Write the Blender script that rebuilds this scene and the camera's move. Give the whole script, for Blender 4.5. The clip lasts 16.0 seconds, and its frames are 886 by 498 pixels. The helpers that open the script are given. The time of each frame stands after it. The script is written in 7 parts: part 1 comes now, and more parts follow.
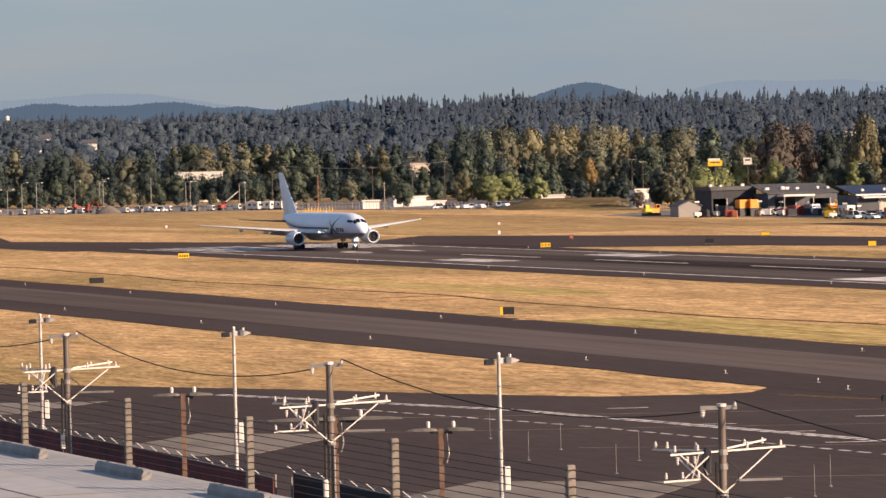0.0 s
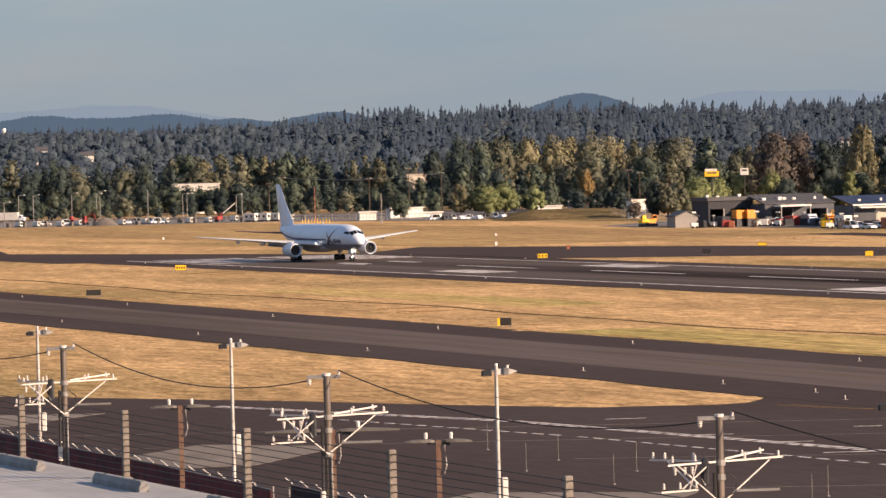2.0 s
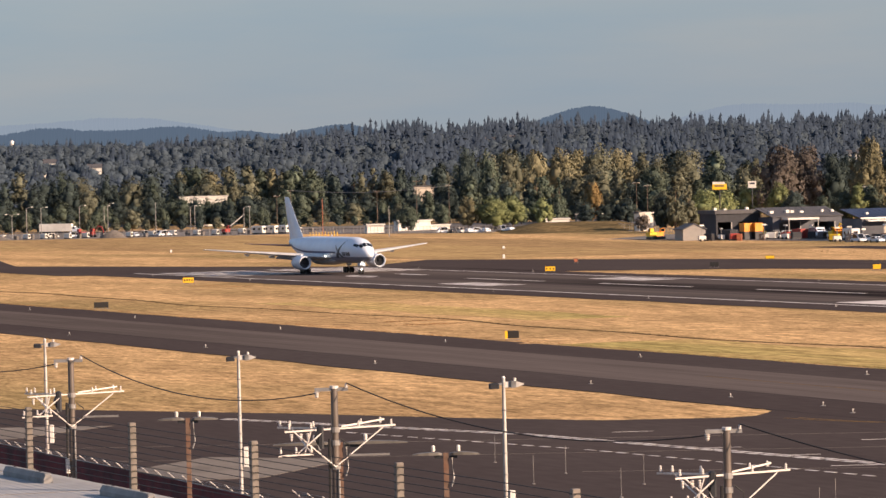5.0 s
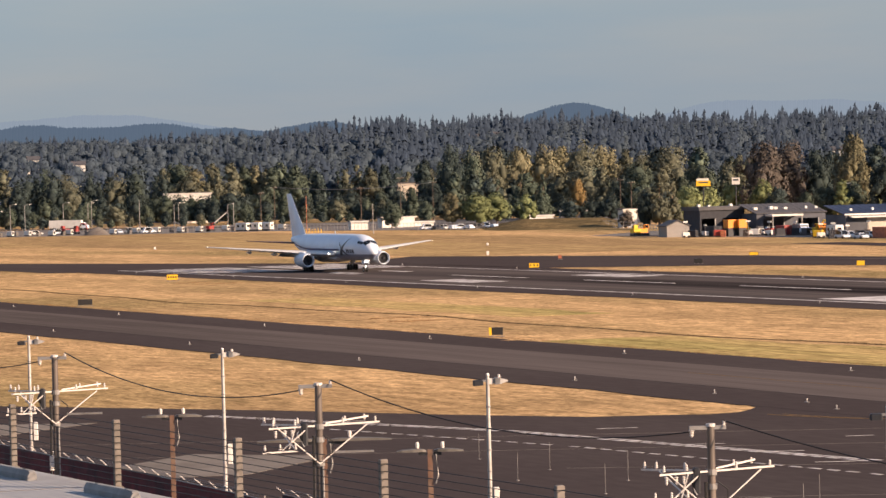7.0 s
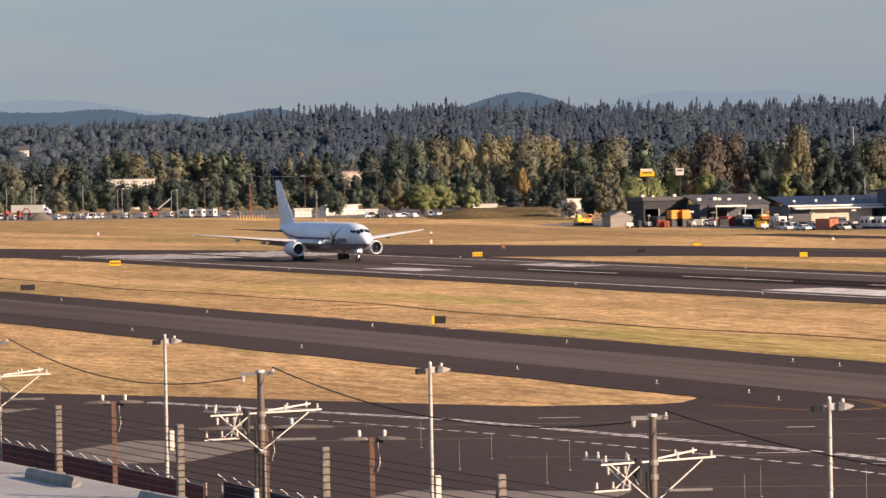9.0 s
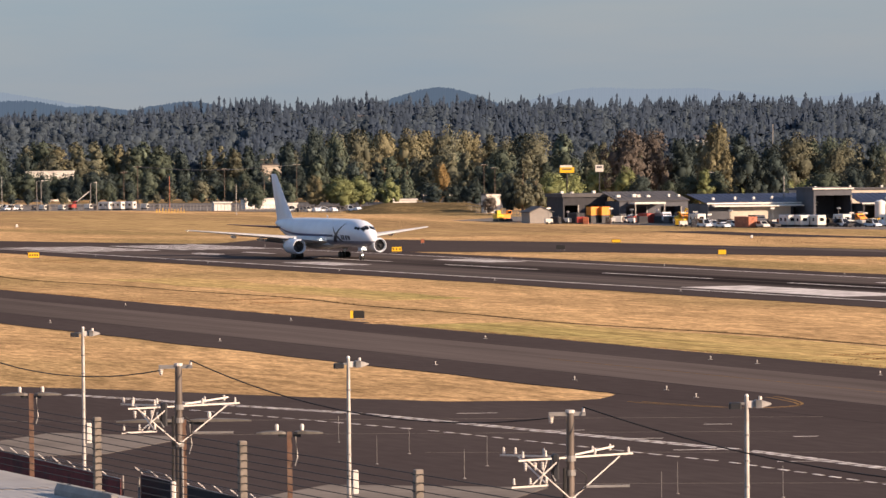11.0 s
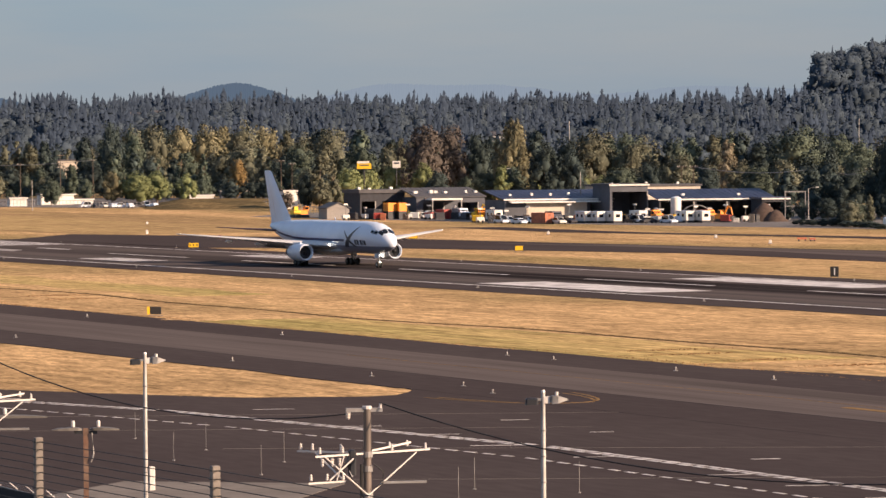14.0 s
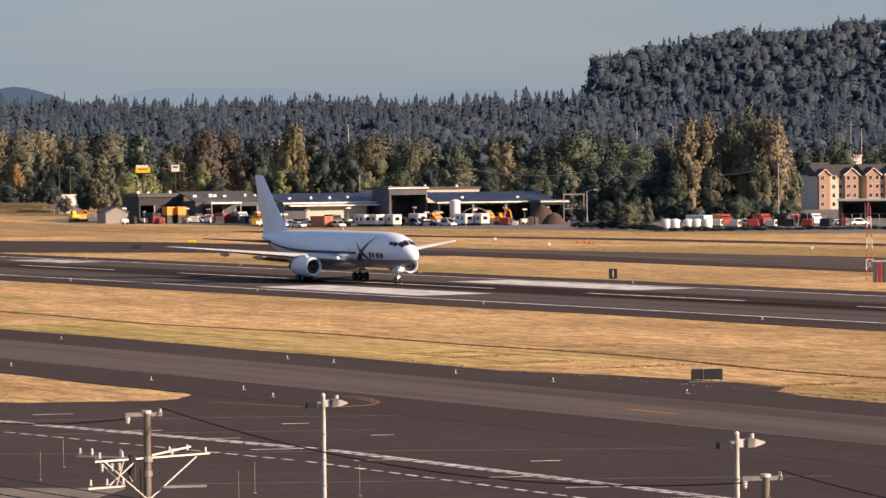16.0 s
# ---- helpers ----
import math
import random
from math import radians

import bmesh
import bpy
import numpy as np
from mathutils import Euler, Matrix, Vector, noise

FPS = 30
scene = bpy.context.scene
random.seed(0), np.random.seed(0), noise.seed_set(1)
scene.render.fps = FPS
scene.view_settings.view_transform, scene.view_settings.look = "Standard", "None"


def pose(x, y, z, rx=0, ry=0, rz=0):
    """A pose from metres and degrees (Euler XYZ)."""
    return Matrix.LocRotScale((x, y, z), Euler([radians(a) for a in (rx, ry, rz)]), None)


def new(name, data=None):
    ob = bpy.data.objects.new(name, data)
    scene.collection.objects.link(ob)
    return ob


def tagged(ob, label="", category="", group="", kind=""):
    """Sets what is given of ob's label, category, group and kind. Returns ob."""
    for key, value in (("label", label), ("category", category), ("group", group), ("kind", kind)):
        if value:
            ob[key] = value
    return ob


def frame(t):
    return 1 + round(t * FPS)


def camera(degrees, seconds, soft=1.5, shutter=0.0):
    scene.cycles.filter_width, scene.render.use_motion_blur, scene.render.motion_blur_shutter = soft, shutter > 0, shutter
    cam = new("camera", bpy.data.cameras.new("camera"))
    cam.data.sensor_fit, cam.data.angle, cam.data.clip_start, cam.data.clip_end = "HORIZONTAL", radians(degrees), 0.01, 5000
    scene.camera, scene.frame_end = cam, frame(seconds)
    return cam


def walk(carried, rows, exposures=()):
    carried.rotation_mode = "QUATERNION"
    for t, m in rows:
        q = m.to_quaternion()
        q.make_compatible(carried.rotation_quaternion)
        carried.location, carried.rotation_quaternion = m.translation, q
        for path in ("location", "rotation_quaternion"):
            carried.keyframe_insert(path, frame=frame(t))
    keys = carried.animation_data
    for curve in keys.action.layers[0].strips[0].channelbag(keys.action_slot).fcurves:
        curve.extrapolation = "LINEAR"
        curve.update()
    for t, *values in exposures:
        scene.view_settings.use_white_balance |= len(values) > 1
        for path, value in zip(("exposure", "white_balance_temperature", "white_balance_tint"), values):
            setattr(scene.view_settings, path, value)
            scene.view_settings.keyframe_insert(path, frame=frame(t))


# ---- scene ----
import itertools

EYE = 19.08
cam = camera(12.249, 16.0, soft=1.5)
walk(cam, [
    (0.0, pose(0, 0, EYE, 88.646, 1.304, -1.286)),
    (0.5, pose(0, 0, EYE, 88.752, 1.494, -1.268)),
    (1.0, pose(0, 0, EYE, 88.840, 1.426, -1.255)),
    (1.5, pose(0, 0, EYE, 88.813, 1.451, -1.305)),
    (2.0, pose(0, 0, EYE, 88.800, 1.456, -1.331)),
    (2.5, pose(0, 0, EYE, 88.856, 1.372, -1.362)),
    (3.0, pose(0, 0, EYE, 88.889, 1.540, -1.356)),
    (3.5, pose(0, 0, EYE, 88.897, 1.451, -1.305)),
    (4.0, pose(0, 0, EYE, 88.935, 1.368, -1.247)),
    (6.5, pose(0, 0, EYE, 88.991, 1.475, -1.211)),
    (7.0, pose(0, 0, EYE, 88.929, 1.451, -1.448)),
    (7.5, pose(0, 0, EYE, 88.877, 1.427, -1.674)),
    (8.0, pose(0, 0, EYE, 88.829, 1.339, -1.780)),
    (8.5, pose(0, 0, EYE, 88.800, 1.149, -1.935)),
    (9.0, pose(0, 0, EYE, 88.752, 0.969, -2.223)),
    (11.5, pose(0, 0, EYE, 88.660, 0.478, -3.688)),
    (12.0, pose(0, 0, EYE, 88.653, 0.512, -4.121)),
    (12.5, pose(0, 0, EYE, 88.636, 0.416, -4.597)),
    (13.0, pose(0, 0, EYE, 88.646, 0.404, -5.068)),
    (13.5, pose(0, 0, EYE, 88.595, 0.346, -5.599)),
    (14.0, pose(0, 0, EYE, 88.592, 0.375, -6.147)),
    (14.5, pose(0, 0, EYE, 88.563, 0.387, -6.658)),
    (15.0, pose(0, 0, EYE, 88.574, 0.500, -7.229)),
    (15.5, pose(0, 0, EYE, 88.596, 0.624, -8.207)),
    (16.0, pose(0, 0, EYE, 88.615, 0.527, -9.211)),
])

# ---- light: low evening sun from behind the right shoulder, clear hazy sky ----
SUN_AZ, SUN_EL = 119.0, 20.0          # degrees clockwise from +y, and above the horizon
world = bpy.data.worlds.new("sky")
scene.world = world
world.use_nodes = True
wn = world.node_tree
sky = wn.nodes.new("ShaderNodeTexSky")
sky.sky_type, sky.sun_disc = "NISHITA", False
sky.sun_elevation, sky.sun_rotation = radians(SUN_EL), radians(SUN_AZ)
sky.air_density, sky.dust_density, sky.ozone_density = 1.0, 0.6, 3.0
# evening haze: a pale blue-grey veil over the clear sky
veil = wn.nodes.new("ShaderNodeMix")
veil.data_type = "RGBA"
# the veil thins out towards the zenith
up_dir, up_sep, up_map = wn.nodes.new("ShaderNodeTexCoord"), wn.nodes.new("ShaderNodeSeparateXYZ"), wn.nodes.new("ShaderNodeMapRange")
wn.links.new(up_dir.outputs["Generated"], up_sep.inputs[0])
wn.links.new(up_sep.outputs[2], up_map.inputs[0])
for i, v in enumerate((0.02, 0.55, 0.88, 0.35)):
    up_map.inputs[i + 1].default_value = v
wn.links.new(up_map.outputs[0], veil.inputs[0])
# thin high cloud lies in the veil in long faint streaks
cloud_map, cloud, cloud_rng, cloud_mix = wn.nodes.new("ShaderNodeMapping"), wn.nodes.new("ShaderNodeTexNoise"), wn.nodes.new("ShaderNodeMapRange"), wn.nodes.new("ShaderNodeMix")
cloud_map.inputs["Scale"].default_value = (6.0, 6.0, 42.0)
cloud_map.inputs["Rotation"].default_value = (radians(1.5), radians(3.0), 0)
cloud.inputs["Scale"].default_value, cloud.inputs["Detail"].default_value, cloud.inputs["Roughness"].default_value = 1.0, 6.0, 0.55
for i, v in enumerate((0.36, 0.66, 0.0, 1.0)):
    cloud_rng.inputs[i + 1].default_value = v
cloud_mix.data_type = "RGBA"
cloud_mix.inputs[6].default_value = (1.17, 1.50, 1.98, 1.0)
cloud_mix.inputs[7].default_value = (1.56, 1.66, 1.92, 1.0)
wn.links.new(up_dir.outputs["Generated"], cloud_map.inputs[0])
wn.links.new(cloud_map.outputs[0], cloud.inputs["Vector"])
wn.links.new(cloud.outputs["Fac"], cloud_rng.inputs[0])
wn.links.new(cloud_rng.outputs[0], cloud_mix.inputs[0])
wn.links.new(cloud_mix.outputs[2], veil.inputs[7])
wn.links.new(sky.outputs[0], veil.inputs[6])
wn.links.new(veil.outputs[2], wn.nodes["Background"].inputs[0])
wn.nodes["Background"].inputs[1].default_value = 0.10
sun = new("sun", bpy.data.lights.new("sun", "SUN"))
sun.data.energy, sun.data.angle, sun.data.color = 5.0, radians(0.5), (1.0, 0.73, 0.52)
SUN_DIR = Vector((math.sin(radians(SUN_AZ)) * math.cos(radians(SUN_EL)), math.cos(radians(SUN_AZ)) * math.cos(radians(SUN_EL)), math.sin(radians(SUN_EL))))
sun.matrix_basis = Matrix.Translation(SUN_DIR * 300) @ SUN_DIR.to_track_quat("Z", "Y").to_matrix().to_4x4()
scene.view_settings.exposure = 1.0

# ---- the plan: s runs along the runway's centre line, o to its near side ----
HEADING = radians(159.636)
U = Vector((math.sin(HEADING), math.cos(HEADING)))
N = Vector((U.y, -U.x))
S0, O0 = -643.74, -281.41


def rw(s, o, z=0.0):
    p = U * (s + S0) + N * (o + O0)
    return Vector((p.x, p.y, z))


def pol(az, d, z=0.0):
    """A place by its bearing (degrees to the right of +y) and distance from the camera's foot."""
    return Vector((d * math.sin(radians(az)), d * math.cos(radians(az)), z))


# ---- mesh building ----
class G:
    """A mesh in the making: vertices and faces."""

    def __init__(self):
        self.v, self.f = [], []

    def poly(self, pts):
        b = len(self.v)
        self.v += [tuple(p) for p in pts]
        self.f.append(tuple(range(b, b + len(pts))))
        return self

    def mesh8(self, pts):
        b = len(self.v)
        self.v += [tuple(p) for p in pts]
        for q in ((3, 2, 1, 0), (4, 5, 6, 7), (0, 1, 5, 4), (1, 2, 6, 5), (2, 3, 7, 6), (3, 0, 4, 7)):
            self.f.append(tuple(b + i for i in q))
        return self

    def box(self, x0, y0, z0, x1, y1, z1, m=None):
        pts = [Vector(p) for p in ((x0, y0, z0), (x1, y0, z0), (x1, y1, z0), (x0, y1, z0), (x0, y0, z1), (x1, y0, z1), (x1, y1, z1), (x0, y1, z1))]
        return self.mesh8([m @ p for p in pts] if m else pts)

    def tbox(self, x0, y0, z0, x1, y1, z1, c=0.03, m=None):
        """A box with chamfered upright and top edges."""
        lo = [(x0 + c, y0), (x1 - c, y0), (x1, y0 + c), (x1, y1 - c), (x1 - c, y1), (x0 + c, y1), (x0, y1 - c), (x0, y0 + c)]
        cx, cy = (x0 + x1) / 2, (y0 + y1) / 2
        sx, sy = 1 - 2 * c / max(x1 - x0, 1e-6), 1 - 2 * c / max(y1 - y0, 1e-6)
        rings = [[(x, y, z0) for x, y in lo], [(x, y, z1 - c) for x, y in lo], [(cx + (x - cx) * sx, cy + (y - cy) * sy, z1) for x, y in lo]]
        return self.loft([[Vector(p) for p in r] for r in rings], m)

    def loft(self, rings, m=None, cap=True):
        b, k = len(self.v), len(rings[0])
        for r in rings:
            self.v += [tuple(m @ Vector(p)) if m else tuple(p) for p in r]
        for i in range(len(rings) - 1):
            for j in range(k):
                a, c = b + i * k + j, b + i * k + (j + 1) % k
                self.f.append((a, c, c + k, a + k))
        if cap:
            self.f.append(tuple(b + j for j in reversed(range(k))))
            self.f.append(tuple(b + (len(rings) - 1) * k + j for j in range(k)))
        return self

    def tube(self, p, q, r0, r1=None, n=8, cap=True):
        p, q = Vector(p), Vector(q)
        r1 = r0 if r1 is None else r1
        m = (q - p).to_track_quat("Z", "Y").to_matrix()
        rings = [[c + m @ Vector((r * math.cos(2 * math.pi * i / n), r * math.sin(2 * math.pi * i / n), 0)) for i in range(n)] for c, r in ((p, r0), (q, r1))]
        return self.loft(rings, cap=cap)

    def path(self, pts, r, n=6):
        pts = [Vector(p) for p in pts]
        rings = []
        for i, p in enumerate(pts):
            d = pts[min(i + 1, len(pts) - 1)] - pts[max(i - 1, 0)]
            m = d.to_track_quat("Z", "Y").to_matrix()
            rings.append([p + m @ Vector((r * math.cos(2 * math.pi * j / n), r * math.sin(2 * math.pi * j / n), 0)) for j in range(n)])
        return self.loft(rings)

    def lathe(self, prof, n=16, m=None, cap=True):
        """prof: (radius, height) pairs round the z axis."""
        return self.loft([[Vector((r * math.cos(2 * math.pi * i / n), r * math.sin(2 * math.pi * i / n), z)) for i in range(n)] for r, z in prof], m, cap)

    def ball(self, c, rx, ry=None, rz=None, n=10, k=6):
        c, ry, rz = Vector(c), ry or rx, rz or rx
        rings = []
        for i in range(k + 1):
            a = -math.pi / 2 + math.pi * (i + 0.02) / (k + 0.04)
            rings.append([c + Vector((rx * math.cos(a) * math.cos(2 * math.pi * j / n), ry * math.cos(a) * math.sin(2 * math.pi * j / n), rz * math.sin(a))) for j in range(n)])
        return self.loft(rings)

    def slab(self, pts, z0, z1):
        """A flat slab with the outline pts (x, y), anticlockwise from above."""
        b, k = len(self.v), len(pts)
        self.v += [(p[0], p[1], z0) for p in pts] + [(p[0], p[1], z1) for p in pts]
        self.f.append(tuple(b + k + i for i in range(k)))
        self.f.append(tuple(b + i for i in reversed(range(k))))
        for i in range(k):
            j = (i + 1) % k
            self.f.append((b + i, b + j, b + k + j, b + k + i))
        return self

    def mesh(self, name, material, smooth=False):
        me = bpy.data.meshes.new(name)
        me.from_pydata(self.v, [], self.f)
        if smooth:
            me.shade_smooth()
            me.set_sharp_from_angle(angle=radians(40))
        me.materials.append(material)
        return me

    def soft_mesh(self, name, material, normals):
        """A leafy mesh that is shaded as the rounded mass its leaves make up."""
        me = bpy.data.meshes.new(name)
        me.from_pydata(self.v, [], self.f)
        me.shade_smooth()
        me.normals_split_custom_set_from_vertices([tuple(n) for n in normals])
        me.materials.append(material)
        return me


def part(name, g, material, parent=None, label="", smooth=False, m=None):
    """Links what g holds as one mesh object, under its thing."""
    me = g if isinstance(g, bpy.types.Mesh) else g.mesh(name, material, smooth)
    ob = new(name, me)
    if parent:
        ob.parent = parent
    if m:
        ob.matrix_basis = m
    if label:
        tagged(ob, label)
    return ob


def thing(name, m, label, category, group="", kind=""):
    ob = new(name)
    ob.matrix_basis = m
    return tagged(ob, label, category, group, kind)


def face_cam(p, turn=0.0):
    """A pose at p whose -y side looks towards the camera's foot, turned by some degrees."""
    return Matrix.Translation(p) @ Matrix.Rotation(math.atan2(p.y, p.x) - math.pi / 2 + radians(turn), 4, "Z")


# ---- materials ----
def material(name, colour, rough=0.8, metal=0.0, var=0.15, scale=1.0, bump=0.0, alt=None, alt_scale=0.1, stretch=None, rand=0.0, island=0.0, emit=0.0, spec=0.5, alt2=None, alt2_scale=0.02, grit=0.0):
    """A procedural material: fine grain (var, scale), a second colour in patches (alt, alt_scale), relief and a shade of its own for each object or island."""
    m = bpy.data.materials.new(name)
    m.use_nodes = True
    t = m.node_tree
    b = t.nodes["Principled BSDF"]
    b.inputs["Roughness"].default_value, b.inputs["Metallic"].default_value = rough, metal
    b.inputs["Specular IOR Level"].default_value = spec
    geo = t.nodes.new("ShaderNodeNewGeometry")
    obj = t.nodes.new("ShaderNodeTexCoord")
    mp = t.nodes.new("ShaderNodeMapping")
    t.links.new(obj.outputs["Object"], mp.inputs[0])
    if stretch:
        mp.inputs["Rotation"].default_value = (0, 0, radians(stretch[0]))
        mp.inputs["Scale"].default_value = stretch[1:]

    def tex(s, detail=4.0):
        n = t.nodes.new("ShaderNodeTexNoise")
        n.inputs["Scale"].default_value, n.inputs["Detail"].default_value = s, detail
        t.links.new(mp.outputs[0], n.inputs["Vector"])
        return n.outputs["Fac"]

    def mixer(kind, fac, a, c):
        n = t.nodes.new("ShaderNodeMix")
        n.data_type, n.blend_type = "RGBA", kind
        for sock, val in ((n.inputs[0], fac), (n.inputs[6], a), (n.inputs[7], c)):
            if isinstance(val, bpy.types.NodeSocket):
                t.links.new(val, sock)
            else:
                sock.default_value = val
        return n.outputs[2]

    def ramp(src, lo, hi, p0=0.35, p1=0.65):
        n = t.nodes.new("ShaderNodeMapRange")
        n.inputs[1].default_value, n.inputs[2].default_value, n.inputs[3].default_value, n.inputs[4].default_value = p0, p1, lo, hi
        t.links.new(src, n.inputs[0])
        return n.outputs[0]

    col = (*colour, 1.0)
    fine = tex(scale)
    if alt:
        col = mixer("MIX", ramp(tex(alt_scale), 0.0, 1.0, 0.42, 0.62), col, (*alt, 1.0))
    if alt2:
        col = mixer("MIX", ramp(tex(alt2_scale, 3.0), 0.0, 0.85, 0.48, 0.62), col, (*alt2, 1.0))
    if var:
        n = t.nodes.new("ShaderNodeCombineColor")
        v = ramp(fine, 1 - var, 1 + var, 0.3, 0.7)
        for i in range(3):
            t.links.new(v, n.inputs[i])
        col = mixer("MULTIPLY", 1.0, col, n.outputs[0])
    if grit:
        n = t.nodes.new("ShaderNodeCombineColor")
        v = ramp(tex(scale * 4.3, 6.0), 1 - grit, 1 + grit, 0.32, 0.68)
        for i in range(3):
            t.links.new(v, n.inputs[i])
        col = mixer("MULTIPLY", 1.0, col, n.outputs[0])
    for amount, src in ((rand, "object"), (island, "island")):
        if amount:
            if src == "object":
                o = t.nodes.new("ShaderNodeObjectInfo").outputs["Random"]
            else:
                o = geo.outputs["Random Per Island"]
            n = t.nodes.new("ShaderNodeCombineColor")
            v = ramp(o, 1 - amount, 1 + amount, 0.0, 1.0)
            for i in range(3):
                t.links.new(v, n.inputs[i])
            col = mixer("MULTIPLY", 1.0, col, n.outputs[0])
    if isinstance(col, bpy.types.NodeSocket):
        t.links.new(col, b.inputs["Base Color"])
    else:
        b.inputs["Base Color"].default_value = col
    if emit:
        b.inputs["Emission Color"].default_value = (*colour, 1.0)
        b.inputs["Emission Strength"].default_value = emit
    if bump:
        n = t.nodes.new("ShaderNodeBump")
        n.inputs["Strength"].default_value, n.inputs["Distance"].default_value = min(bump, 1.0), 0.05
        t.links.new(fine, n.inputs["Height"])
        t.links.new(n.outputs[0], b.inputs["Normal"])
    return m



M = {}
M["grass"] = material("dry_grass", (0.53, 0.342, 0.170), 0.95, var=0.36, scale=0.55, grit=0.40, alt=(0.37, 0.240, 0.120), alt_scale=0.06, stretch=(0, 0.34, 1.0, 1.0), spec=0.0, alt2=(0.275, 0.198, 0.092), alt2_scale=0.02)
M["rough_grass"] = material("rough_brown_grass", (0.31, 0.205, 0.105), 0.95, var=0.34, scale=0.4, grit=0.32, alt=(0.40, 0.275, 0.13), alt_scale=0.03, stretch=(0, 0.12, 1, 1), spec=0.0)
M["lawn"] = material("greener_grass", (0.33, 0.262, 0.102), 0.95, var=0.36, scale=0.6, grit=0.45, alt=(0.46, 0.32, 0.14), alt_scale=0.06, stretch=(0, 0.12, 1, 1), spec=0.0)
# grass of the far bank, darkened to stand for shadows of nearby trees
M["bank_shadow_grass"] = material("shadow_darkened_bank_grass", (0.115, 0.088, 0.048), 0.95, var=0.35, scale=0.4, grit=0.35, alt=(0.19, 0.135, 0.068), alt_scale=0.05, spec=0.0)
M["brown_weeds"] = material("dry_brown_weeds", (0.30, 0.175, 0.085), 0.95, var=0.25, scale=2.0, island=0.35, spec=0.0)
M["weeds"] = material("dark_weeds_and_drain_shade", (0.13, 0.09, 0.05), 0.95, var=0.2, scale=2.0, island=0.4, spec=0.0)
M["asphalt_dark"] = material("dark_asphalt", (0.061, 0.050, 0.050), 0.9, var=0.10, scale=1.2, alt=(0.070, 0.058, 0.057), alt_scale=0.05, stretch=(0, 0.25, 1, 1), spec=0.0)
M["asphalt_worn"] = material("worn_grey_asphalt", (0.118, 0.098, 0.092), 0.9, var=0.14, scale=1.5, alt=(0.085, 0.071, 0.067), alt_scale=0.16, stretch=(0, 0.03, 1, 1), spec=0.0)
M["concrete"] = material("pale_concrete", (0.21, 0.185, 0.165), 0.9, var=0.1, scale=1.0, alt=(0.17, 0.15, 0.135), alt_scale=0.1, spec=0.0)
M["white_line"] = material("worn_white_paint", (0.62, 0.58, 0.56), 0.8, var=0.25, scale=0.8, alt=(0.42, 0.39, 0.38), alt_scale=0.25, spec=0.0)
M["yellow_line"] = material("faded_yellow_paint", (0.22, 0.14, 0.07), 0.8, var=0.3, scale=2.0, spec=0.0)
# white with a blue tint that stands for skylight on shaded sides
M["white_body"] = material("sky_tinted_white_paint", (0.68, 0.715, 0.785), 0.32, var=0.03, scale=0.5, alt=(0.64, 0.675, 0.75), alt_scale=0.3)
M["maroon"] = material("dark_maroon_grey", (0.075, 0.040, 0.045), 0.45, var=0.12, scale=1.0)
M["navy"] = material("navy_paint", (0.025, 0.03, 0.10), 0.35, var=0.08, scale=2.0)
M["charcoal"] = material("charcoal_paint", (0.035, 0.033, 0.045), 0.4, var=0.1, scale=2.0)
M["wing_grey"] = material("pale_grey_wing_paint", (0.58, 0.56, 0.55), 0.4, var=0.06, scale=0.6, alt=(0.50, 0.49, 0.48), alt_scale=0.4)
M["glass_dark"] = material("dark_glass", (0.012, 0.014, 0.018), 0.08, var=0.0)
M["rubber"] = material("black_rubber", (0.018, 0.017, 0.017), 0.85, var=0.15, scale=5.0)
M["steel"] = material("brushed_steel", (0.50, 0.48, 0.46), 0.4, metal=0.9, var=0.1, scale=6.0)
M["dark_metal"] = material("dark_metal", (0.05, 0.05, 0.055), 0.5, metal=0.6, var=0.15, scale=3.0)
M["lamp_glow"] = material("lit_lamp", (1.0, 0.90, 0.74), 0.3, var=0.0, emit=9.0)
M["galv"] = material("galvanised_steel", (0.30, 0.285, 0.275), 0.5, metal=0.4, var=0.15, scale=4.0, alt=(0.21, 0.195, 0.185), alt_scale=1.2)
M["old_wood"] = material("weathered_wood", (0.13, 0.095, 0.07), 0.85, var=0.3, scale=6.0, alt=(0.07, 0.05, 0.04), alt_scale=1.5, stretch=(0, 1, 1, 0.15))
# pale porcelain, raised in tone to stand for glints on arms and insulators
M["porcelain"] = material("glint_pale_porcelain", (0.66, 0.60, 0.55), 0.3, var=0.08, scale=5.0)
M["pole_white"] = material("pale_painted_pole", (0.50, 0.47, 0.44), 0.5, var=0.15, scale=3.0, alt=(0.38, 0.35, 0.32), alt_scale=1.0)
M["cable"] = material("black_cable", (0.018, 0.016, 0.016), 0.7, var=0.1, scale=8.0)
M["post"] = material("weathered_concrete_post", (0.17, 0.145, 0.125), 0.9, var=0.25, scale=6.0, alt=(0.15, 0.13, 0.11), alt_scale=2.0)
M["deck"] = material("pale_concrete_deck", (0.33, 0.325, 0.33), 0.9, var=0.08, scale=2.0, alt=(0.30, 0.29, 0.285), alt_scale=0.35)
M["stop"] = material("grey_concrete_stop", (0.27, 0.26, 0.25), 0.9, var=0.15, scale=5.0, alt=(0.21, 0.20, 0.195), alt_scale=1.5)
M["red_screen"] = material("dark_red_fence_screen", (0.20, 0.034, 0.03), 0.85, var=0.2, scale=2.5, alt=(0.10, 0.024, 0.022), alt_scale=0.5)
M["black_screen"] = material("black_fence_screen", (0.014, 0.014, 0.017), 0.85, var=0.2, scale=2.5)
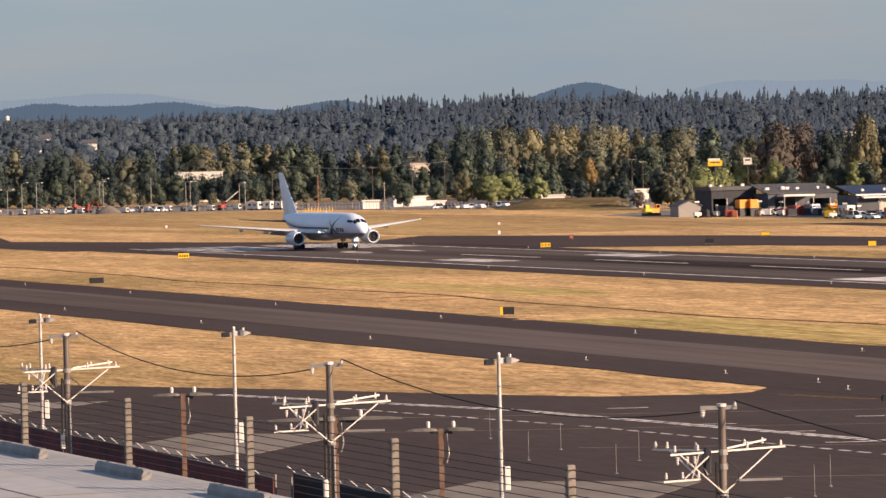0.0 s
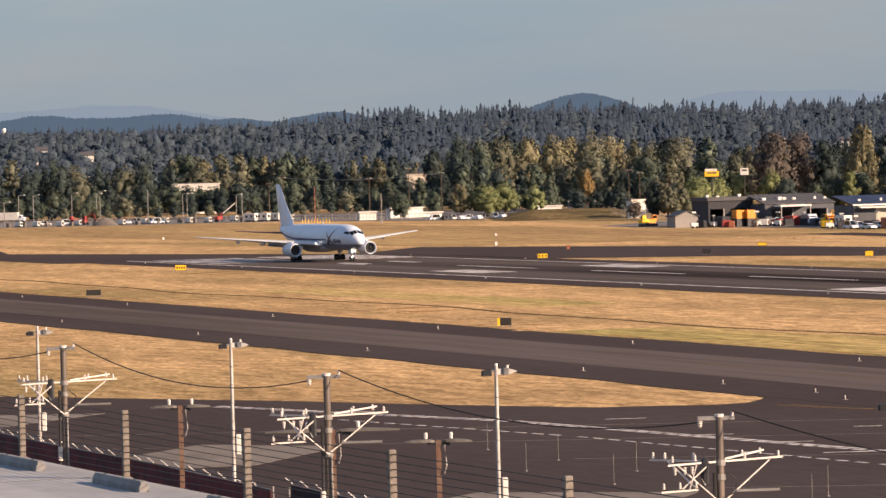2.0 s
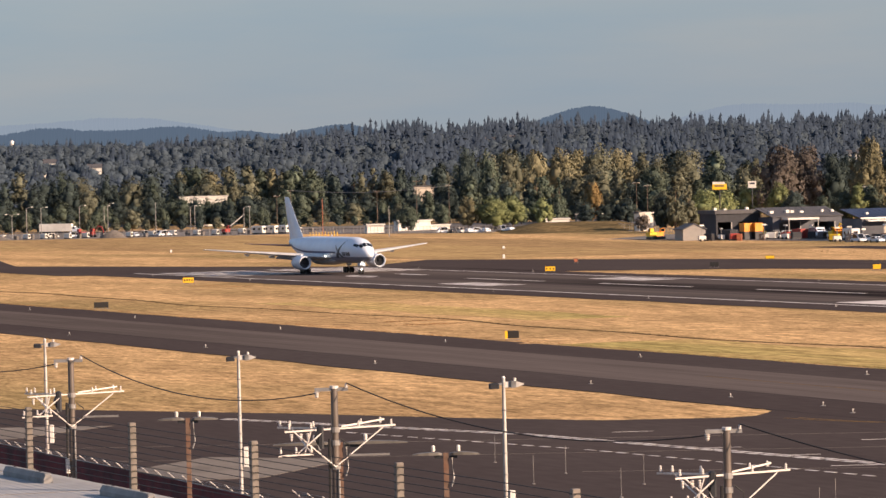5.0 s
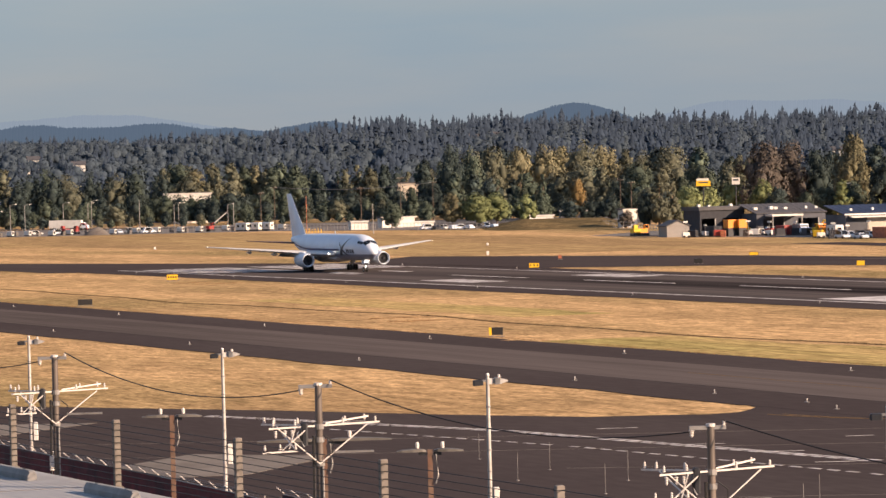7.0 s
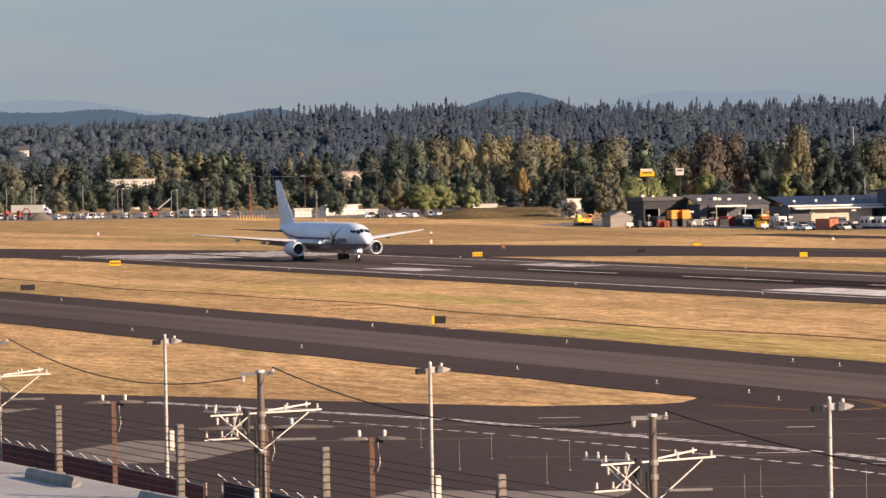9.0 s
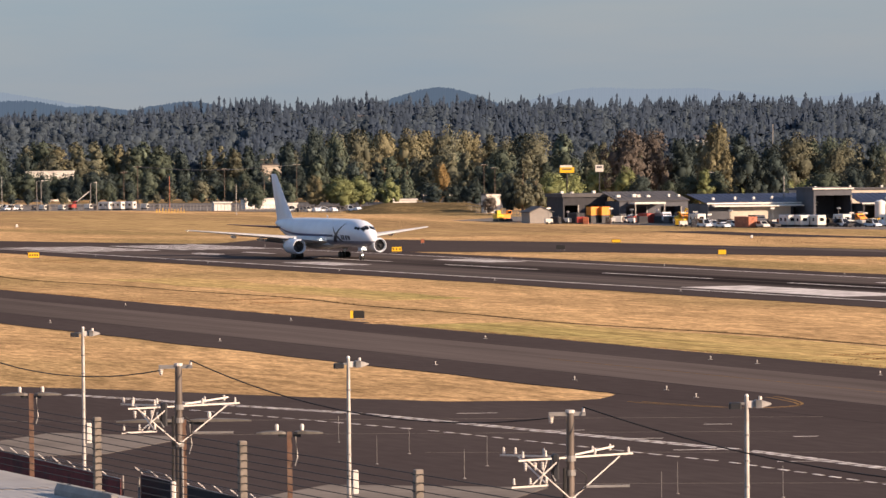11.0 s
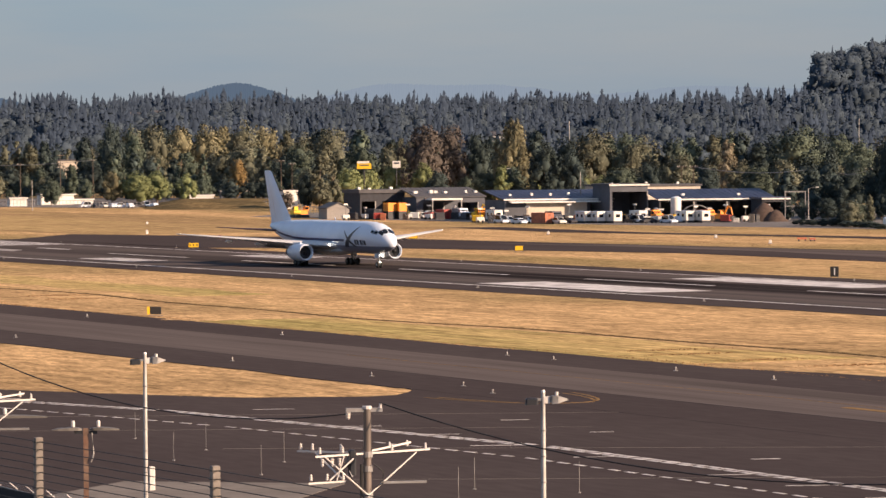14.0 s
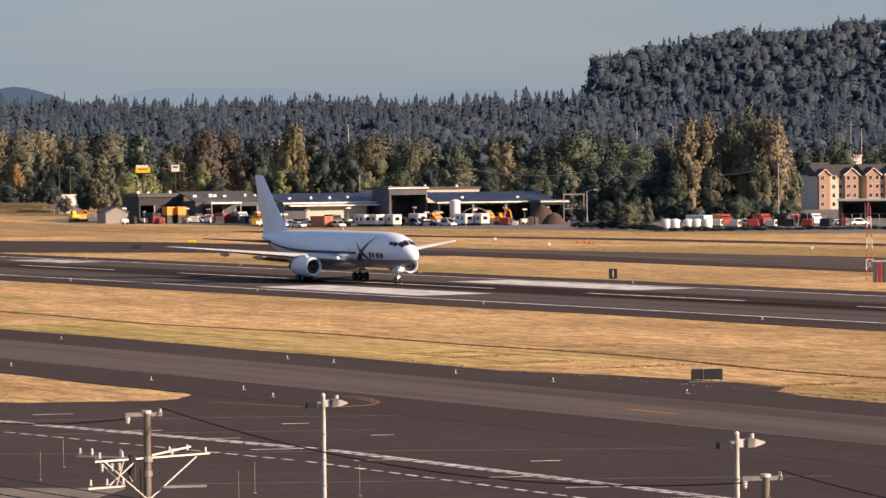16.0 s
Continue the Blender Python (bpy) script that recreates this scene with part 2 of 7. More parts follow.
M["yellow"] = material("yellow_sign_paint", (0.85, 0.50, 0.02), 0.5, var=0.06, scale=4.0)
M["black"] = material("black_paint", (0.02, 0.018, 0.017), 0.5, var=0.15, scale=4.0)
M["white_plain"] = material("white_wall_paint", (0.72, 0.68, 0.63), 0.7, var=0.06, scale=1.0, alt=(0.62, 0.58, 0.53), alt_scale=0.3)
M["cream"] = material("cream_wall", (0.54, 0.46, 0.38), 0.8, var=0.07, scale=1.5, alt=(0.47, 0.41, 0.34), alt_scale=0.3)
M["brick"] = material("red_brown_brick_wall", (0.32, 0.20, 0.155), 0.9, var=0.12, scale=3.0)
# blue-grey roofing, its colour darkened for shade on the slopes
M["roof_blue"] = material("shaded_blue_grey_metal_roof", (0.034, 0.043, 0.088), 0.5, metal=0.2, var=0.2, scale=0.7, alt=(0.022, 0.028, 0.06), alt_scale=0.2)
M["roof_grey"] = material("grey_roofing", (0.075, 0.071, 0.076), 0.8, var=0.15, scale=0.8)
M["wall_grey"] = material("grey_cladding", (0.075, 0.078, 0.095), 0.7, var=0.1, scale=1.0, alt=(0.055, 0.057, 0.07), alt_scale=0.2)
M["wall_dark"] = material("dark_cladding", (0.03, 0.03, 0.037), 0.8, var=0.2, scale=1.0)
M["shed_grey"] = material("grey_shed_siding", (0.25, 0.23, 0.215), 0.8, var=0.1, scale=3.0)
M["orange"] = material("orange_paint", (0.85, 0.28, 0.02), 0.5, var=0.08, scale=2.0)
M["rust"] = material("rust_orange_steel", (0.42, 0.14, 0.07), 0.7, var=0.2, scale=2.0, alt=(0.30, 0.10, 0.06), alt_scale=0.8)
M["red"] = material("red_paint", (0.30, 0.034, 0.026), 0.5, var=0.12, scale=2.0)
# brown soil, darkened to stand for shade cast over the heaps
M["soil"] = material("shade_darkened_soil", (0.07, 0.046, 0.036), 0.95, var=0.3, scale=1.5)
M["gravel"] = material("grey_gravel", (0.15, 0.130, 0.115), 0.95, var=0.3, scale=2.0, alt=(0.10, 0.085, 0.075), alt_scale=0.05)
M["roof_dark"] = material("dark_brown_shingles", (0.055, 0.045, 0.045), 0.9, var=0.2, scale=1.5)
M["bark"] = material("tree_bark", (0.15, 0.11, 0.08), 0.95, var=0.3, scale=3.0, stretch=(0, 1, 1, 0.2))
# leaf colours carry extra blue that stands for haze over the trees
LEAF = {k: material("leaves_" + k, c, 0.85, var=0.28, scale=0.45, rand=0.22, island=0.22, spec=0.1) for k, c in dict(
    green=(0.074, 0.092, 0.070), dark=(0.045, 0.060, 0.057), olive=(0.116, 0.118, 0.084), yellow=(0.165, 0.152, 0.094),
    lime=(0.165, 0.185, 0.085), rust=(0.100, 0.086, 0.076), orange=(0.22, 0.150, 0.066), tan=(0.160, 0.138, 0.098)).items()}
# haze over the far woods is put into these two bluish base colours
LEAF["conifer"] = material("haze_blue_conifer_needles", (0.040, 0.054, 0.078), 0.9, var=0.26, scale=0.05, island=0.12, spec=0.0)
LEAF["far"] = material("haze_blue_woodland_leaves", (0.054, 0.070, 0.088), 0.9, var=0.28, scale=0.05, island=0.10, spec=0.0)

# ---- ground, runway, taxiways: local x runs along the runway, local y to its far side ----
RWM = Matrix.Translation(rw(0, 0)) @ Matrix.Rotation(radians(90 - 159.636), 4, "Z")


def on_field(s, o, z=0.0, turn=0.0):
    return RWM @ Matrix.Translation((s, -o, z)) @ Matrix.Rotation(radians(turn), 4, "Z")


def sheet(name, outline, z, mat, label, category, kind="structure", depth=0.02):
    """A thin slab with the outline (s, o)."""
    pts = [(s, -o) for s, o in outline]
    if sum(a[0] * b[1] - b[0] * a[1] for a, b in zip(pts, pts[1:] + pts[:1])) < 0:
        pts = pts[::-1]
    ob = part(name, G().slab(pts, z - depth, z), mat, m=RWM)
    return tagged(ob, label, category, kind=kind)


def band(s0, s1, o0, o1):
    return [(s0, o0), (s1, o0), (s1, o1), (s0, o1)]


def wavy(s0, s1, o, amp, step=6.0, seed=0.0):
    """A run of points along the runway with an uneven edge."""
    k = int(abs(s1 - s0) / step)
    return [(s0 + (s1 - s0) * i / k, o + amp * noise.noise((s0 * 0.01 + i * 0.37, seed, o * 0.1))) for i in range(k + 1)]


g = G()
g.poly([(4900 * math.cos(a * math.pi / 24), 4900 * math.sin(a * math.pi / 24), 0.0) for a in range(48)])
tagged(part("ground", g, M["grass"], m=Matrix.Rotation(radians(90 - 159.636), 4, "Z")), "dry golden airfield grass with greener streaks", "ground", kind="structure")


def runway_material():
    m = material("runway_asphalt", (0.104, 0.086, 0.081), 0.9, var=0.12, scale=1.2, alt=(0.076, 0.066, 0.064), alt_scale=0.2, stretch=(0, 0.02, 1, 1), spec=0.0)
    t = m.node_tree
    b = t.nodes["Principled BSDF"]
    src = b.inputs["Base Color"].links[0].from_socket
    co = t.nodes.new("ShaderNodeTexCoord")
    sep = t.nodes.new("ShaderNodeSeparateXYZ")
    t.links.new(co.outputs["Object"], sep.inputs[0])

    def math_node(op, a, c=0.0):
        n = t.nodes.new("ShaderNodeMath")
        n.operation = op
        for sock, v in zip(n.inputs, (a, c)):
            if isinstance(v, bpy.types.NodeSocket):
                t.links.new(v, sock)
            else:
                sock.default_value = v
        return n.outputs[0]

    def rng(v, a, c, lo, hi):
        n = t.nodes.new("ShaderNodeMapRange")
        n.interpolation_type = "SMOOTHSTEP"
        for i, q in enumerate((a, c, lo, hi)):
            n.inputs[i + 1].default_value = q
        t.links.new(v, n.inputs[0])
        return n.outputs[0]

    side = math_node("ABSOLUTE", math_node("SUBTRACT", sep.outputs[1], 1.6))
    across = rng(side, 4.0, 11.0, 1.0, 0.0)
    along = rng(sep.outputs[0], -160.0, 90.0, 0.25, 1.0)
    n = t.nodes.new("ShaderNodeTexNoise")
    mp = t.nodes.new("ShaderNodeMapping")
    mp.inputs["Scale"].default_value = (0.012, 0.7, 1)
    t.links.new(co.outputs["Object"], mp.inputs[0])
    t.links.new(mp.outputs[0], n.inputs["Vector"])
    n.inputs["Scale"].default_value = 1.0
    fac = math_node("MULTIPLY", math_node("MULTIPLY", across, along), rng(n.outputs["Fac"], 0.3, 0.6, 0.45, 1.0))
    mx = t.nodes.new("ShaderNodeMix")
    mx.data_type = "RGBA"
    t.links.new(fac, mx.inputs[0])
    t.links.new(src, mx.inputs[6])
    mx.inputs[7].default_value = (0.022, 0.019, 0.020, 1)
    t.links.new(mx.outputs[2], b.inputs["Base Color"])
    return m


sheet("runway_shoulder", wavy(-190, 900, -32.5, 0.7, seed=1.0) + wavy(900, -190, 33.5, 0.8, seed=2.0), 0.05, M["asphalt_dark"], "dark asphalt shoulders along the runway", "runway shoulder")
sheet("runway", band(-186, 900, -23.6, 23.9), 0.075, runway_material(), "grey worn asphalt runway with dark tyre rubber", "runway")
sheet("runway_end_apron", [(-180, 33.6), (-186, 39), (-240, 38.5), (-420, 62), (-700, 120), (-820, 40), (-420, -10), (-300, 17), (-180, -28)], 0.045, M["asphalt_dark"], "dark asphalt turn-off at the runway's end", "taxiway")
sheet("taxiway_shoulder", wavy(-420, 215, 102.3, 0.6, seed=3.0) + [(217, 104.5), (219, 102.4)] + wavy(222, 338, 102.3, 0.8, seed=4.0) + [(350, 99), (366, 96.5), (374, 97.5), (378, 101)] + wavy(384, 700, 102.6, 0.7, seed=5.0) + wavy(700, 350, 138.4, 0.1) + wavy(349, -420, 138.5, 0.7, seed=6.0), 0.05, M["asphalt_dark"], "dark asphalt taxiway shoulders", "taxiway")
sheet("taxiway", band(-420, 700, 112.6, 128.5), 0.07, M["asphalt_worn"], "grey worn asphalt taxiway", "taxiway")
ISLAND = [(352.5, 138.9), (355.2, 140.8), (357.5, 142.8), (358.2, 145.6), (356, 150), (354.3, 154.1), (342.7, 161.6), (326.8, 170.1), (301.5, 186.8), (250, 222), (100, 330)]
apron = sheet("apron", [(350, 138.4)] + ISLAND + [(60, 420), (300, 700), (900, 700), (900, 138.4)], 0.04, M["asphalt_dark"], "dark asphalt apron with painted lines", "apron")
# far taxiways beyond the runway
sheet("far_taxiway", [(-100, -31), (-90, -33.5), (-60, -60), (7, -84), (140, -80), (900, -78), (900, -126), (68, -128), (-45, -111), (-140, -96), (-230, -60), (-190, -32)], 0.05, M["asphalt_dark"], "dark asphalt taxiway beyond the runway", "taxiway")
sheet("far_taxiway_strip", [(-86, -92), (7, -102), (137, -84), (900, -84), (900, -122), (68, -124), (-45, -108)], 0.07, M["asphalt_worn"], "grey worn asphalt taxiway strip", "taxiway")
sheet("service_road", [(-235, -158), (-170, -152), (-90, -168), (-1, -176), (300, -176), (900, -176), (900, -186), (-1, -187), (-84, -180), (-150, -166), (-230, -170)], 0.05, M["asphalt_dark"], "dark asphalt service road by the sheds", "road")
sheet("yard", [(-420, -188), (-370, -191), (-300, -196), (-240, -203), (-150, -222), (-60, -250), (200, -330), (300, -420), (-200, -520), (-500, -400), (-470, -230)], 0.04, M["gravel"], "grey gravel yard round the sheds", "yard")

# worn ground of the far car park and lanes behind the fence
far_lot = [tuple(pol(az, d).xy) for az, d in ((-9, 1486), (-1, 1434), (1.7, 1352), (2.6, 1425), (4.3, 1425), (4.4, 1600), (2.0, 1640), (-9, 1660))]
tagged(part("far_car_park", G().slab(far_lot, 0.0, 0.035), M["gravel"]), "worn grey-brown ground behind the far fence", "car park", kind="structure")

# greener grass between taxiway and runway
random.seed(3)
for s0, s1, o0, o1 in ((222, 330, 84, 101.6), (40, 150, 60, 74), (-760, -215, -62, -178)):
    sheet("green_grass", wavy(s0, s1, min(o0, o1), 2.5, seed=s0) + wavy(s1, s0, max(o0, o1), 2.0 if o1 < 101 else 0.3, seed=o0), 0.02, M["rough_grass" if o0 < 0 else "lawn"], "rough brown airfield grass" if o0 < 0 else "greener strip of mown grass", "grass")


# white and yellow paint
def marks(name, boxes, mat, z, label, category="runway marking"):
    for s0, s1, o0, o1 in boxes:
        sheet(name, band(s0, s1, o0, o1), z, mat, label, category, depth=0.006)


CL = -1.6
marks("edge_line", [(-186, 900, 22.7, 23.6), (-186, 900, -23.3, -22.5)], M["white_line"], 0.084, "worn white runway edge line")
marks("centre_stripe", [(61 * i, 61 * i + 36.6, CL - 0.45, CL + 0.45) for i in range(-1, 12)], M["white_line"], 0.084, "worn white centre line stripe")
marks("aiming_mark", [(129, 175.5, 8.6, 19.6), (129, 178, -21.4, -11.6)], M["white_line"], 0.084, "broad white aiming point marking")
marks("touchdown_bar", [(-32, -8, 8.8 + 2.6 * i, 10.7 + 2.6 * i) for i in range(3)] + [(-32, -8, -20.2 + 2.6 * i, -18.3 + 2.6 * i) for i in range(3)] + [(-110, -95, 2.5, 4.2), (-110, -95, -7.6, -6), (-104, -90, 5.5, 6.6), (280, 303, 9, 10.8), (280, 303, 12, 13.8), (280, 303, -20, -18.2), (280, 303, -17, -15.2)], M["white_line"], 0.084, "white touchdown zone bar")
marks("threshold_stripe", [(-180, -134, -21.5 + 3.3 * i, -19.7 + 3.3 * i) for i in range(13) if i != 6], M["white_line"], 0.084, "white threshold stripe")
marks("taxi_centre_line", [(300, 700, 120.0, 120.16)], M["yellow_line"], 0.08, "faded yellow taxiway centre line", "taxiway marking")
marks("yellow_bar", [(389.5, 396.5, 121.7, 122.7)], M["yellow_line"], 0.081, "faded yellow painted patch", "taxiway marking")


def dashed(name, p, q, dash, gap, w, mat, label, double=False):
    """Dashes between two places of the apron, given in the ground's own metres."""
    p, q = Vector(p), Vector(q)
    d = (q - p).normalized()
    n = Vector((-d.y, d.x))
    k = int((q - p).length / (dash + gap))
    for i in range(k):
        a = p + d * i * (dash + gap)
        b = a + d * dash
        g = G().slab([tuple(a - n * w / 2), tuple(b - n * w / 2), tuple(b + n * w / 2), tuple(a + n * w / 2)], 0.041, 0.05)
        tagged(part(name, g, mat), label, "road marking", kind="structure")


A = lambda s, o: tuple(rw(s, o).xy)
for shift, nm in ((0.0, "service_lane_dash"), (0.62, "service_lane_dash")):
    dashed(nm, A(330 + shift * 1.2, 176.5 + shift), A(365 + shift * 1.2, 165.2 + shift), 1.3, 0.35 + shift * 0.3, 0.42, M["white_line"], "worn white dash of the service lane")
    dashed(nm, A(365 + shift * 1.2, 165.2 + shift), A(412 + shift * 1.2, 158.3 + shift), 1.3, 0.35 + shift * 0.3, 0.42, M["white_line"], "worn white dash of the service lane")
    dashed(nm, A(412 + shift * 1.2, 158.3 + shift), A(520, 157.5 + shift), 1.3, 0.35 + shift * 0.3, 0.42, M["white_line"], "worn white dash of the service lane")
dashed("service_lane_line", A(354, 175), A(384, 168.6), 1.2, 0.9, 0.3, M["white_line"], "worn white dash of the service lane")
dashed("service_lane_line", A(384, 168.6), A(420, 164.2), 1.2, 0.9, 0.3, M["white_line"], "worn white dash of the service lane")
dashed("service_lane_line", A(420, 164.2), A(530, 164.6), 1.2, 0.9, 0.3, M["white_line"], "worn white dash of the service lane")
for s, o, l in ((388, 149.5, 2), (368, 159.5, 3), (378, 164, 3), (388, 162, 3), (398, 161, 3), (409, 162.5, 3), (421, 161.5, 3), (437, 161.8, 3), (402, 150, 1.6), (428, 153, 1.8), (345, 172, 3), (446, 161.5, 2.5), (455, 162, 3)):
    dashed("lane_tick", A(s, o), Vector(A(s, o)) + Vector((l + 1.1, 0.02 * l)), l, 1.0, 0.22, M["white_line"], "short worn white line on the apron")
for (x0, y0), (x1, y1) in (((-30, 299), (60, 291)), ((14, 262), (75, 252)), ((-20, 283), (40, 277.6)), ((20, 236), (60, 231))):
    d = Vector((x1 - x0, y1 - y0)).normalized()
    n = Vector((-d.y, d.x)) * 0.05
    a, b = Vector((x0, y0)), Vector((x1, y1))
    tagged(part("apron_line", G().slab([tuple(a - n), tuple(b - n), tuple(b + n), tuple(a + n)], 0.041, 0.048), M["concrete"]), "thin faded line across the apron", "apron marking", kind="structure")
# the yellow lead-in curve at the taxiway
for r in (0.0, 1.0):
    pts = []
    for i in range(17):
        a = radians(-95 + 190 * i / 16)
        pts.append((371 + r * 0.5 + 2.5 * math.cos(a) + (-9 * abs(math.sin(a)) ** 3), 136.2 + (6.3 - r) * math.sin(a)))
    for i in range(16):
        p, q = rw(*pts[i]), rw(*pts[i + 1])
        d = (q - p).to_2d().normalized()
        n = Vector((-d.y, d.x)) * 0.12
        g = G().slab([tuple(p.xy - n), tuple(q.xy - n), tuple(q.xy + n), tuple(p.xy + n)], 0.041, 0.056)
        tagged(part("lead_in_curve", g, M["yellow_line"]), "faded yellow lead-in curve on dark asphalt", "taxiway marking", kind="structure")

# concrete patches of the apron
for pts in (((-40, 327), (-19.5, 324.6), (-26, 311), (-45, 313)), ((-16, 272), (-10.6, 284.8), (-0.8, 279.2), (-6.3, 264), (-14, 262)), ((2.5, 228), (7, 237.2), (19.4, 233.2), (14.5, 219), (8, 205), (-2, 208))):
    g = G().slab(list(pts)[::-1] if sum(a[0] * b[1] - b[0] * a[1] for a, b in zip(pts, pts[1:] + pts[:1])) < 0 else list(pts), 0.03, 0.06)
    tagged(part("concrete_patch", g, M["concrete"]), "pale concrete slab set in the dark apron", "concrete slab", kind="structure")


# tufts of dark weeds along a shallow drain, and low taller grass on the verges
def tufts(name, line, count, spread, height, mat, label, seed):
    random.seed(seed)
    g = G()
    for _ in range(count):
        s, o = line(random.random())
        p = rw(s + random.uniform(-1, 1), o + random.gauss(0, spread))
        for _ in range(3):
            a, h = random.uniform(0, 6.28), height * random.uniform(0.5, 1.3)
            d = Vector((math.cos(a), math.sin(a), 0)) * h * 0.9
            g.poly([p - d * 0.5, p + d * 0.5, p + Vector((d.y, -d.x, 0)) * 0.3 + Vector((0, 0, h))])
    return tagged(part(name, g, mat), label, "weeds", kind="stuff")


def drain_o(s):
    k = (s + 170) / 620
    return 82 + 1.6 * math.sin(k * 23) + 0.8 * math.sin(k * 61)


# a flat strip in the weeds' dark colour stands for the ditch's shade
drain = [(-165 + 4 * i, drain_o(-165 + 4 * i)) for i in range(152)]
sheet("drain_strip", [(q, o - 0.4 - 0.3 * noise.noise((q * 0.11, 0.0, 5.0))) for q, o in drain] + [(q, o + 0.35 + 0.35 * noise.noise((q * 0.13, 2.0, 5.0))) for q, o in reversed(drain)], 0.035, M["weeds"], "flat dark weedy strip standing for a shaded drain", "drain")
tufts("drain_weeds", lambda k: (-170 + 620 * k, drain_o(-170 + 620 * k)), 6500, 0.22, 0.11, M["weeds"], "dark weeds along a shallow drain in the grass", 11)
tufts("brown_weeds", lambda k: random.choice(((316, 93), (328, 92), (340, 90), (372, 93), (384, 92), (395, 92), (137, 86), (-72, 45), (-60, 44), (308, 91), (150, 88))), 2400, 2.6, 0.11, M["brown_weeds"], "patches of tall brown weeds in dry grass", 12)
tufts("far_drain_weeds", lambda k: (-420 + 480 * k, -112 - 55 * (1 - k) - 3 * math.sin(k * 9)), 900, 1.6, 0.12, M["weeds"], "dark weeds along a far drain", 13)
tufts("near_verge_weeds", lambda k: (-100 + 560 * k, 101.2 + 0.5 * math.sin(k * 40)), 2400, 0.3, 0.11, M["brown_weeds"], "dry uncut weeds along the taxiway's edge", 14)

# ---- the cargo airplane: origin under the nose wheel, x ahead, y to its port side ----
airplane = thing("cargo_airplane", on_field(-117.3, CL, 0.075), "white twin-engine cargo jet rolling along the runway", "airplane")
FUS = [  # x, half width, half height, centre height
    (5.22, 0.06, 0.06, 3.92), (5.06, 0.42, 0.45, 3.94), (4.74, 0.80, 0.82, 3.99), (4.2, 1.15, 1.17, 4.10), (3.45, 1.50, 1.52, 4.27), (2.6, 1.82, 1.87, 4.43), (1.45, 2.14, 2.19, 4.57), (0.0, 2.38, 2.42, 4.67),
    (-1.8, 2.50, 2.55, 4.73), (-4.0, 2.52, 2.58, 4.75), (-10.0, 2.52, 2.58, 4.75), (-17.0, 2.52, 2.58, 4.75), (-24.0, 2.52, 2.58, 4.76), (-27.5, 2.46, 2.43, 4.87), (-31.0, 2.22, 2.12, 5.10), (-34.5, 1.80, 1.72, 5.40), (-37.5, 1.28, 1.24, 5.71), (-40.0, 0.75, 0.76, 5.98), (-41.6, 0.30, 0.34, 6.14)]


def fus(x, a, off=0.0):
    """A place on the fuselage: a is the angle from the top, towards port."""
    k = next((i for i in range(len(FUS) - 2) if FUS[i + 1][0] <= x), len(FUS) - 2)
    p, q = FUS[k], FUS[k + 1]
    f = (p[0] - x) / (p[0] - q[0])
    w, h, z = (p[i] + (q[i] - p[i]) * f for i in (1, 2, 3))
    return Vector((x, (w + off) * math.sin(a), z + (h + off) * math.cos(a)))


def skin(x0, x1, a0, a1, off=0.02, nx=6, na=3):
    """A patch that lies on the fuselage: angles in degrees from the top, port positive."""
    g = G()
    for i in range(nx):
        for j in range(na):
            xs = [x0 + (x1 - x0) * (i + d) / nx for d in (0, 1)]
            an = [radians(a0 + (a1 - a0) * (j + d) / na) for d in (0, 1)]
            q = [fus(xs[0], an[0], off), fus(xs[1], an[0], off), fus(xs[1], an[1], off), fus(xs[0], an[1], off)]
            g.poly(q)
    return g


def side_strip(centre, width, sign, n=10, off=0.02):
    """A curved strip on one side: centre is a list of (x, z); z turns into the angle on the fuselage."""
    def at(x, z):
        k = next((i for i in range(len(FUS) - 2) if FUS[i + 1][0] <= x), len(FUS) - 2)
        p, q = FUS[k], FUS[k + 1]
        f = (p[0] - x) / (p[0] - q[0])
        h, zc = p[2] + (q[2] - p[2]) * f, p[3] + (q[3] - p[3]) * f
        return fus(x, sign * math.acos(max(-1, min(1, (z - zc) / h))), off)
    g = G()
    for (xa, za, wa), (xb, zb, wb) in zip([(*c, w) for c, w in zip(centre, width)], [(*c, w) for c, w in zip(centre[1:], width[1:])]):
        g.poly([at(xa - wa / 2, za), at(xa + wa / 2, za), at(xb + wb / 2, zb), at(xb - wb / 2, zb)])
    return g


def shaded_belly_paint():
    """White paint tinted for skylight, over a grey belly darkened for shade."""
    m = material("sky_tinted_white_over_shaded_grey", (0.66, 0.705, 0.79), 0.32, var=0.03, scale=0.4, alt=(0.62, 0.665, 0.755), alt_scale=0.25)
    t = m.node_tree
    b = t.nodes["Principled BSDF"]
    src = b.inputs["Base Color"].links[0].from_socket
    co, sep = t.nodes.new("ShaderNodeTexCoord"), t.nodes.new("ShaderNodeSeparateXYZ")
    t.links.new(co.outputs["Object"], sep.inputs[0])
    r = t.nodes.new("ShaderNodeMapRange")
    for i, q in enumerate((3.42, 3.46, 1.0, 0.0)):
        r.inputs[i + 1].default_value = q
    t.links.new(sep.outputs[2], r.inputs[0])
    mx = t.nodes.new("ShaderNodeMix")
    mx.data_type = "RGBA"
    t.links.new(r.outputs[0], mx.inputs[0])
    t.links.new(src, mx.inputs[6])
    mx.inputs[7].default_value = (0.19, 0.21, 0.29, 1)
    t.links.new(mx.outputs[2], b.inputs["Base Color"])
    return m


g = G()
g.loft([[fus(x, 2 * math.pi * j / 32) for j in range(32)] for x in [f[0] for f in FUS[:-1]] + [-41.55]])
fuselage = part("fuselage", g, shaded_belly_paint(), airplane, "white fuselage with a grey belly, darkened as in shade", smooth=True)
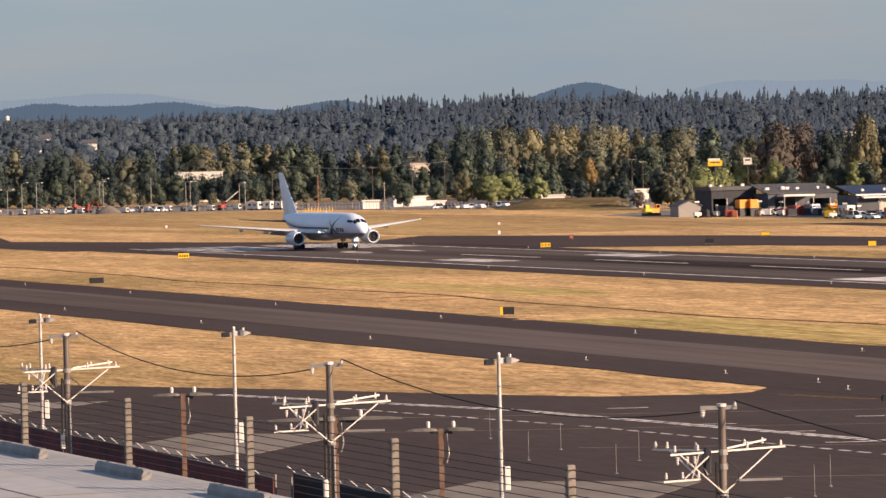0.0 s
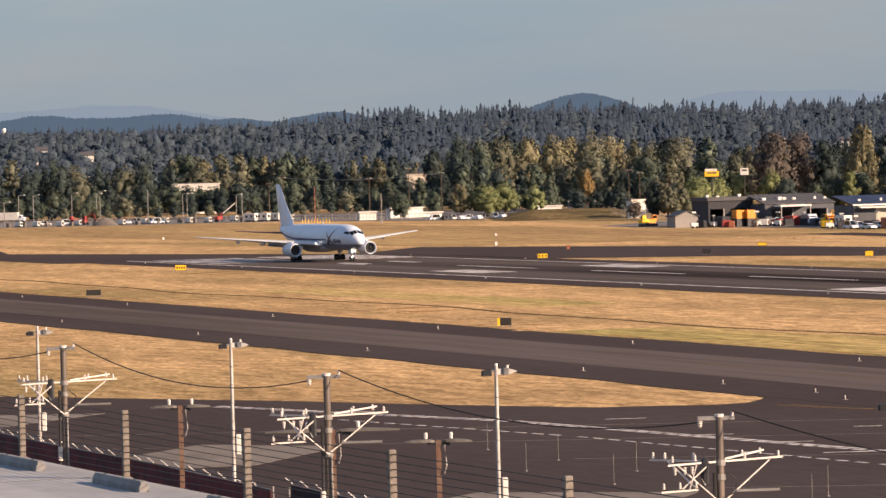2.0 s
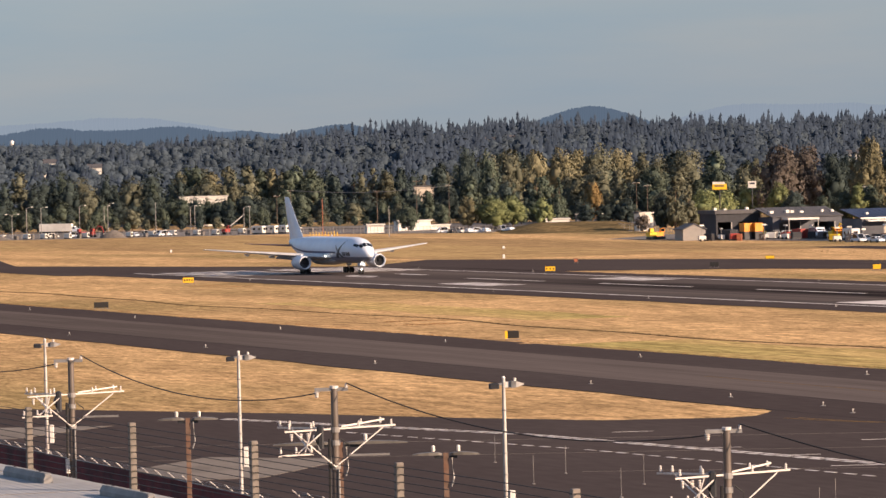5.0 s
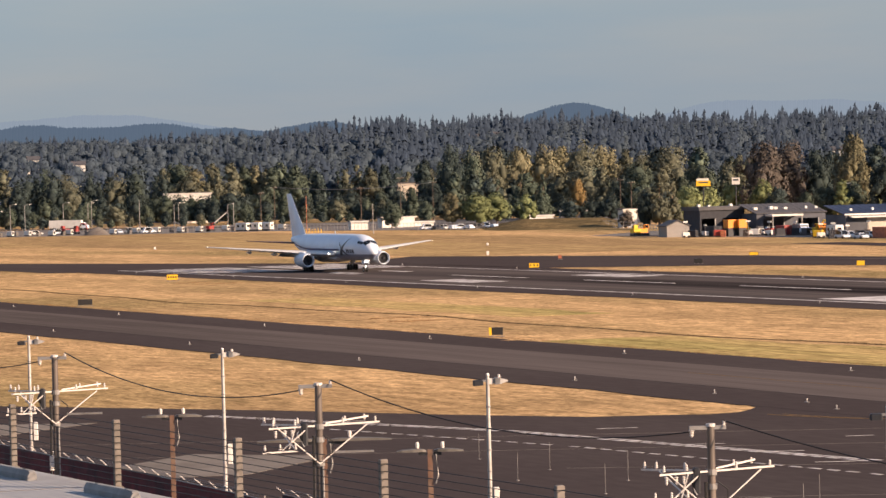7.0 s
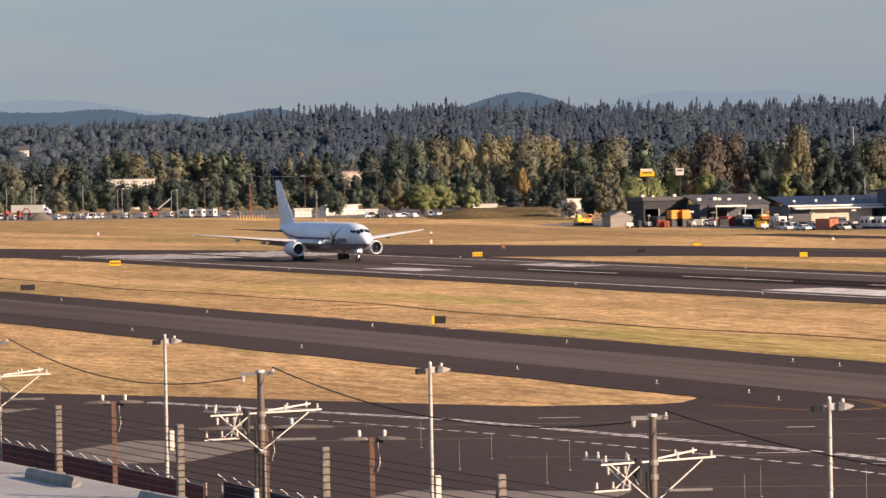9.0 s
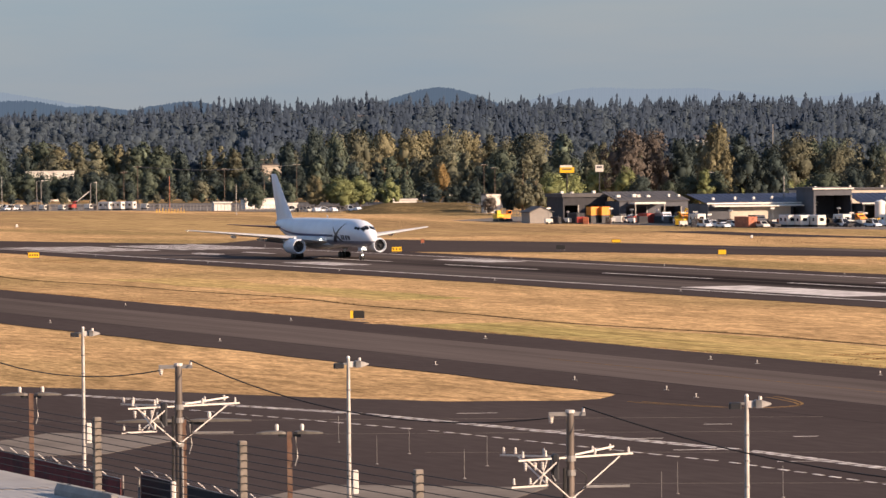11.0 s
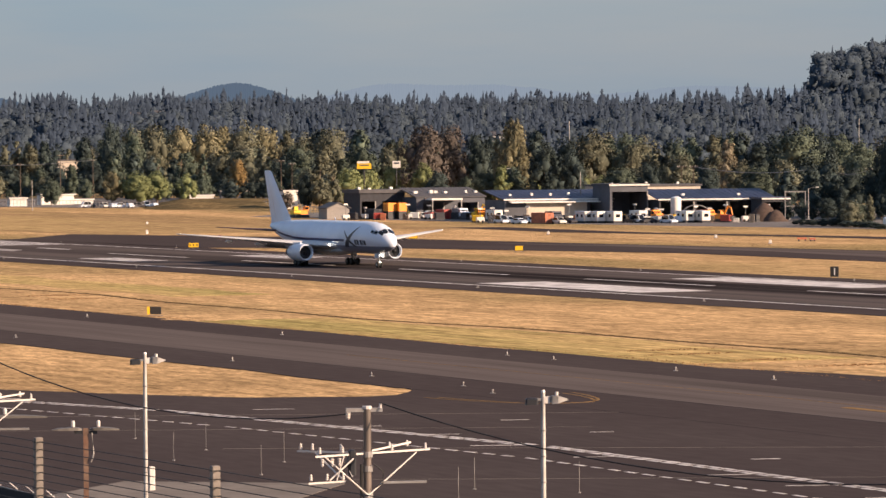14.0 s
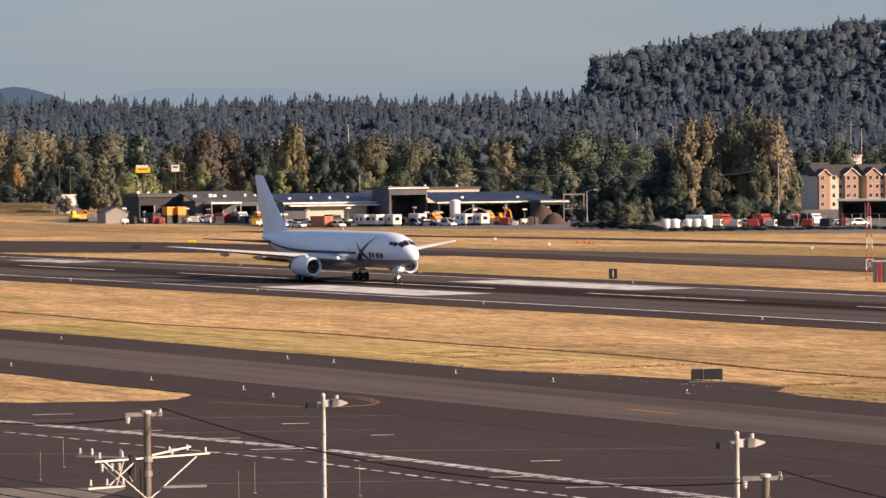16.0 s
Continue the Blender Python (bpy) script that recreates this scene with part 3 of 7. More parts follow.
g = G().loft([[Vector((x, w * math.cos(2 * math.pi * j / 16), z + h * math.sin(2 * math.pi * j / 16))) for j in range(16)] for x, w, h, z in ((-9.5, 0.5, 0.2, 2.5), (-12, 2.1, 0.7, 2.6), (-16, 2.7, 0.95, 2.6), (-21, 2.7, 0.95, 2.6), (-24.5, 1.9, 0.6, 2.7), (-27, 0.5, 0.2, 2.9))])
part("wing_fairing", g, M["wing_grey"], airplane, "pale grey belly fairing", smooth=True)


def airfoil(x_le, chord, y, z, thick, n=8):
    """A closed section in the x-z plane, leading edge at x_le, running aft."""
    up, lo = [], []
    for i in range(n + 1):
        c = (1 - math.cos(math.pi * i / n)) / 2
        t = 5 * thick * (0.2969 * math.sqrt(c) - 0.126 * c - 0.3516 * c * c + 0.2843 * c ** 3 - 0.1 * c ** 4) * chord
        up.append(Vector((x_le - c * chord, y, z + t)))
        lo.append(Vector((x_le - c * chord, y, z - t * 0.7)))
    return up + lo[-2:0:-1]


for sign in (1, -1):
    secs = [airfoil(-11.2, 11.6, sign * 1.5, 3.15, 0.13), airfoil(-14.9, 8.6, sign * 7.9, 3.75, 0.12), airfoil(-19.2, 5.2, sign * 15.5, 4.50, 0.11), airfoil(-24.0, 2.6, sign * 23.2, 5.22, 0.10), airfoil(-24.9, 1.8, sign * 23.8, 5.28, 0.08)]
    wing = part("wing", G().loft(secs if sign > 0 else [s[::-1] for s in secs]), M["wing_grey"], airplane, "pale grey swept wing", smooth=True)
    for y, x, z, l in ((5.2, -19.5, 3.05, 4.6), (10.8, -20.2, 3.62, 4.0), (15.5, -22.2, 4.15, 3.2)):
        part("flap_fairing", G().loft([[Vector((x - d * l, sign * y + r * math.cos(k * math.pi / 4), z - 0.12 + r * 1.2 * math.sin(k * math.pi / 4))) for k in range(8)] for d, r in ((0, 0.05), (0.25, 0.24), (0.6, 0.24), (1, 0.05))]), M["wing_grey"], wing, smooth=True)
    part("flap", G().mesh8([Vector(p) for p in ((-22.3, sign * 2.6, 2.75), (-24.2, sign * 2.6, 2.35), (-23.6, sign * 9.5, 3.1), (-22.2, sign * 9.5, 3.5), (-22.3, sign * 2.6, 2.9), (-24.2, sign * 2.6, 2.45), (-23.6, sign * 9.5, 3.2), (-22.2, sign * 9.5, 3.65))]), M["wing_grey"], wing)
    part("wing_tip_light", G().ball((-24.9, sign * 23.75, 5.3), 0.045), M["lamp_glow"], wing, "lit wing tip lamp")
    # engine: nacelle with a rounded lip, fan, spinner, exhaust
    ey, ez = sign * 7.9, 2.34
    EM = Matrix.Translation((-10.4, ey, ez)) @ Matrix.Rotation(radians(-90), 4, "Y")
    engine = part("engine", G().lathe([(1.02, 0.55), (1.06, 0.2), (1.13, 0.03), (1.20, 0.0), (1.27, 0.06), (1.36, 0.5), (1.40, 1.4), (1.36, 3.0), (1.22, 4.6), (1.10, 5.2), (1.02, 5.2), (0.9, 5.0)], 28, EM, cap=False), M["white_body"], airplane, "white engine nacelle", smooth=True)
    part("fan", G().lathe([(0.06, 0.62), (1.04, 0.60), (1.04, 0.8)], 28, EM), M["dark_metal"], engine, "dark fan in the engine's intake", smooth=True)
    for k in range(22):
        a = 2 * math.pi * k / 22
        c, s = math.cos(a), math.sin(a)
        c2, s2 = math.cos(a + 0.16), math.sin(a + 0.16)
        part("fan_blade", G().poly([EM @ Vector((0.25 * c, 0.25 * s, 0.5)), EM @ Vector((1.0 * c, 1.0 * s, 0.46)), EM @ Vector((1.0 * c2, 1.0 * s2, 0.56)), EM @ Vector((0.25 * c2, 0.25 * s2, 0.58))]), M["dark_metal"], engine)
    part("spinner", G().lathe([(0.02, 0.1), (0.16, 0.25), (0.27, 0.5), (0.27, 0.62)], 16, EM), M["dark_metal"], engine, "grey fan spinner", smooth=True)
    part("exhaust", G().lathe([(0.86, 4.9), (0.80, 5.8), (0.62, 6.7), (0.50, 6.9), (0.3, 7.0), (0.12, 7.6), (0.03, 7.9)], 20, EM), M["dark_metal"], engine, "bare metal exhaust cone", smooth=True)
    part("pylon", G().mesh8([Vector(p) for p in ((-12.0, ey - 0.22, ez + 1.2), (-18.2, ey - 0.16, ez + 0.7), (-18.2, ey + 0.16, ez + 0.7), (-12.0, ey + 0.22, ez + 1.2), (-12.6, ey - 0.15, ez + 1.62), (-18.4, ey - 0.15, ez + 1.5), (-18.4, ey + 0.15, ez + 1.5), (-12.6, ey + 0.15, ez + 1.62))]), M["white_body"], engine)
    # tailplane
    secs = [airfoil(-35.4, 5.6, sign * 0.6, 5.35, 0.10), airfoil(-39.8, 3.2, sign * 6.2, 5.72, 0.09), airfoil(-42.0, 1.9, sign * 9.3, 5.95, 0.08)]
    part("tailplane", G().loft(secs if sign > 0 else [s[::-1] for s in secs]), M["maroon"], airplane, "dark maroon-grey tailplane", smooth=True)
    # main gear: strut, door, bogie with four wheels
    gear = part("main_gear", G().tube((-19.6, sign * 4.65, 0.75), (-19.4, sign * 4.3, 3.2), 0.17, 0.22, 10), M["steel"], airplane, "steel main landing gear leg")
    part("brace", G().tube((-19.6, sign * 4.6, 1.2), (-18.0, sign * 3.0, 2.9), 0.08), M["steel"], gear)
    part("bogie_beam", G().tube((-18.85, sign * 4.65, 0.58), (-20.4, sign * 4.65, 0.58), 0.15), M["dark_metal"], gear)
    part("gear_door", G().box(-20.4, sign * 4.95, 1.4, -18.8, sign * 4.95 + 0.06, 3.0), M["wing_grey"], gear)
    for wx in (-18.9, -20.35):
        for wy in (-0.57, 0.57):
            wm = Matrix.Translation((wx, sign * 4.65 + wy, 0.575)) @ Matrix.Rotation(radians(90), 4, "X")
            wheel = part("wheel", G().lathe([(0.30, -0.17), (0.50, -0.21), (0.57, -0.13), (0.575, 0.0), (0.57, 0.13), (0.50, 0.21), (0.30, 0.17)], 20, wm), M["rubber"], gear, "black main wheel tyre", smooth=True)
            part("rim", G().lathe([(0.06, -0.19), (0.26, -0.18), (0.29, -0.15), (0.29, 0.15), (0.26, 0.18), (0.06, 0.19)], 14, wm), M["dark_metal"], wheel, smooth=True)
    # landing light at the wing root, lit
    part("landing_light", G().lathe([(0.02, 0.0), (0.07, 0.02), (0.09, 0.1), (0.09, 0.3)], 12, Matrix.Translation((-12.0, sign * 3.0, 3.55)) @ Matrix.Rotation(radians(-90), 4, "Y")), M["lamp_glow"], airplane, "lit landing lamp at the wing root")

fin = part("fin", G().loft([[Vector((x, y, z)) for x, y in ((le, 0.0), (le - 0.12 * c, 0.055 * c * th), (le - 0.35 * c, 0.07 * c * th), (le - c, 0.01), (le - c, -0.01), (le - 0.35 * c, -0.07 * c * th), (le - 0.12 * c, -0.055 * c * th))] for le, c, z, th in ((-32.2, 9.5, 6.3, 0.8), (-33.6, 8.0, 7.3, 0.9), (-37.6, 5.4, 11.2, 0.9), (-41.35, 2.9, 15.1, 0.85), (-41.9, 2.2, 15.35, 0.6))]), M["white_body"], airplane, "tall white tail fin", smooth=True)
part("rudder_gap", G().mesh8([Vector(p) for p in ((-38.9, -0.30, 7.4), (-39.0, -0.30, 7.4), (-39.0, 0.30, 7.4), (-38.9, 0.30, 7.4), (-43.0, -0.10, 14.9), (-43.1, -0.10, 14.9), (-43.1, 0.10, 14.9), (-43.0, 0.10, 14.9))]), M["wing_grey"], fin)
for sign in (1, -1):
    part("fin_badge", G().mesh8([Vector((x, sign * (0.21 + d), z)) for d in (0, 0.02) for x, z in ((-40.0, 12.5), (-40.5, 12.5), (-40.6, 13.0), (-40.1, 13.0))]), M["navy"], fin, "small dark tail badge")
    # stripe, swoosh and lettering drawn as plain shapes
    part("stripe", skin(-36.0, -7.8, sign * 96.5, sign * 105, 0.02, 30, 2), M["navy"], airplane, "navy cheat line along the fuselage")
    up = [(-7.4 + 4.6 * (i / 10) ** 1.25, 3.2 + 3.45 * (i / 10)) for i in range(11)]
    part("swoosh", side_strip(up, [1.5, 1.5, 1.45, 1.35, 1.2, 1.05, 0.9, 0.75, 0.55, 0.36, 0.1], sign), M["charcoal"], airplane, "dark curved tail-like swoosh shape")
    dn = [(-3.9 - 4.0 * (i / 10) ** 0.75, 3.3 + 2.55 * (i / 10)) for i in range(11)]
    part("swoosh", side_strip(dn, [1.0, 1.05, 1.05, 1.0, 0.9, 0.8, 0.68, 0.55, 0.4, 0.26, 0.08], sign, off=0.03), M["charcoal"], airplane, "dark curved swoosh shape")
    for x0, x1 in ((-3.95, -3.3), (-3.1, -2.45), (-1.95, -1.35), (-1.2, -0.95), (-0.75, -0.1)):
        part("letter_bar", skin(x0, x1, sign * 97, sign * 115, 0.02, 2, 3), M["charcoal"], airplane, "dark plain bar of lettering")
    # cockpit panes
    for x0, x1, a0, a1 in ((3.75, 2.75, 2.5, 29), (3.6, 2.6, 30, 52), (2.55, 1.85, 44, 62), (1.8, 1.05, 50, 64)):
        part("cockpit_pane", skin(x0, x1, sign * a0, sign * a1, 0.025, 3, 4), M["glass_dark"], airplane, "dark cockpit window pane", smooth=True)
# nose gear with lit taxi lamps
ng = part("nose_gear", G().tube((0, 0, 0.5), (0.25, 0, 2.6), 0.11, 0.15, 10), M["steel"], airplane, "steel nose gear leg")
for wy in (-0.3, 0.3):
    wm = Matrix.Translation((0, wy, 0.47)) @ Matrix.Rotation(radians(90), 4, "X")
    wheel = part("wheel", G().lathe([(0.22, -0.13), (0.42, -0.16), (0.465, -0.1), (0.47, 0), (0.465, 0.1), (0.42, 0.16), (0.22, 0.13)], 18, wm), M["rubber"], ng, "black nose wheel tyre", smooth=True)
    part("rim", G().lathe([(0.05, -0.15), (0.2, -0.14), (0.22, 0.0), (0.2, 0.14), (0.05, 0.15)], 12, wm), M["steel"], wheel, smooth=True)
    part("taxi_lamp", G().ball((0.42, wy * 0.75, 2.0), 0.11), M["lamp_glow"], ng, "lit taxi lamp")
    part("gear_door", G().box(-0.6, wy * 1.6 - 0.03, 1.6, 1.0, wy * 1.6 + 0.03, 2.35), M["white_body"], ng)
part("taxi_lamp", G().ball((0.32, 0, 0.95), 0.11), M["lamp_glow"], ng, "lit taxi lamp low on the leg")
part("torque_link", G().mesh8([Vector(p) for p in ((-0.35, -0.06, 0.9), (-0.1, -0.06, 0.6), (-0.1, 0.06, 0.6), (-0.35, 0.06, 0.9), (-0.4, -0.06, 1.0), (0.0, -0.06, 1.5), (0.0, 0.06, 1.5), (-0.4, 0.06, 1.0))]), M["steel"], ng)
for x, z in ((-8.0, 2.0), (-16.0, 7.55)):
    part("antenna", G().mesh8([Vector(p) for p in ((x, -0.03, z - 0.2), (x - 0.5, -0.03, z - 0.2), (x - 0.5, 0.03, z - 0.2), (x, 0.03, z - 0.2), (x - 0.3, -0.02, z + 0.3 if z > 5 else z - 0.4), (x - 0.55, -0.02, z + 0.3 if z > 5 else z - 0.4), (x - 0.55, 0.02, z + 0.3 if z > 5 else z - 0.4), (x - 0.3, 0.02, z + 0.3 if z > 5 else z - 0.4))]), M["white_body"], airplane)

PLANE_ROWS = [(0, -117.3), (2, -117.3), (4.2, -117.2), (5.0, -116.4), (5.5, -115.0), (6.0, -112.7), (6.5, -109.4), (7.0, -105.2), (7.5, -99.8), (8.0, -93.9), (8.5, -87.0), (9.0, -79.0), (9.5, -70.0), (10.0, -60.1), (10.5, -49.2), (11.0, -37.4), (11.5, -24.6), (12.0, -11.0), (12.5, 3.9), (13.0, 19.1), (13.5, 36.0), (14.0, 53.4), (14.5, 71.9), (15.0, 91.1), (15.5, 111.0), (16.0, 131.7)]


# ---- far ground: a wooded rise, a steep butte and hazy ranges ----
def smooth(a, b, x):
    t = max(0.0, min(1.0, (x - a) / (b - a)))
    return t * t * (3 - 2 * t)


def rise_z(az, d):
    """Height of the wooded rise, and of the steep butte at its right end."""
    z = (35.0 - 1.5 * smooth(-1.0, -3.5, -az) + 2.2 * smooth(0.0, 3.0, az)) * smooth(1750, 2700, d) + 3 * noise.noise((az * 0.9, d * 0.002, 0.0)) * smooth(1750, 2000, d)
    b = 30 * smooth(11.12, 11.42, az) + 15 * max(0.0, min(1.0, (az - 11.45) / 1.2)) + 3 * smooth(12.6, 13.9, az) + 7 * smooth(14.2, 14.8, az)
    return z + b * smooth(2400, 2850, d) * (1 + 0.05 * noise.noise((az * 1.3, 0.3, 2.0)))


def terrain(name, az0, az1, d0, d1, na, nd, height, mat, label, category):
    g = G()
    for j in range(nd + 1):
        for i in range(na + 1):
            az, d = az0 + (az1 - az0) * i / na, d0 + (d1 - d0) * j / nd
            g.v.append(tuple(pol(az, d, height(az, d))))
    for j in range(nd):
        for i in range(na):
            a = j * (na + 1) + i
            g.f.append((a, a + 1, a + na + 2, a + na + 1))
    return tagged(part(name, g, mat, smooth=True), label, category, kind="structure")


# floor colour holds the shade between trees, lifted and blued for haze
M["forest_floor"] = material("hazy_shade_forest_floor", (0.034, 0.048, 0.066), 0.95, var=0.3, scale=0.05, spec=0.0)
terrain("wooded_rise", -16, 28, 1740, 3300, 176, 26, lambda az, d: rise_z(az, d) - 0.3, M["forest_floor"], "wooded rise beyond the airfield, floor coloured as hazy shade", "hill")


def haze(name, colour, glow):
    """Far ranges: a flat bluish glow in the material stands for evening haze."""
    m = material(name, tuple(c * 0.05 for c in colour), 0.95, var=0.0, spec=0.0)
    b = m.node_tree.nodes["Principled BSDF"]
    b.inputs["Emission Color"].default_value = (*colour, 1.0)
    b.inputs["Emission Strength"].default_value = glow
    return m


def range_z(peaks, base, rough):
    def z(az, d):
        e = base + sum(h * math.exp(-((az - c) / w) ** 2) for c, w, h in peaks)
        return e + rough * (noise.noise((az * 3.0, 1.0, rough)) + 0.5 * noise.noise((az * 9.0, 4.0, rough)) + 0.5 * noise.noise((az * 25.0, 2.0, 0.0)) + 1.6 * abs(noise.noise((az * 60.0, 3.0, 0.0))) + 1.2 * noise.noise((az * 130.0, 3.0, 0.0)))
    return z


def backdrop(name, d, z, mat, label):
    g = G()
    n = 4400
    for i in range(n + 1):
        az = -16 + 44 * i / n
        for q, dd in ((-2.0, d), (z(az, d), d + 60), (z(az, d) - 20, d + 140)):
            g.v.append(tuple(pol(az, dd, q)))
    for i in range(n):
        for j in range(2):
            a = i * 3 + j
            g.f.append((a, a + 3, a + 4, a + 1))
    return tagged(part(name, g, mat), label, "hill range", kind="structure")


def up(el, d):
    return EYE + d * math.tan(radians(el))


D1, D2 = 4300, 4750
b1 = up(0.52, D1)
backdrop("backdrop_hills", D1, range_z([(3.28, 0.6, up(0.915, D1) - b1), (2.6, 0.4, 9), (3.95, 0.4, 9), (-0.05, 0.55, up(0.74, D1) - b1), (-0.6, 0.4, 6), (-4.2, 0.75, 18), (-3.2, 0.5, 11), (-2.4, 0.6, 18), (-1.4, 0.5, 11), (-6.5, 1.5, 20)], b1, 1.5), haze("haze_glow_hill", (0.052, 0.071, 0.101), 1.0), "wooded hills in a flat blue glow painted as haze")
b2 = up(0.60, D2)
backdrop("backdrop_mountains", D2, range_z([(-3.0, 1.4, up(0.86, D2) - b2), (-5.5, 2.0, 18), (5.3, 0.9, up(0.86, D2) - b2), (6.9, 1.1, up(0.86, D2) - b2), (9.5, 1.2, 14), (13, 3, 20)], b2, 1.2), haze("haze_glow_mountain", (0.134, 0.160, 0.198), 1.0), "pale mountains in a flat glow painted as haze")


# ---- trees ----
ICO = [Vector(p).normalized() for p in ((0, 1, 1.618), (0, -1, 1.618), (0, 1, -1.618), (0, -1, -1.618), (1, 1.618, 0), (-1, 1.618, 0), (1, -1.618, 0), (-1, -1.618, 0), (1.618, 0, 1), (-1.618, 0, 1), (1.618, 0, -1), (-1.618, 0, -1))]
ICO_F = [f for f in itertools.combinations(range(12), 3) if all((ICO[i] - ICO[j]).length < 1.1 for i, j in itertools.combinations(f, 2))]
ICO_F = [f if (ICO[f[1]] - ICO[f[0]]).cross(ICO[f[2]] - ICO[f[0]]).dot(ICO[f[0]]) > 0 else (f[0], f[2], f[1]) for f in ICO_F]


def any_way(r):
    return Vector((r.gauss(0, 1), r.gauss(0, 1), r.gauss(0, 1))).normalized()


def blob(g, nor, c, rad, flat, mass, r):
    """The shaded inside of a clump: a small uneven lump."""
    b = len(g.v)
    for d in ICO:
        k = rad * r.uniform(0.8, 1.12)
        g.v.append((c.x + d.x * k, c.y + d.y * k, c.z + d.z * k * flat))
        nor.append((d + mass).normalized())
    g.f += [tuple(b + i for i in f) for f in ICO_F]


def spray(g, nor, p, n, size, r):
    """One three-pointed spray of leaves that lies across n."""
    m = (n + any_way(r) * 0.75).normalized()
    e = m.cross(any_way(r)).normalized()
    f = m.cross(e)
    b = len(g.v)
    q = r.uniform(0.6, 1.1)
    g.v += [tuple(p + e * size), tuple(p + (f * 0.8 * q - e * 0.5) * size), tuple(p - (f * 0.8 + e * 0.5 * q) * size)]
    g.f.append((b, b + 1, b + 2))
    nor += [n] * 3


def crown_mesh(h, w, low, lobes, clumps, leaves, size, r, shape="round"):
    """Leaf clumps on a few great lobes: an uneven outline with gaps and shaded hollows."""
    g, nor, limbs = G(), [], []
    mid = Vector((0, 0, (h + low) * 0.5))
    for i in range(lobes):
        f = (i + r.uniform(0.2, 0.9)) / lobes
        a = i * 2.4 + r.uniform(-0.5, 0.5)
        if shape == "round":
            out = w * 0.5 * math.sqrt(max(0.06, 1 - (1.75 * f - 0.72) ** 2))
            lr = w * r.uniform(0.20, 0.29)
        elif shape == "column":
            out = w * 0.5 * (0.62 + 0.38 * math.sin(math.pi * min(1.0, f * 1.05))) * (1 - 0.62 * f * f)
            lr = w * r.uniform(0.22, 0.32) * (1 - 0.35 * f)
        else:
            out = w * 0.5 * (1 - f) ** 0.85 + 0.15
            lr = max(0.35, w * r.uniform(0.2, 0.28) * (1.1 - f))
        off = max(0.0, out - lr) * r.uniform(0.75, 1.1)
        tall = 1.0 if shape == "round" else 1.5
        z = low + lr * tall * 0.7 + (h - low - lr * tall * 1.6) * f
        lc = Vector((math.cos(a) * off, math.sin(a) * off, z))
        limbs.append(lc)
        mass = (lc - mid) * (0.5 / h)
        blob(g, nor, lc, lr * 0.66, tall, mass, r)
        for _ in range(clumps):
            d = any_way(r)
            if d.z < -0.25:
                d.z = -d.z
            cr = lr * r.uniform(0.26, 0.46)
            c = lc + Vector((d.x, d.y, d.z * tall)) * lr * r.uniform(0.7, 0.98)
            for _ in range(leaves):
                q = (any_way(r) + d * 0.45).normalized()
                n = (q * 0.7 + d * 0.5 + mass + any_way(r) * 0.45).normalized()
                spray(g, nor, c + q * cr * r.uniform(0.55, 1.4), n, size * r.uniform(0.55, 1.25), r)
    return g, nor, limbs


def trunk_mesh(h, limbs, rnd):
    g = G()
    g.tube((0, 0, -0.3), (0, 0, h * 0.45), h * 0.020, h * 0.013, 7)
    g.tube((0, 0, h * 0.45), (0.2, 0.1, h * 0.8), h * 0.013, h * 0.004, 6)
    for c in limbs[:12]:
        g.tube((0, 0, max(0.5, c.z * 0.55)), c, h * 0.007, h * 0.002, 5)
    return g


rnd = random.Random(21)
KINDS = {}
for shape, h, w, low, lobes, clumps, leaves, size, k in (("round", 10, 8.5, 0.0, 11, 9, 46, 0.225, 5), ("column", 10, 5.0, 0.0, 12, 8, 46, 0.185, 4), ("cone", 10, 5.2, 0.0, 13, 7, 46, 0.185, 3)):
    for i in range(k):
        cg, cn, limbs = crown_mesh(h, w, low, lobes, clumps, leaves, size, rnd, shape)
        KINDS[shape, i] = (cg, cn, trunk_mesh(h, limbs, rnd).mesh("trunk", M["bark"]))
BACK = {shape: crown_mesh(10, w, 0.0, 11, 7, 26, size, rnd, shape) for shape, w, size in (("round", 8.5, 0.26), ("column", 5.0, 0.21))}
BACK_W = {"round": 8.5, "column": 5.0}
back_trees = []
CROWNS = {}


def tree(p, h, w, shape, hue, label, category="tree", group="trees along the airfield", name="tree"):
    """One of the tree forms, scaled to its height and breadth."""
    variants = [k for k in KINDS if k[0] == shape]
    v = rnd.choice(variants)
    if (v, hue) not in CROWNS:
        CROWNS[v, hue] = KINDS[v][0].soft_mesh("crown", LEAF[hue], KINDS[v][1])
    base_w = {"round": 8.5, "column": 5.0, "cone": 5.2}[shape]
    ob = thing(name, Matrix.Translation(p), label, category, group)
    turn = rnd.uniform(0, 360)
    mm = Matrix.Rotation(radians(turn), 4, "Z") @ Matrix.Diagonal((w / base_w, w / base_w, h / 10, 1))
    part("trunk", KINDS[v][2], M["bark"], ob, m=mm)
    part("crown", CROWNS[v, hue], LEAF[hue], ob, m=mm)
    return ob


HUES = {"green": "full green leafy tree", "dark": "dense dark green tree", "olive": "olive green autumn tree", "yellow": "tree turning yellow in autumn", "lime": "bright yellow-green leafy tree", "rust": "broad tree with rust brown autumn leaves", "orange": "small tree with orange autumn leaves", "tan": "thin tan cottonwood with fading leaves"}


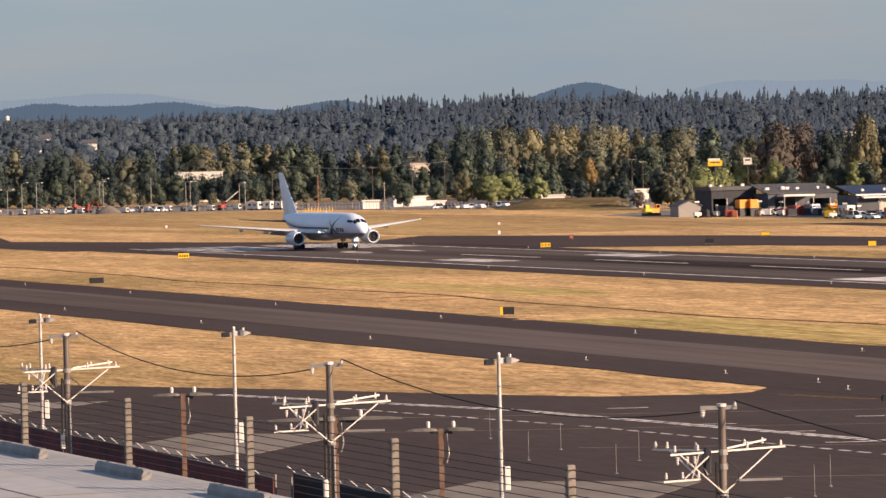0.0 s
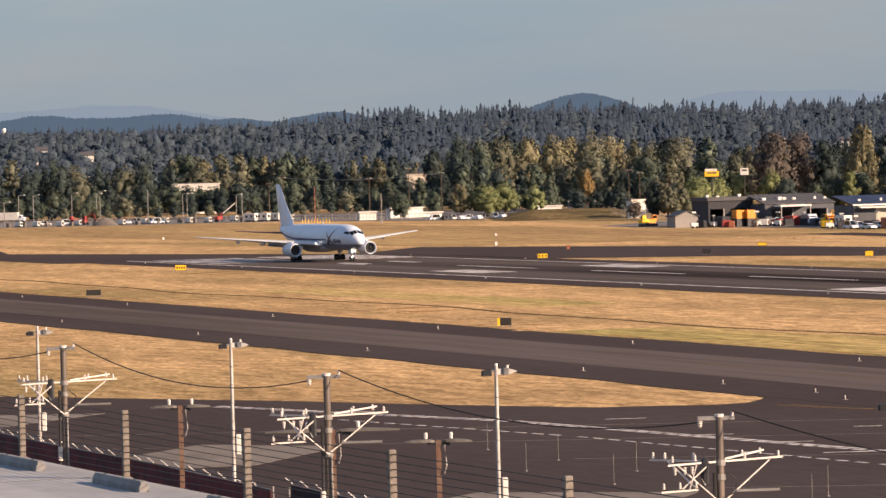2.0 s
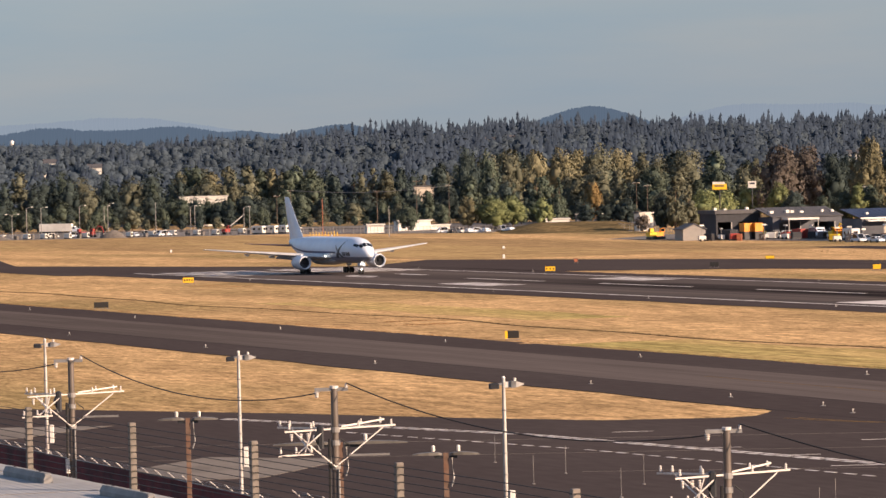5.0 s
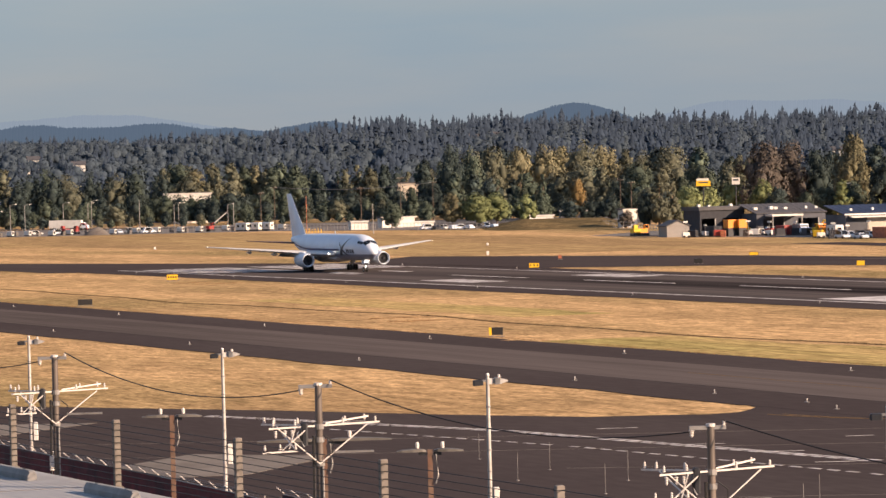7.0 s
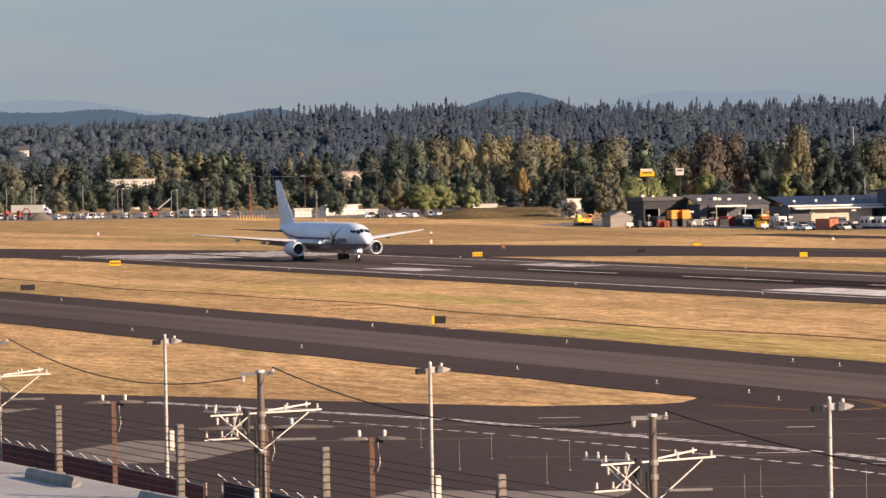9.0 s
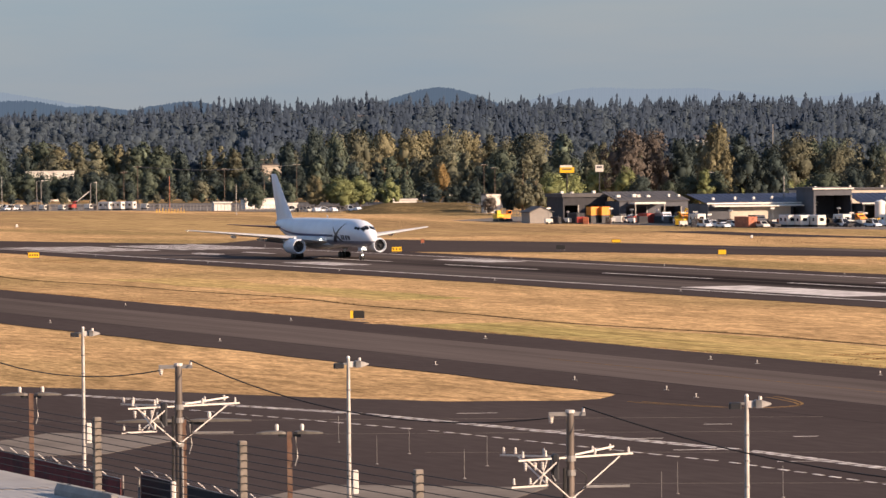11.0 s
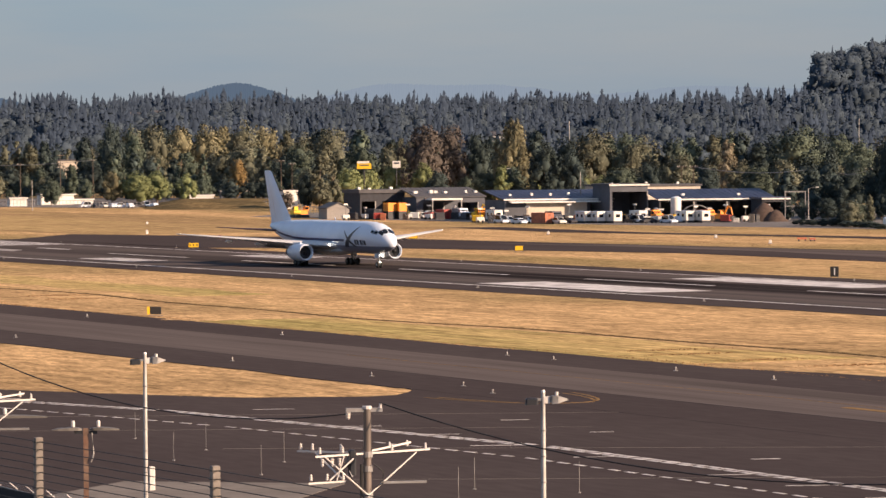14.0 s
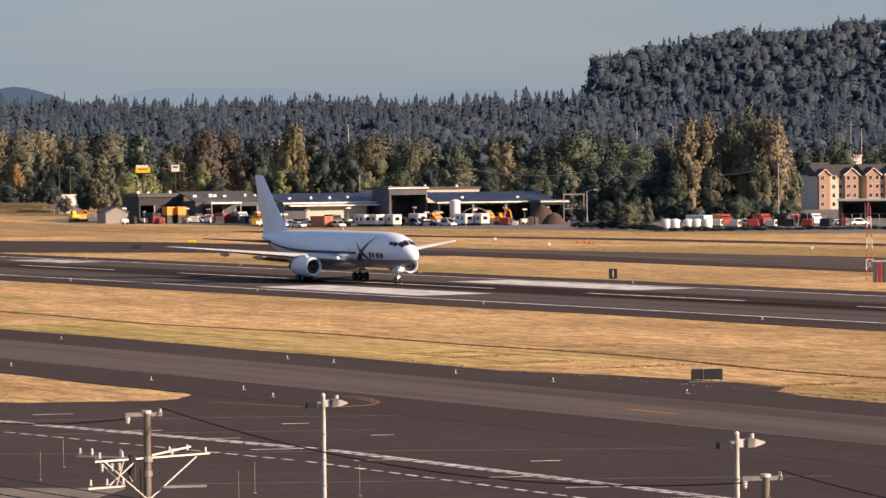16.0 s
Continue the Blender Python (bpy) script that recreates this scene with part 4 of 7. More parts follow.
def grove(az0, az1, d0, d1, h0, h1, step, hues, shapes=("round", "round", "column"), back=False):
    az = az0
    while az < az1:
        hue, shape = rnd.choice(hues), rnd.choice(shapes)
        h = rnd.uniform(h0, h1)
        w = h * (rnd.uniform(0.75, 1.15) * (1.0 if h < 15 else 0.8) if shape == "round" else rnd.uniform(0.46, 0.66))
        d = rnd.uniform(d0, d1)
        if back:
            back_trees.append((pol(az, d), h, w, shape, hue, rnd.uniform(0, 6.283)))
        else:
            tree(pol(az, d), h, w, shape, hue, HUES[hue])
        az += step * rnd.uniform(0.7, 1.35)


# rows behind the far fence, from the road bank to the tall cottonwoods
grove(-6.5, 4.3, 1612, 1630, 3.5, 5.5, 0.2, ["dark", "green", "olive"], ("round",))
grove(-6.5, 2.2, 1640, 1665, 6, 9.5, 0.24, ["green", "dark", "olive"], ("round",))
grove(-6.5, 2.2, 1690, 1730, 9, 14, 0.24, ["green", "dark", "dark", "green"], ("round",), back=True)
grove(-2.9, -1.2, 1728, 1738, 10.5, 12, 0.12, ["dark", "green"], ("round",), back=True)
grove(-6.5, -1.6, 1760, 1820, 17, 22, 0.30, ["dark", "green", "olive", "dark"], back=True)
grove(-2.4, -0.6, 1800, 1850, 23, 25.5, 0.20, ["olive", "olive", "yellow", "green"], ("column", "column", "round"))
grove(-0.9, 1.2, 1790, 1850, 20, 24, 0.24, ["green", "dark", "olive", "green"], ("column", "column", "cone"))
grove(-6.5, 4.5, 1880, 1960, 20, 26, 0.36, ["dark", "green", "dark", "olive"], back=True)
grove(1.2, 4.6, 1690, 1790, 23, 30, 0.27, ["olive", "green", "olive", "yellow", "dark"])
grove(1.2, 4.2, 1535, 1560, 6, 9, 0.24, ["dark", "green"], ("round",))
grove(1.0, 4.4, 1600, 1660, 12, 19, 0.26, ["dark", "green", "dark"])
grove(2.2, 6.4, 1540, 1600, 13, 21, 0.30, ["green", "olive", "dark"], ("round", "column", "cone"))
grove(4.2, 8.5, 1560, 1680, 21, 27, 0.32, ["olive", "green", "olive", "dark"])
grove(4.3, 9.5, 1330, 1420, 9, 15, 0.30, ["green", "lime", "dark", "olive"], ("round",))
grove(8.2, 12.6, 1420, 1520, 20, 26, 0.27, ["olive", "green", "dark", "green"])
grove(8.6, 13.0, 1200, 1290, 11, 16.5, 0.33, ["green", "dark", "olive"], ("round",))
grove(10.9, 14.2, 1046, 1056, 3.5, 7, 0.16, ["dark", "dark", "green"], ("round",))
grove(10.9, 12.5, 1085, 1150, 11, 19, 0.30, ["dark", "green", "dark"])
grove(12.4, 17.5, 1350, 1460, 14, 19, 0.36, ["dark", "green", "olive"], back=True)
grove(14.2, 19.5, 1480, 1600, 18, 23, 0.36, ["dark", "green", "green"], back=True)
# trees that stand out
for az, d, h, w, shape, hue in ((0.72, 1420, 9.5, 8.5, "round", "green"), (3.29, 1500, 15.5, 8.5, "round", "orange"), (3.2, 1480, 8, 9, "round", "dark"), (3.45, 1480, 7.5, 9, "round", "dark"), (3.75, 1480, 9, 9, "round", "dark"), (1.56, 1470, 11.5, 9, "round", "yellow"), (1.90, 1470, 11, 14, "round", "lime"), (2.18, 1475, 11, 12, "round", "lime"), (2.60, 1480, 10, 9, "round", "lime"),
                                (1.55, 1640, 30, 13, "round", "dark"), (1.85, 1660, 28, 10, "round", "green"), (2.15, 1680, 30, 16, "round", "olive"), (4.43, 1260, 17.5, 10, "cone", "olive"), (4.62, 1265, 15, 8, "cone", "olive"), (4.25, 1270, 12, 7, "round", "dark"),
                                (5.88, 1400, 27, 19, "round", "rust"), (6.25, 1410, 26, 15, "round", "rust"), (5.55, 1430, 23, 8, "column", "olive"), (7.12, 1400, 29, 14, "round", "yellow"), (7.25, 1390, 20, 8, "column", "yellow"), (7.55, 1330, 20, 13, "round", "dark"), (7.95, 1330, 18, 10, "round", "dark"),
                                (6.95, 1330, 14, 8, "column", "lime"), (5.15, 1300, 12, 6, "column", "lime"), (10.1, 1330, 22, 9, "column", "tan"), (8.75, 1420, 20, 12, "round", "olive"), (9.4, 1430, 21, 12, "round", "green"),
                                (12.6, 1070, 28, 11, "column", "tan"), (12.85, 1075, 27.5, 13, "round", "tan"), (13.2, 1090, 26, 13, "column", "olive"), (13.45, 1075, 28.5, 15, "round", "olive"), (13.75, 1070, 27, 12, "round", "tan"), (12.3, 1085, 20, 9, "round", "dark"), (14.0, 1080, 17, 8, "round", "olive"), (12.45, 1060, 14, 8, "round", "green"), (12.95, 1060, 14, 9, "round", "olive"), (13.6, 1060, 15, 9, "round", "olive"),
                                (11.78, 965, 6.2, 7.6, "round", "olive"), (12.05, 968, 7.8, 3.5, "column", "olive"), (11.9, 985, 5, 6, "round", "green"), (3.98, 1290, 5.5, 6, "round", "rust")):
    tree(pol(az, d), h, w, shape, hue, HUES[hue], group="")


def joined_trees(name, spots, label):
    """The rows behind the nearest ones, grown into one another."""
    hues = sorted({q[4] for q in spots})
    verts, norms, faces, mats, base = [], [], [], [], 0
    for p, h, w, shape, hue, turn in spots:
        g, nor, _ = BACK[shape]
        k = w / BACK_W[shape]
        c, sn = math.cos(turn), math.sin(turn)
        rot = np.array(((c, -sn, 0), (sn, c, 0), (0, 0, 1)))
        verts.append((np.array(g.v) * (k, k, h / 10)) @ rot.T + np.array(p))
        norms.append(np.array([tuple(n) for n in nor]) @ rot.T)
        faces.append(np.array(g.f) + base)
        mats.append(np.full(len(g.f), hues.index(hue)))
        base += len(g.v)
    me = bpy.data.meshes.new(name)
    me.from_pydata(np.concatenate(verts).tolist(), [], np.concatenate(faces).tolist())
    me.shade_smooth()
    me.normals_split_custom_set_from_vertices(np.concatenate(norms).tolist())
    for hue in hues:
        me.materials.append(LEAF[hue])
    me.polygons.foreach_set("material_index", np.concatenate(mats).astype(np.int32))
    return tagged(part(name, me, None), label, "woodland", kind="stuff")


joined_trees("back_trees", back_trees, "dense rows of dark and olive green trees")


# woods on the rise and on the butte: too many to count
# normals lean up and towards the camera, flattening shade as haze would
HAZE_LEAN = Vector((0.10, -0.50, 0.70))


def woods(name, spots, mat, label, conifer=True, seed=1):
    r = random.Random(seed)
    g, nor = G(), []
    for p, h in spots:
        if conifer:
            w, n, tiers = h * r.uniform(0.13, 0.21), 5, 9
            lean = Vector((r.uniform(-0.03, 0.03), r.uniform(-0.03, 0.03)))
            for k in range(tiers):
                z0 = h * (0.08 + 0.92 * k / tiers)
                rr = (w * (1 - k / (tiers + 0.2)) ** 0.75 + 0.12) * r.uniform(0.6, 1.25)
                a0, b = r.uniform(0, 6.28), len(g.v)
                x, y = p.x + lean.x * z0, p.y + lean.y * z0
                g.v.append((x, y, p.z + min(z0 + h * r.uniform(0.12, 0.24), h)))
                nor.append((HAZE_LEAN + any_way(r) * 0.25).normalized())
                for i in range(n):
                    q, a = rr * r.uniform(0.3, 1.5), a0 + i * 6.283 / n
                    g.v.append((x + q * math.cos(a), y + q * math.sin(a), p.z + z0 - rr * r.uniform(-0.2, 0.7)))
                    nor.append((HAZE_LEAN + Vector((math.cos(a), math.sin(a), 0.0)) * 0.45 + any_way(r) * 0.35).normalized())
                g.f += [(b, b + 1 + i, b + 1 + (i + 1) % n) for i in range(n)]
        else:
            for k in range(3):
                a, lr = r.uniform(0, 6.283), h * r.uniform(0.18, 0.27)
                c = p + Vector((math.cos(a) * lr * 0.8, math.sin(a) * lr * 0.8, h * r.uniform(0.5, 0.74)))
                blob(g, nor, c, lr * 0.8, 1.1, HAZE_LEAN * 0.8, r)
                for _ in range(24):
                    q = any_way(r)
                    q.z = abs(q.z) if r.random() < 0.8 else q.z
                    spray(g, nor, c + q * lr * r.uniform(0.7, 1.14), (q * 0.6 + HAZE_LEAN * 0.8 + any_way(r) * 0.3).normalized(), h * r.uniform(0.03, 0.065), r)
    return tagged(part(name, g.soft_mesh(name, mat, nor), mat), label, "woodland", kind="stuff")


r = random.Random(77)
spots, leafy = [], []
for i in range(9000):
    az, d = r.uniform(-8.5, 19), r.uniform(1980, 2950)
    if az > 11.2 and d > 2500:
        continue
    z = rise_z(az, d)
    right = smooth(-1.8, 0.6, az)
    patch = noise.noise((az * 1.7, d * 0.006, 3.0))
    if r.random() < (0.35 + 0.4 * right) * (0.6 + 0.4 * smooth(2200, 2500, d)) + 0.9 * patch:
        spots.append((pol(az, d, z - 0.5), (r.uniform(9, 15) + 8 * right * r.random()) * (1 + 0.25 * patch)))
    else:
        leafy.append((pol(az, d, z - 0.5), r.uniform(9, 14) + 2 * right))
for i in range(1500):
    az, d = r.uniform(11.1, 19), r.uniform(2480, 3050)
    z = rise_z(az, d)
    if r.random() < 0.4:
        spots.append((pol(az, d, z - 0.5), 9 + 13 * r.random() ** 2))
    else:
        leafy.append((pol(az, d, z - 0.5), r.uniform(12, 20)))
woods("conifer_woods", spots, LEAF["conifer"], "conifer woods over the whole rise, coloured bluish for haze", True, 5)
woods("leafy_woods", leafy, LEAF["far"], "broadleaf woods among conifers, coloured bluish for haze", False, 6)


# ---- far buildings, yards and vehicles ----
def shed_building(m, w, dep, wall_h, roof_h, wall_mat, roof_mat, label, bays=(), head=4.0, overhang=0.4, fascia=None, shape="gable", category="building", vents=0, band_mat=None, name="workshop_building"):
    """A low workshop: walls with open bays, a pitched or flat roof, fascia, roof vents."""
    ob = thing(name, m, label, category)
    x = -w / 2
    for a0, b0 in bays:
        part("front_wall", G().box(x, 0, 0, a0, 0.25, wall_h), wall_mat, ob)
        part("lintel", G().box(a0, 0, head, b0, 0.25, wall_h), wall_mat, ob)
        x = b0
    part("front_wall", G().box(x, 0, 0, w / 2, 0.25, wall_h), wall_mat, ob)
    part("rear_wall", G().box(-w / 2, dep - 0.25, 0, w / 2, dep, wall_h), wall_mat, ob)
    for sx in (-1, 1):
        part("side_wall", G().box(sx * w / 2 - (0.25 if sx > 0 else 0), 0.25, 0, sx * w / 2 + (0 if sx > 0 else 0.25), dep - 0.25, wall_h), wall_mat, ob)
    a, o = w / 2 + overhang, overhang
    if shape == "gable":
        pts = [(-o, wall_h - 0.05), (-o, wall_h + 0.15), (dep / 2, wall_h + roof_h), (dep + o, wall_h + 0.15), (dep + o, wall_h - 0.05), (dep / 2, wall_h + roof_h - 0.25)]
    elif shape == "lean":
        pts = [(-o, wall_h), (-o, wall_h + 0.2), (dep + o, wall_h + roof_h), (dep + o, wall_h + roof_h - 0.2)]
    else:
        pts = [(-o, wall_h), (-o, wall_h + roof_h), (dep + o, wall_h + roof_h), (dep + o, wall_h)]
    roof = part("roof", G().loft([[Vector((x, y, z)) for y, z in pts] for x in (-a, a)]), roof_mat, ob)
    if shape == "gable":
        for sx in (-1, 1):
            part("gable", G().loft([[Vector((x, y, z)) for y, z in ((0.02, wall_h), (dep - 0.02, wall_h), (dep / 2, wall_h + roof_h - 0.3))] for x in (sx * w / 2 - 0.12, sx * w / 2 + 0.12)]), wall_mat, ob)
    if fascia:
        part("fascia", G().box(-a, -o - 0.06, wall_h - 0.05, a, -o - 0.01, wall_h + 0.33), fascia, ob, "pale metal eaves strip")
    for a0, b0 in bays:
        part("bay_post", G().box(b0 - 0.15, -0.03, 0, b0 + 0.15, -0.005, head), M["galv"], ob)
    if shape in ("gable", "lean") and w > 8:
        k = int(w / 1.6)
        for i in range(k):
            x = -w / 2 + w * (i + 0.5) / k
            q = pts[1], pts[2]
            part("roof_rib", G().mesh8([Vector(p) for p in ((x - 0.05, q[0][0], q[0][1]), (x + 0.05, q[0][0], q[0][1]), (x + 0.05, q[1][0], q[1][1]), (x - 0.05, q[1][0], q[1][1]), (x - 0.05, q[0][0], q[0][1] + 0.06), (x + 0.05, q[0][0], q[0][1] + 0.06), (x + 0.05, q[1][0], q[1][1] + 0.06), (x - 0.05, q[1][0], q[1][1] + 0.06))]), roof_mat, roof)
    rr = random.Random(int(w * 100))
    for i in range(vents):
        x = -w / 2 + w * (i + 0.5) / vents + rr.uniform(-2, 2)
        y = dep * 0.4
        z = wall_h + (roof_h * 0.8 if shape == "gable" else roof_h * 0.45 if shape == "lean" else roof_h)
        s = rr.uniform(0.5, 1.1)
        s *= 0.55
        part("roof_vent", G().tbox(x - s, y - s, z - 0.6, x + s, y + s, z + rr.uniform(0.35, 0.8), 0.1), M["white_plain"], roof, "white roof vent box")
    return ob


def row(s, o, z=0.0, turn=0.0):
    """A pose in the yards whose -y side looks to the airfield's near side."""
    return on_field(s, o, z, turn)


TURN = -9.0
workshop = shed_building(face_cam(pol(7.75, 1066), 22), 30, 14, 5.4, 2.5, M["wall_grey"], M["roof_blue"], "long grey workshop with a blue-grey metal roof", bays=((8.5, 13.3),), head=4.4, fascia=M["white_plain"], shape="lean", vents=5)
part("pale_wall", G().box(-9, -0.06, 0.8, 7.8, -0.01, 4.7), M["cream"], workshop, "cream panelled wall")
part("awning", G().mesh8([Vector(p) for p in ((-14, -2.2, 4.7), (14.4, -2.2, 4.7), (14.4, 0, 5.0), (-14, 0, 5.0), (-14, -2.2, 4.95), (14.4, -2.2, 4.95), (14.4, 0, 5.2), (-14, 0, 5.2))]), M["white_plain"], workshop, "long white awning")
shed_building(face_cam(pol(8.72, 1064), 22), 10.5, 12, 9.0, 0.5, M["wall_grey"], M["roof_grey"], "tall grey hangar with a dark open doorway", bays=((-4.6, 5.2),), head=7.4, fascia=M["white_plain"], shape="flat")
shed_building(face_cam(pol(9.95, 1066), 20), 32, 13, 5.2, 2.7, M["wall_dark"], M["roof_blue"], "long open-bay shed with a blue metal roof", bays=((-15.5, -6.5), (-5.8, 2.5), (3.2, 9.5), (10.2, 15.5)), head=4.8, fascia=M["white_plain"], shape="lean", vents=2)
shed_building(face_cam(pol(10.75, 1060), 20), 7, 9, 5.3, 0.6, M["wall_dark"], M["roof_blue"], "open lean-to bay beside the shed", bays=((-3.8, 3.8),), head=4.6, fascia=M["white_plain"], shape="flat")
shed_building(face_cam(pol(5.3, 1122), 22), 13, 12, 6.8, 1.0, M["wall_dark"], M["roof_grey"], "dark clad workshop with a flat roof", bays=((-6, -2), (0, 5)), head=4.6, shape="flat", vents=3)
mid = shed_building(face_cam(pol(6.25, 1118), 22), 20, 12, 5.6, 2.6, M["wall_grey"], M["roof_grey"], "low grey workshop with roof vents", bays=((-8, -2), (2, 8)), head=4.2, fascia=None, shape="lean", vents=6)
part("canopy", G().box(-7.5, -5, 4.9, 1.5, -0.01, 5.4), M["white_plain"], mid, "flat white canopy")
for x in (-7.2, 1.2):
    part("canopy_post", G().box(x - 0.12, -4.9, 0, x + 0.12, -4.66, 4.9), M["galv"], mid)
shed_building(face_cam(pol(9.0, 1130), 20), 30, 10, 8.2, 0.5, M["cream"], M["roof_grey"], "cream warehouse behind the sheds", shape="flat", vents=3, name="warehouse")
gantry = thing("gantry_frame", face_cam(pol(11.02, 1048), 12), "grey steel gantry frame beside the shed", "frame")
for x in (-2.6, 2.6):
    part("post", G().box(x - 0.12, -0.12, 0, x + 0.12, 0.12, 7.2), M["galv"], gantry)
part("beam", G().box(-2.8, -0.12, 7.2, 2.8, 0.12, 7.5), M["galv"], gantry)
part("beam", G().box(-2.6, 0.0, 3.6, 2.6, 0.08, 3.8), M["galv"], gantry)
gable = face_cam(pol(4.63, 1112), 20)
hut = shed_building(gable @ Matrix.Translation((3.2, 0, 0)) @ Matrix.Rotation(radians(90), 4, "Z"), 6.5, 6.4, 2.9, 1.7, M["shed_grey"], M["roof_grey"], "small grey gabled shed with a pale door", shape="gable", name="gabled_shed", category="shed")
# white and grey blocks among the trees
for az, d, w, h, mat, lab in ((0.27, 1412, 5.8, 3.2, "white_plain", "low white building with a sloping roof"), (0.81, 1445, 12, 3.9, "white_plain", "low white building by the fence"), (1.17, 1460, 7, 2.0, "white_plain", "long low white wall"), (2.77, 1530, 10.5, 2.4, "white_plain", "long low white shed"), (3.27, 1515, 11, 4.0, "wall_grey", "grey low building with a pale roof edge"),
                              (4.03, 1310, 4.6, 6.0, "white_plain", "small white tall building"), (-2.10, 1748, 20, 13.0, "white_plain", "white flat-roofed building among the trees"), (1.0, 1780, 11, 15.0, "cream", "cream building among the tall trees"), (-3.9, 2050, 12, 16, "cream", "far cream building in the woods"), (13.05, 1480, 9, 17, "white_plain", "white building high among the trees"), (14.9, 1420, 5, 16.0, "white_plain", "white flat building behind the apartments")):
    shed_building(face_cam(pol(az, d), rnd.uniform(5, 25)), w, 5, h - 0.5, 0.5, M[mat], M["roof_grey"], lab, shape="flat", fascia=M["white_plain"] if mat != "cream" else None, name="flat_roofed_building")
for az, d, z in ((-4.2, 2300, 20), (-3.6, 2250, 18), (2.2, 2500, 32), (1.9, 2480, 31), (3.6, 2500, 33), (13.35, 2800, 74), (15.2, 2850, 86), (6.9, 2200, 21), (-5.0, 2350, 22), (14.7, 2700, 70)):
    shed_building(face_cam(pol(az, d, rise_z(az, d))) , 8, 7, max(4.0, z - rise_z(az, d)) * 0.6 + 6, 2.2, M["white_plain"], M["roof_grey"], "far pale house among the trees", shape="gable", name="house", category="house")


# apartment houses: storeys of windows, brick gables
def apartment(m, w, storeys, bays, label):
    """A gabled house: cream walls with brick bays (centre, breadth), each under its own gable."""
    ob = thing("apartment_house", m, label, "apartment house")
    h = storeys * 2.6
    part("wall", G().box(-w / 2, 0, 0, w / 2, 12, h), M["cream"], ob)
    for gx, bw in bays:
        part("brick_bay", G().box(gx - bw / 2, -1.2, 0, gx + bw / 2, -0.01, h), M["brick"], ob, "red-brown brick bay")
        rise = bw * 0.42
        part("gable_front", G().loft([[Vector((gx + x, y, z)) for x, z in ((-bw / 2, h + 0.004), (bw / 2, h + 0.004), (0, h + rise))] for y in (-1.2, -0.9)]), M["brick"], ob)
        for sx in (-1, 1):
            part("gable_roof", G().loft([[Vector((gx + sx * x, y, z)) for x, z in ((bw / 2 + 0.5, h - 0.35), (0.0, h + rise + 0.05), (0.0, h + rise + 0.3), (bw / 2 + 0.6, h - 0.1))] for y in (-1.6, 6.0)]), M["roof_dark"], ob)
            part("verge_board", G().loft([[Vector((gx + sx * x, y, z)) for x, z in ((bw / 2 + 0.5, h - 0.4), (0.0, h + rise), (0.0, h + rise + 0.22), (bw / 2 + 0.6, h - 0.18))] for y in (-1.66, -1.605)]), M["white_plain"], ob, "pale verge board")
    part("roof", G().loft([[Vector((x, y, z)) for y, z in ((-0.5, h + 0.005), (12.5, h + 0.005), (6.5, h + 3.0), (5.5, h + 3.0))] for x in (-w / 2 - 0.4, w / 2 + 0.4)]), M["roof_dark"], ob, "dark brown pitched roof")
    for i in range(storeys):
        for j in range(int(w / 2.1)):
            x = -w / 2 + 1.2 + j * 2.1
            y = -1.23 if any(abs(x - gx) < bw / 2 - 0.4 for gx, bw in bays) else -0.03
            win = part("window", G().box(x - 0.55, y, i * 2.6 + 0.9, x + 0.55, y + 0.025, i * 2.6 + 2.3), M["white_plain"], ob)
            for sx in (-0.47, 0.03):
                part("pane", G().box(x + sx, y - 0.02, i * 2.6 + 1.0, x + sx + 0.44, y - 0.004, i * 2.6 + 2.2), M["glass_dark"], win)
    return ob


apartment(face_cam(pol(14.66, 1240), 24), 13, 4, ((-4.6, 3.6), (4.2, 4.4)), "cream apartment house with red brick gables")
apartment(face_cam(pol(15.32, 1247), 24), 13, 4, ((-4.4, 4.4), (2.6, 6.0)), "brick apartment house with gabled bays")
apartment(face_cam(pol(15.98, 1254), 24), 13, 4, ((-3.4, 6.2), (4.0, 4.0)), "brick and cream apartment house beside its neighbour")
shed_building(face_cam(pol(14.42, 1262), 20), 5, 5, 13.4, 0.5, M["cream"], M["roof_grey"], "plain cream stair tower behind the apartments", shape="flat", name="stair_tower", category="tower")
shed_building(face_cam(pol(15.2, 1080), -8), 20, 8, 4.6, 0.5, M["wall_dark"], M["white_plain"], "long low shelter with a pale flat roof", bays=((-9, -3), (-2, 4), (5, 9.5)), head=4.0, shape="flat", name="open_shelter", category="shelter")


# containers, trailers, tanks, cars, lorries
def container(m, l, w, h, mat, label, name="shipping_container", end_mat=None):
    ob = thing(name, m, label, "container")
    part("body", G().tbox(-l / 2, -w / 2, 0.15, l / 2, w / 2, h, 0.06), mat, ob)
    part("base_frame", G().box(-l / 2, -w / 2 + 0.02, 0, l / 2, w / 2 - 0.02, 0.14), M["dark_metal"], ob)
    for i in range(int(l / 0.8)):
        x = -l / 2 + 0.5 + i * 0.8
        for y in (-w / 2 - 0.035, w / 2 + 0.005):
            part("rib", G().box(x, y, 0.3, x + 0.3, y + 0.03, h - 0.2), mat, ob)
    for y in (-w / 4, w / 4):
        door = part("door", G().box(l / 2 + 0.005, y - w / 4 + 0.05, 0.25, l / 2 + 0.05, y + w / 4 - 0.05, h - 0.12), end_mat or mat, ob)
        part("lock_rod", G().tube((l / 2 + 0.07, y, 0.3), (l / 2 + 0.07, y, h - 0.2), 0.03, n=5), M["galv"], door)
    return ob


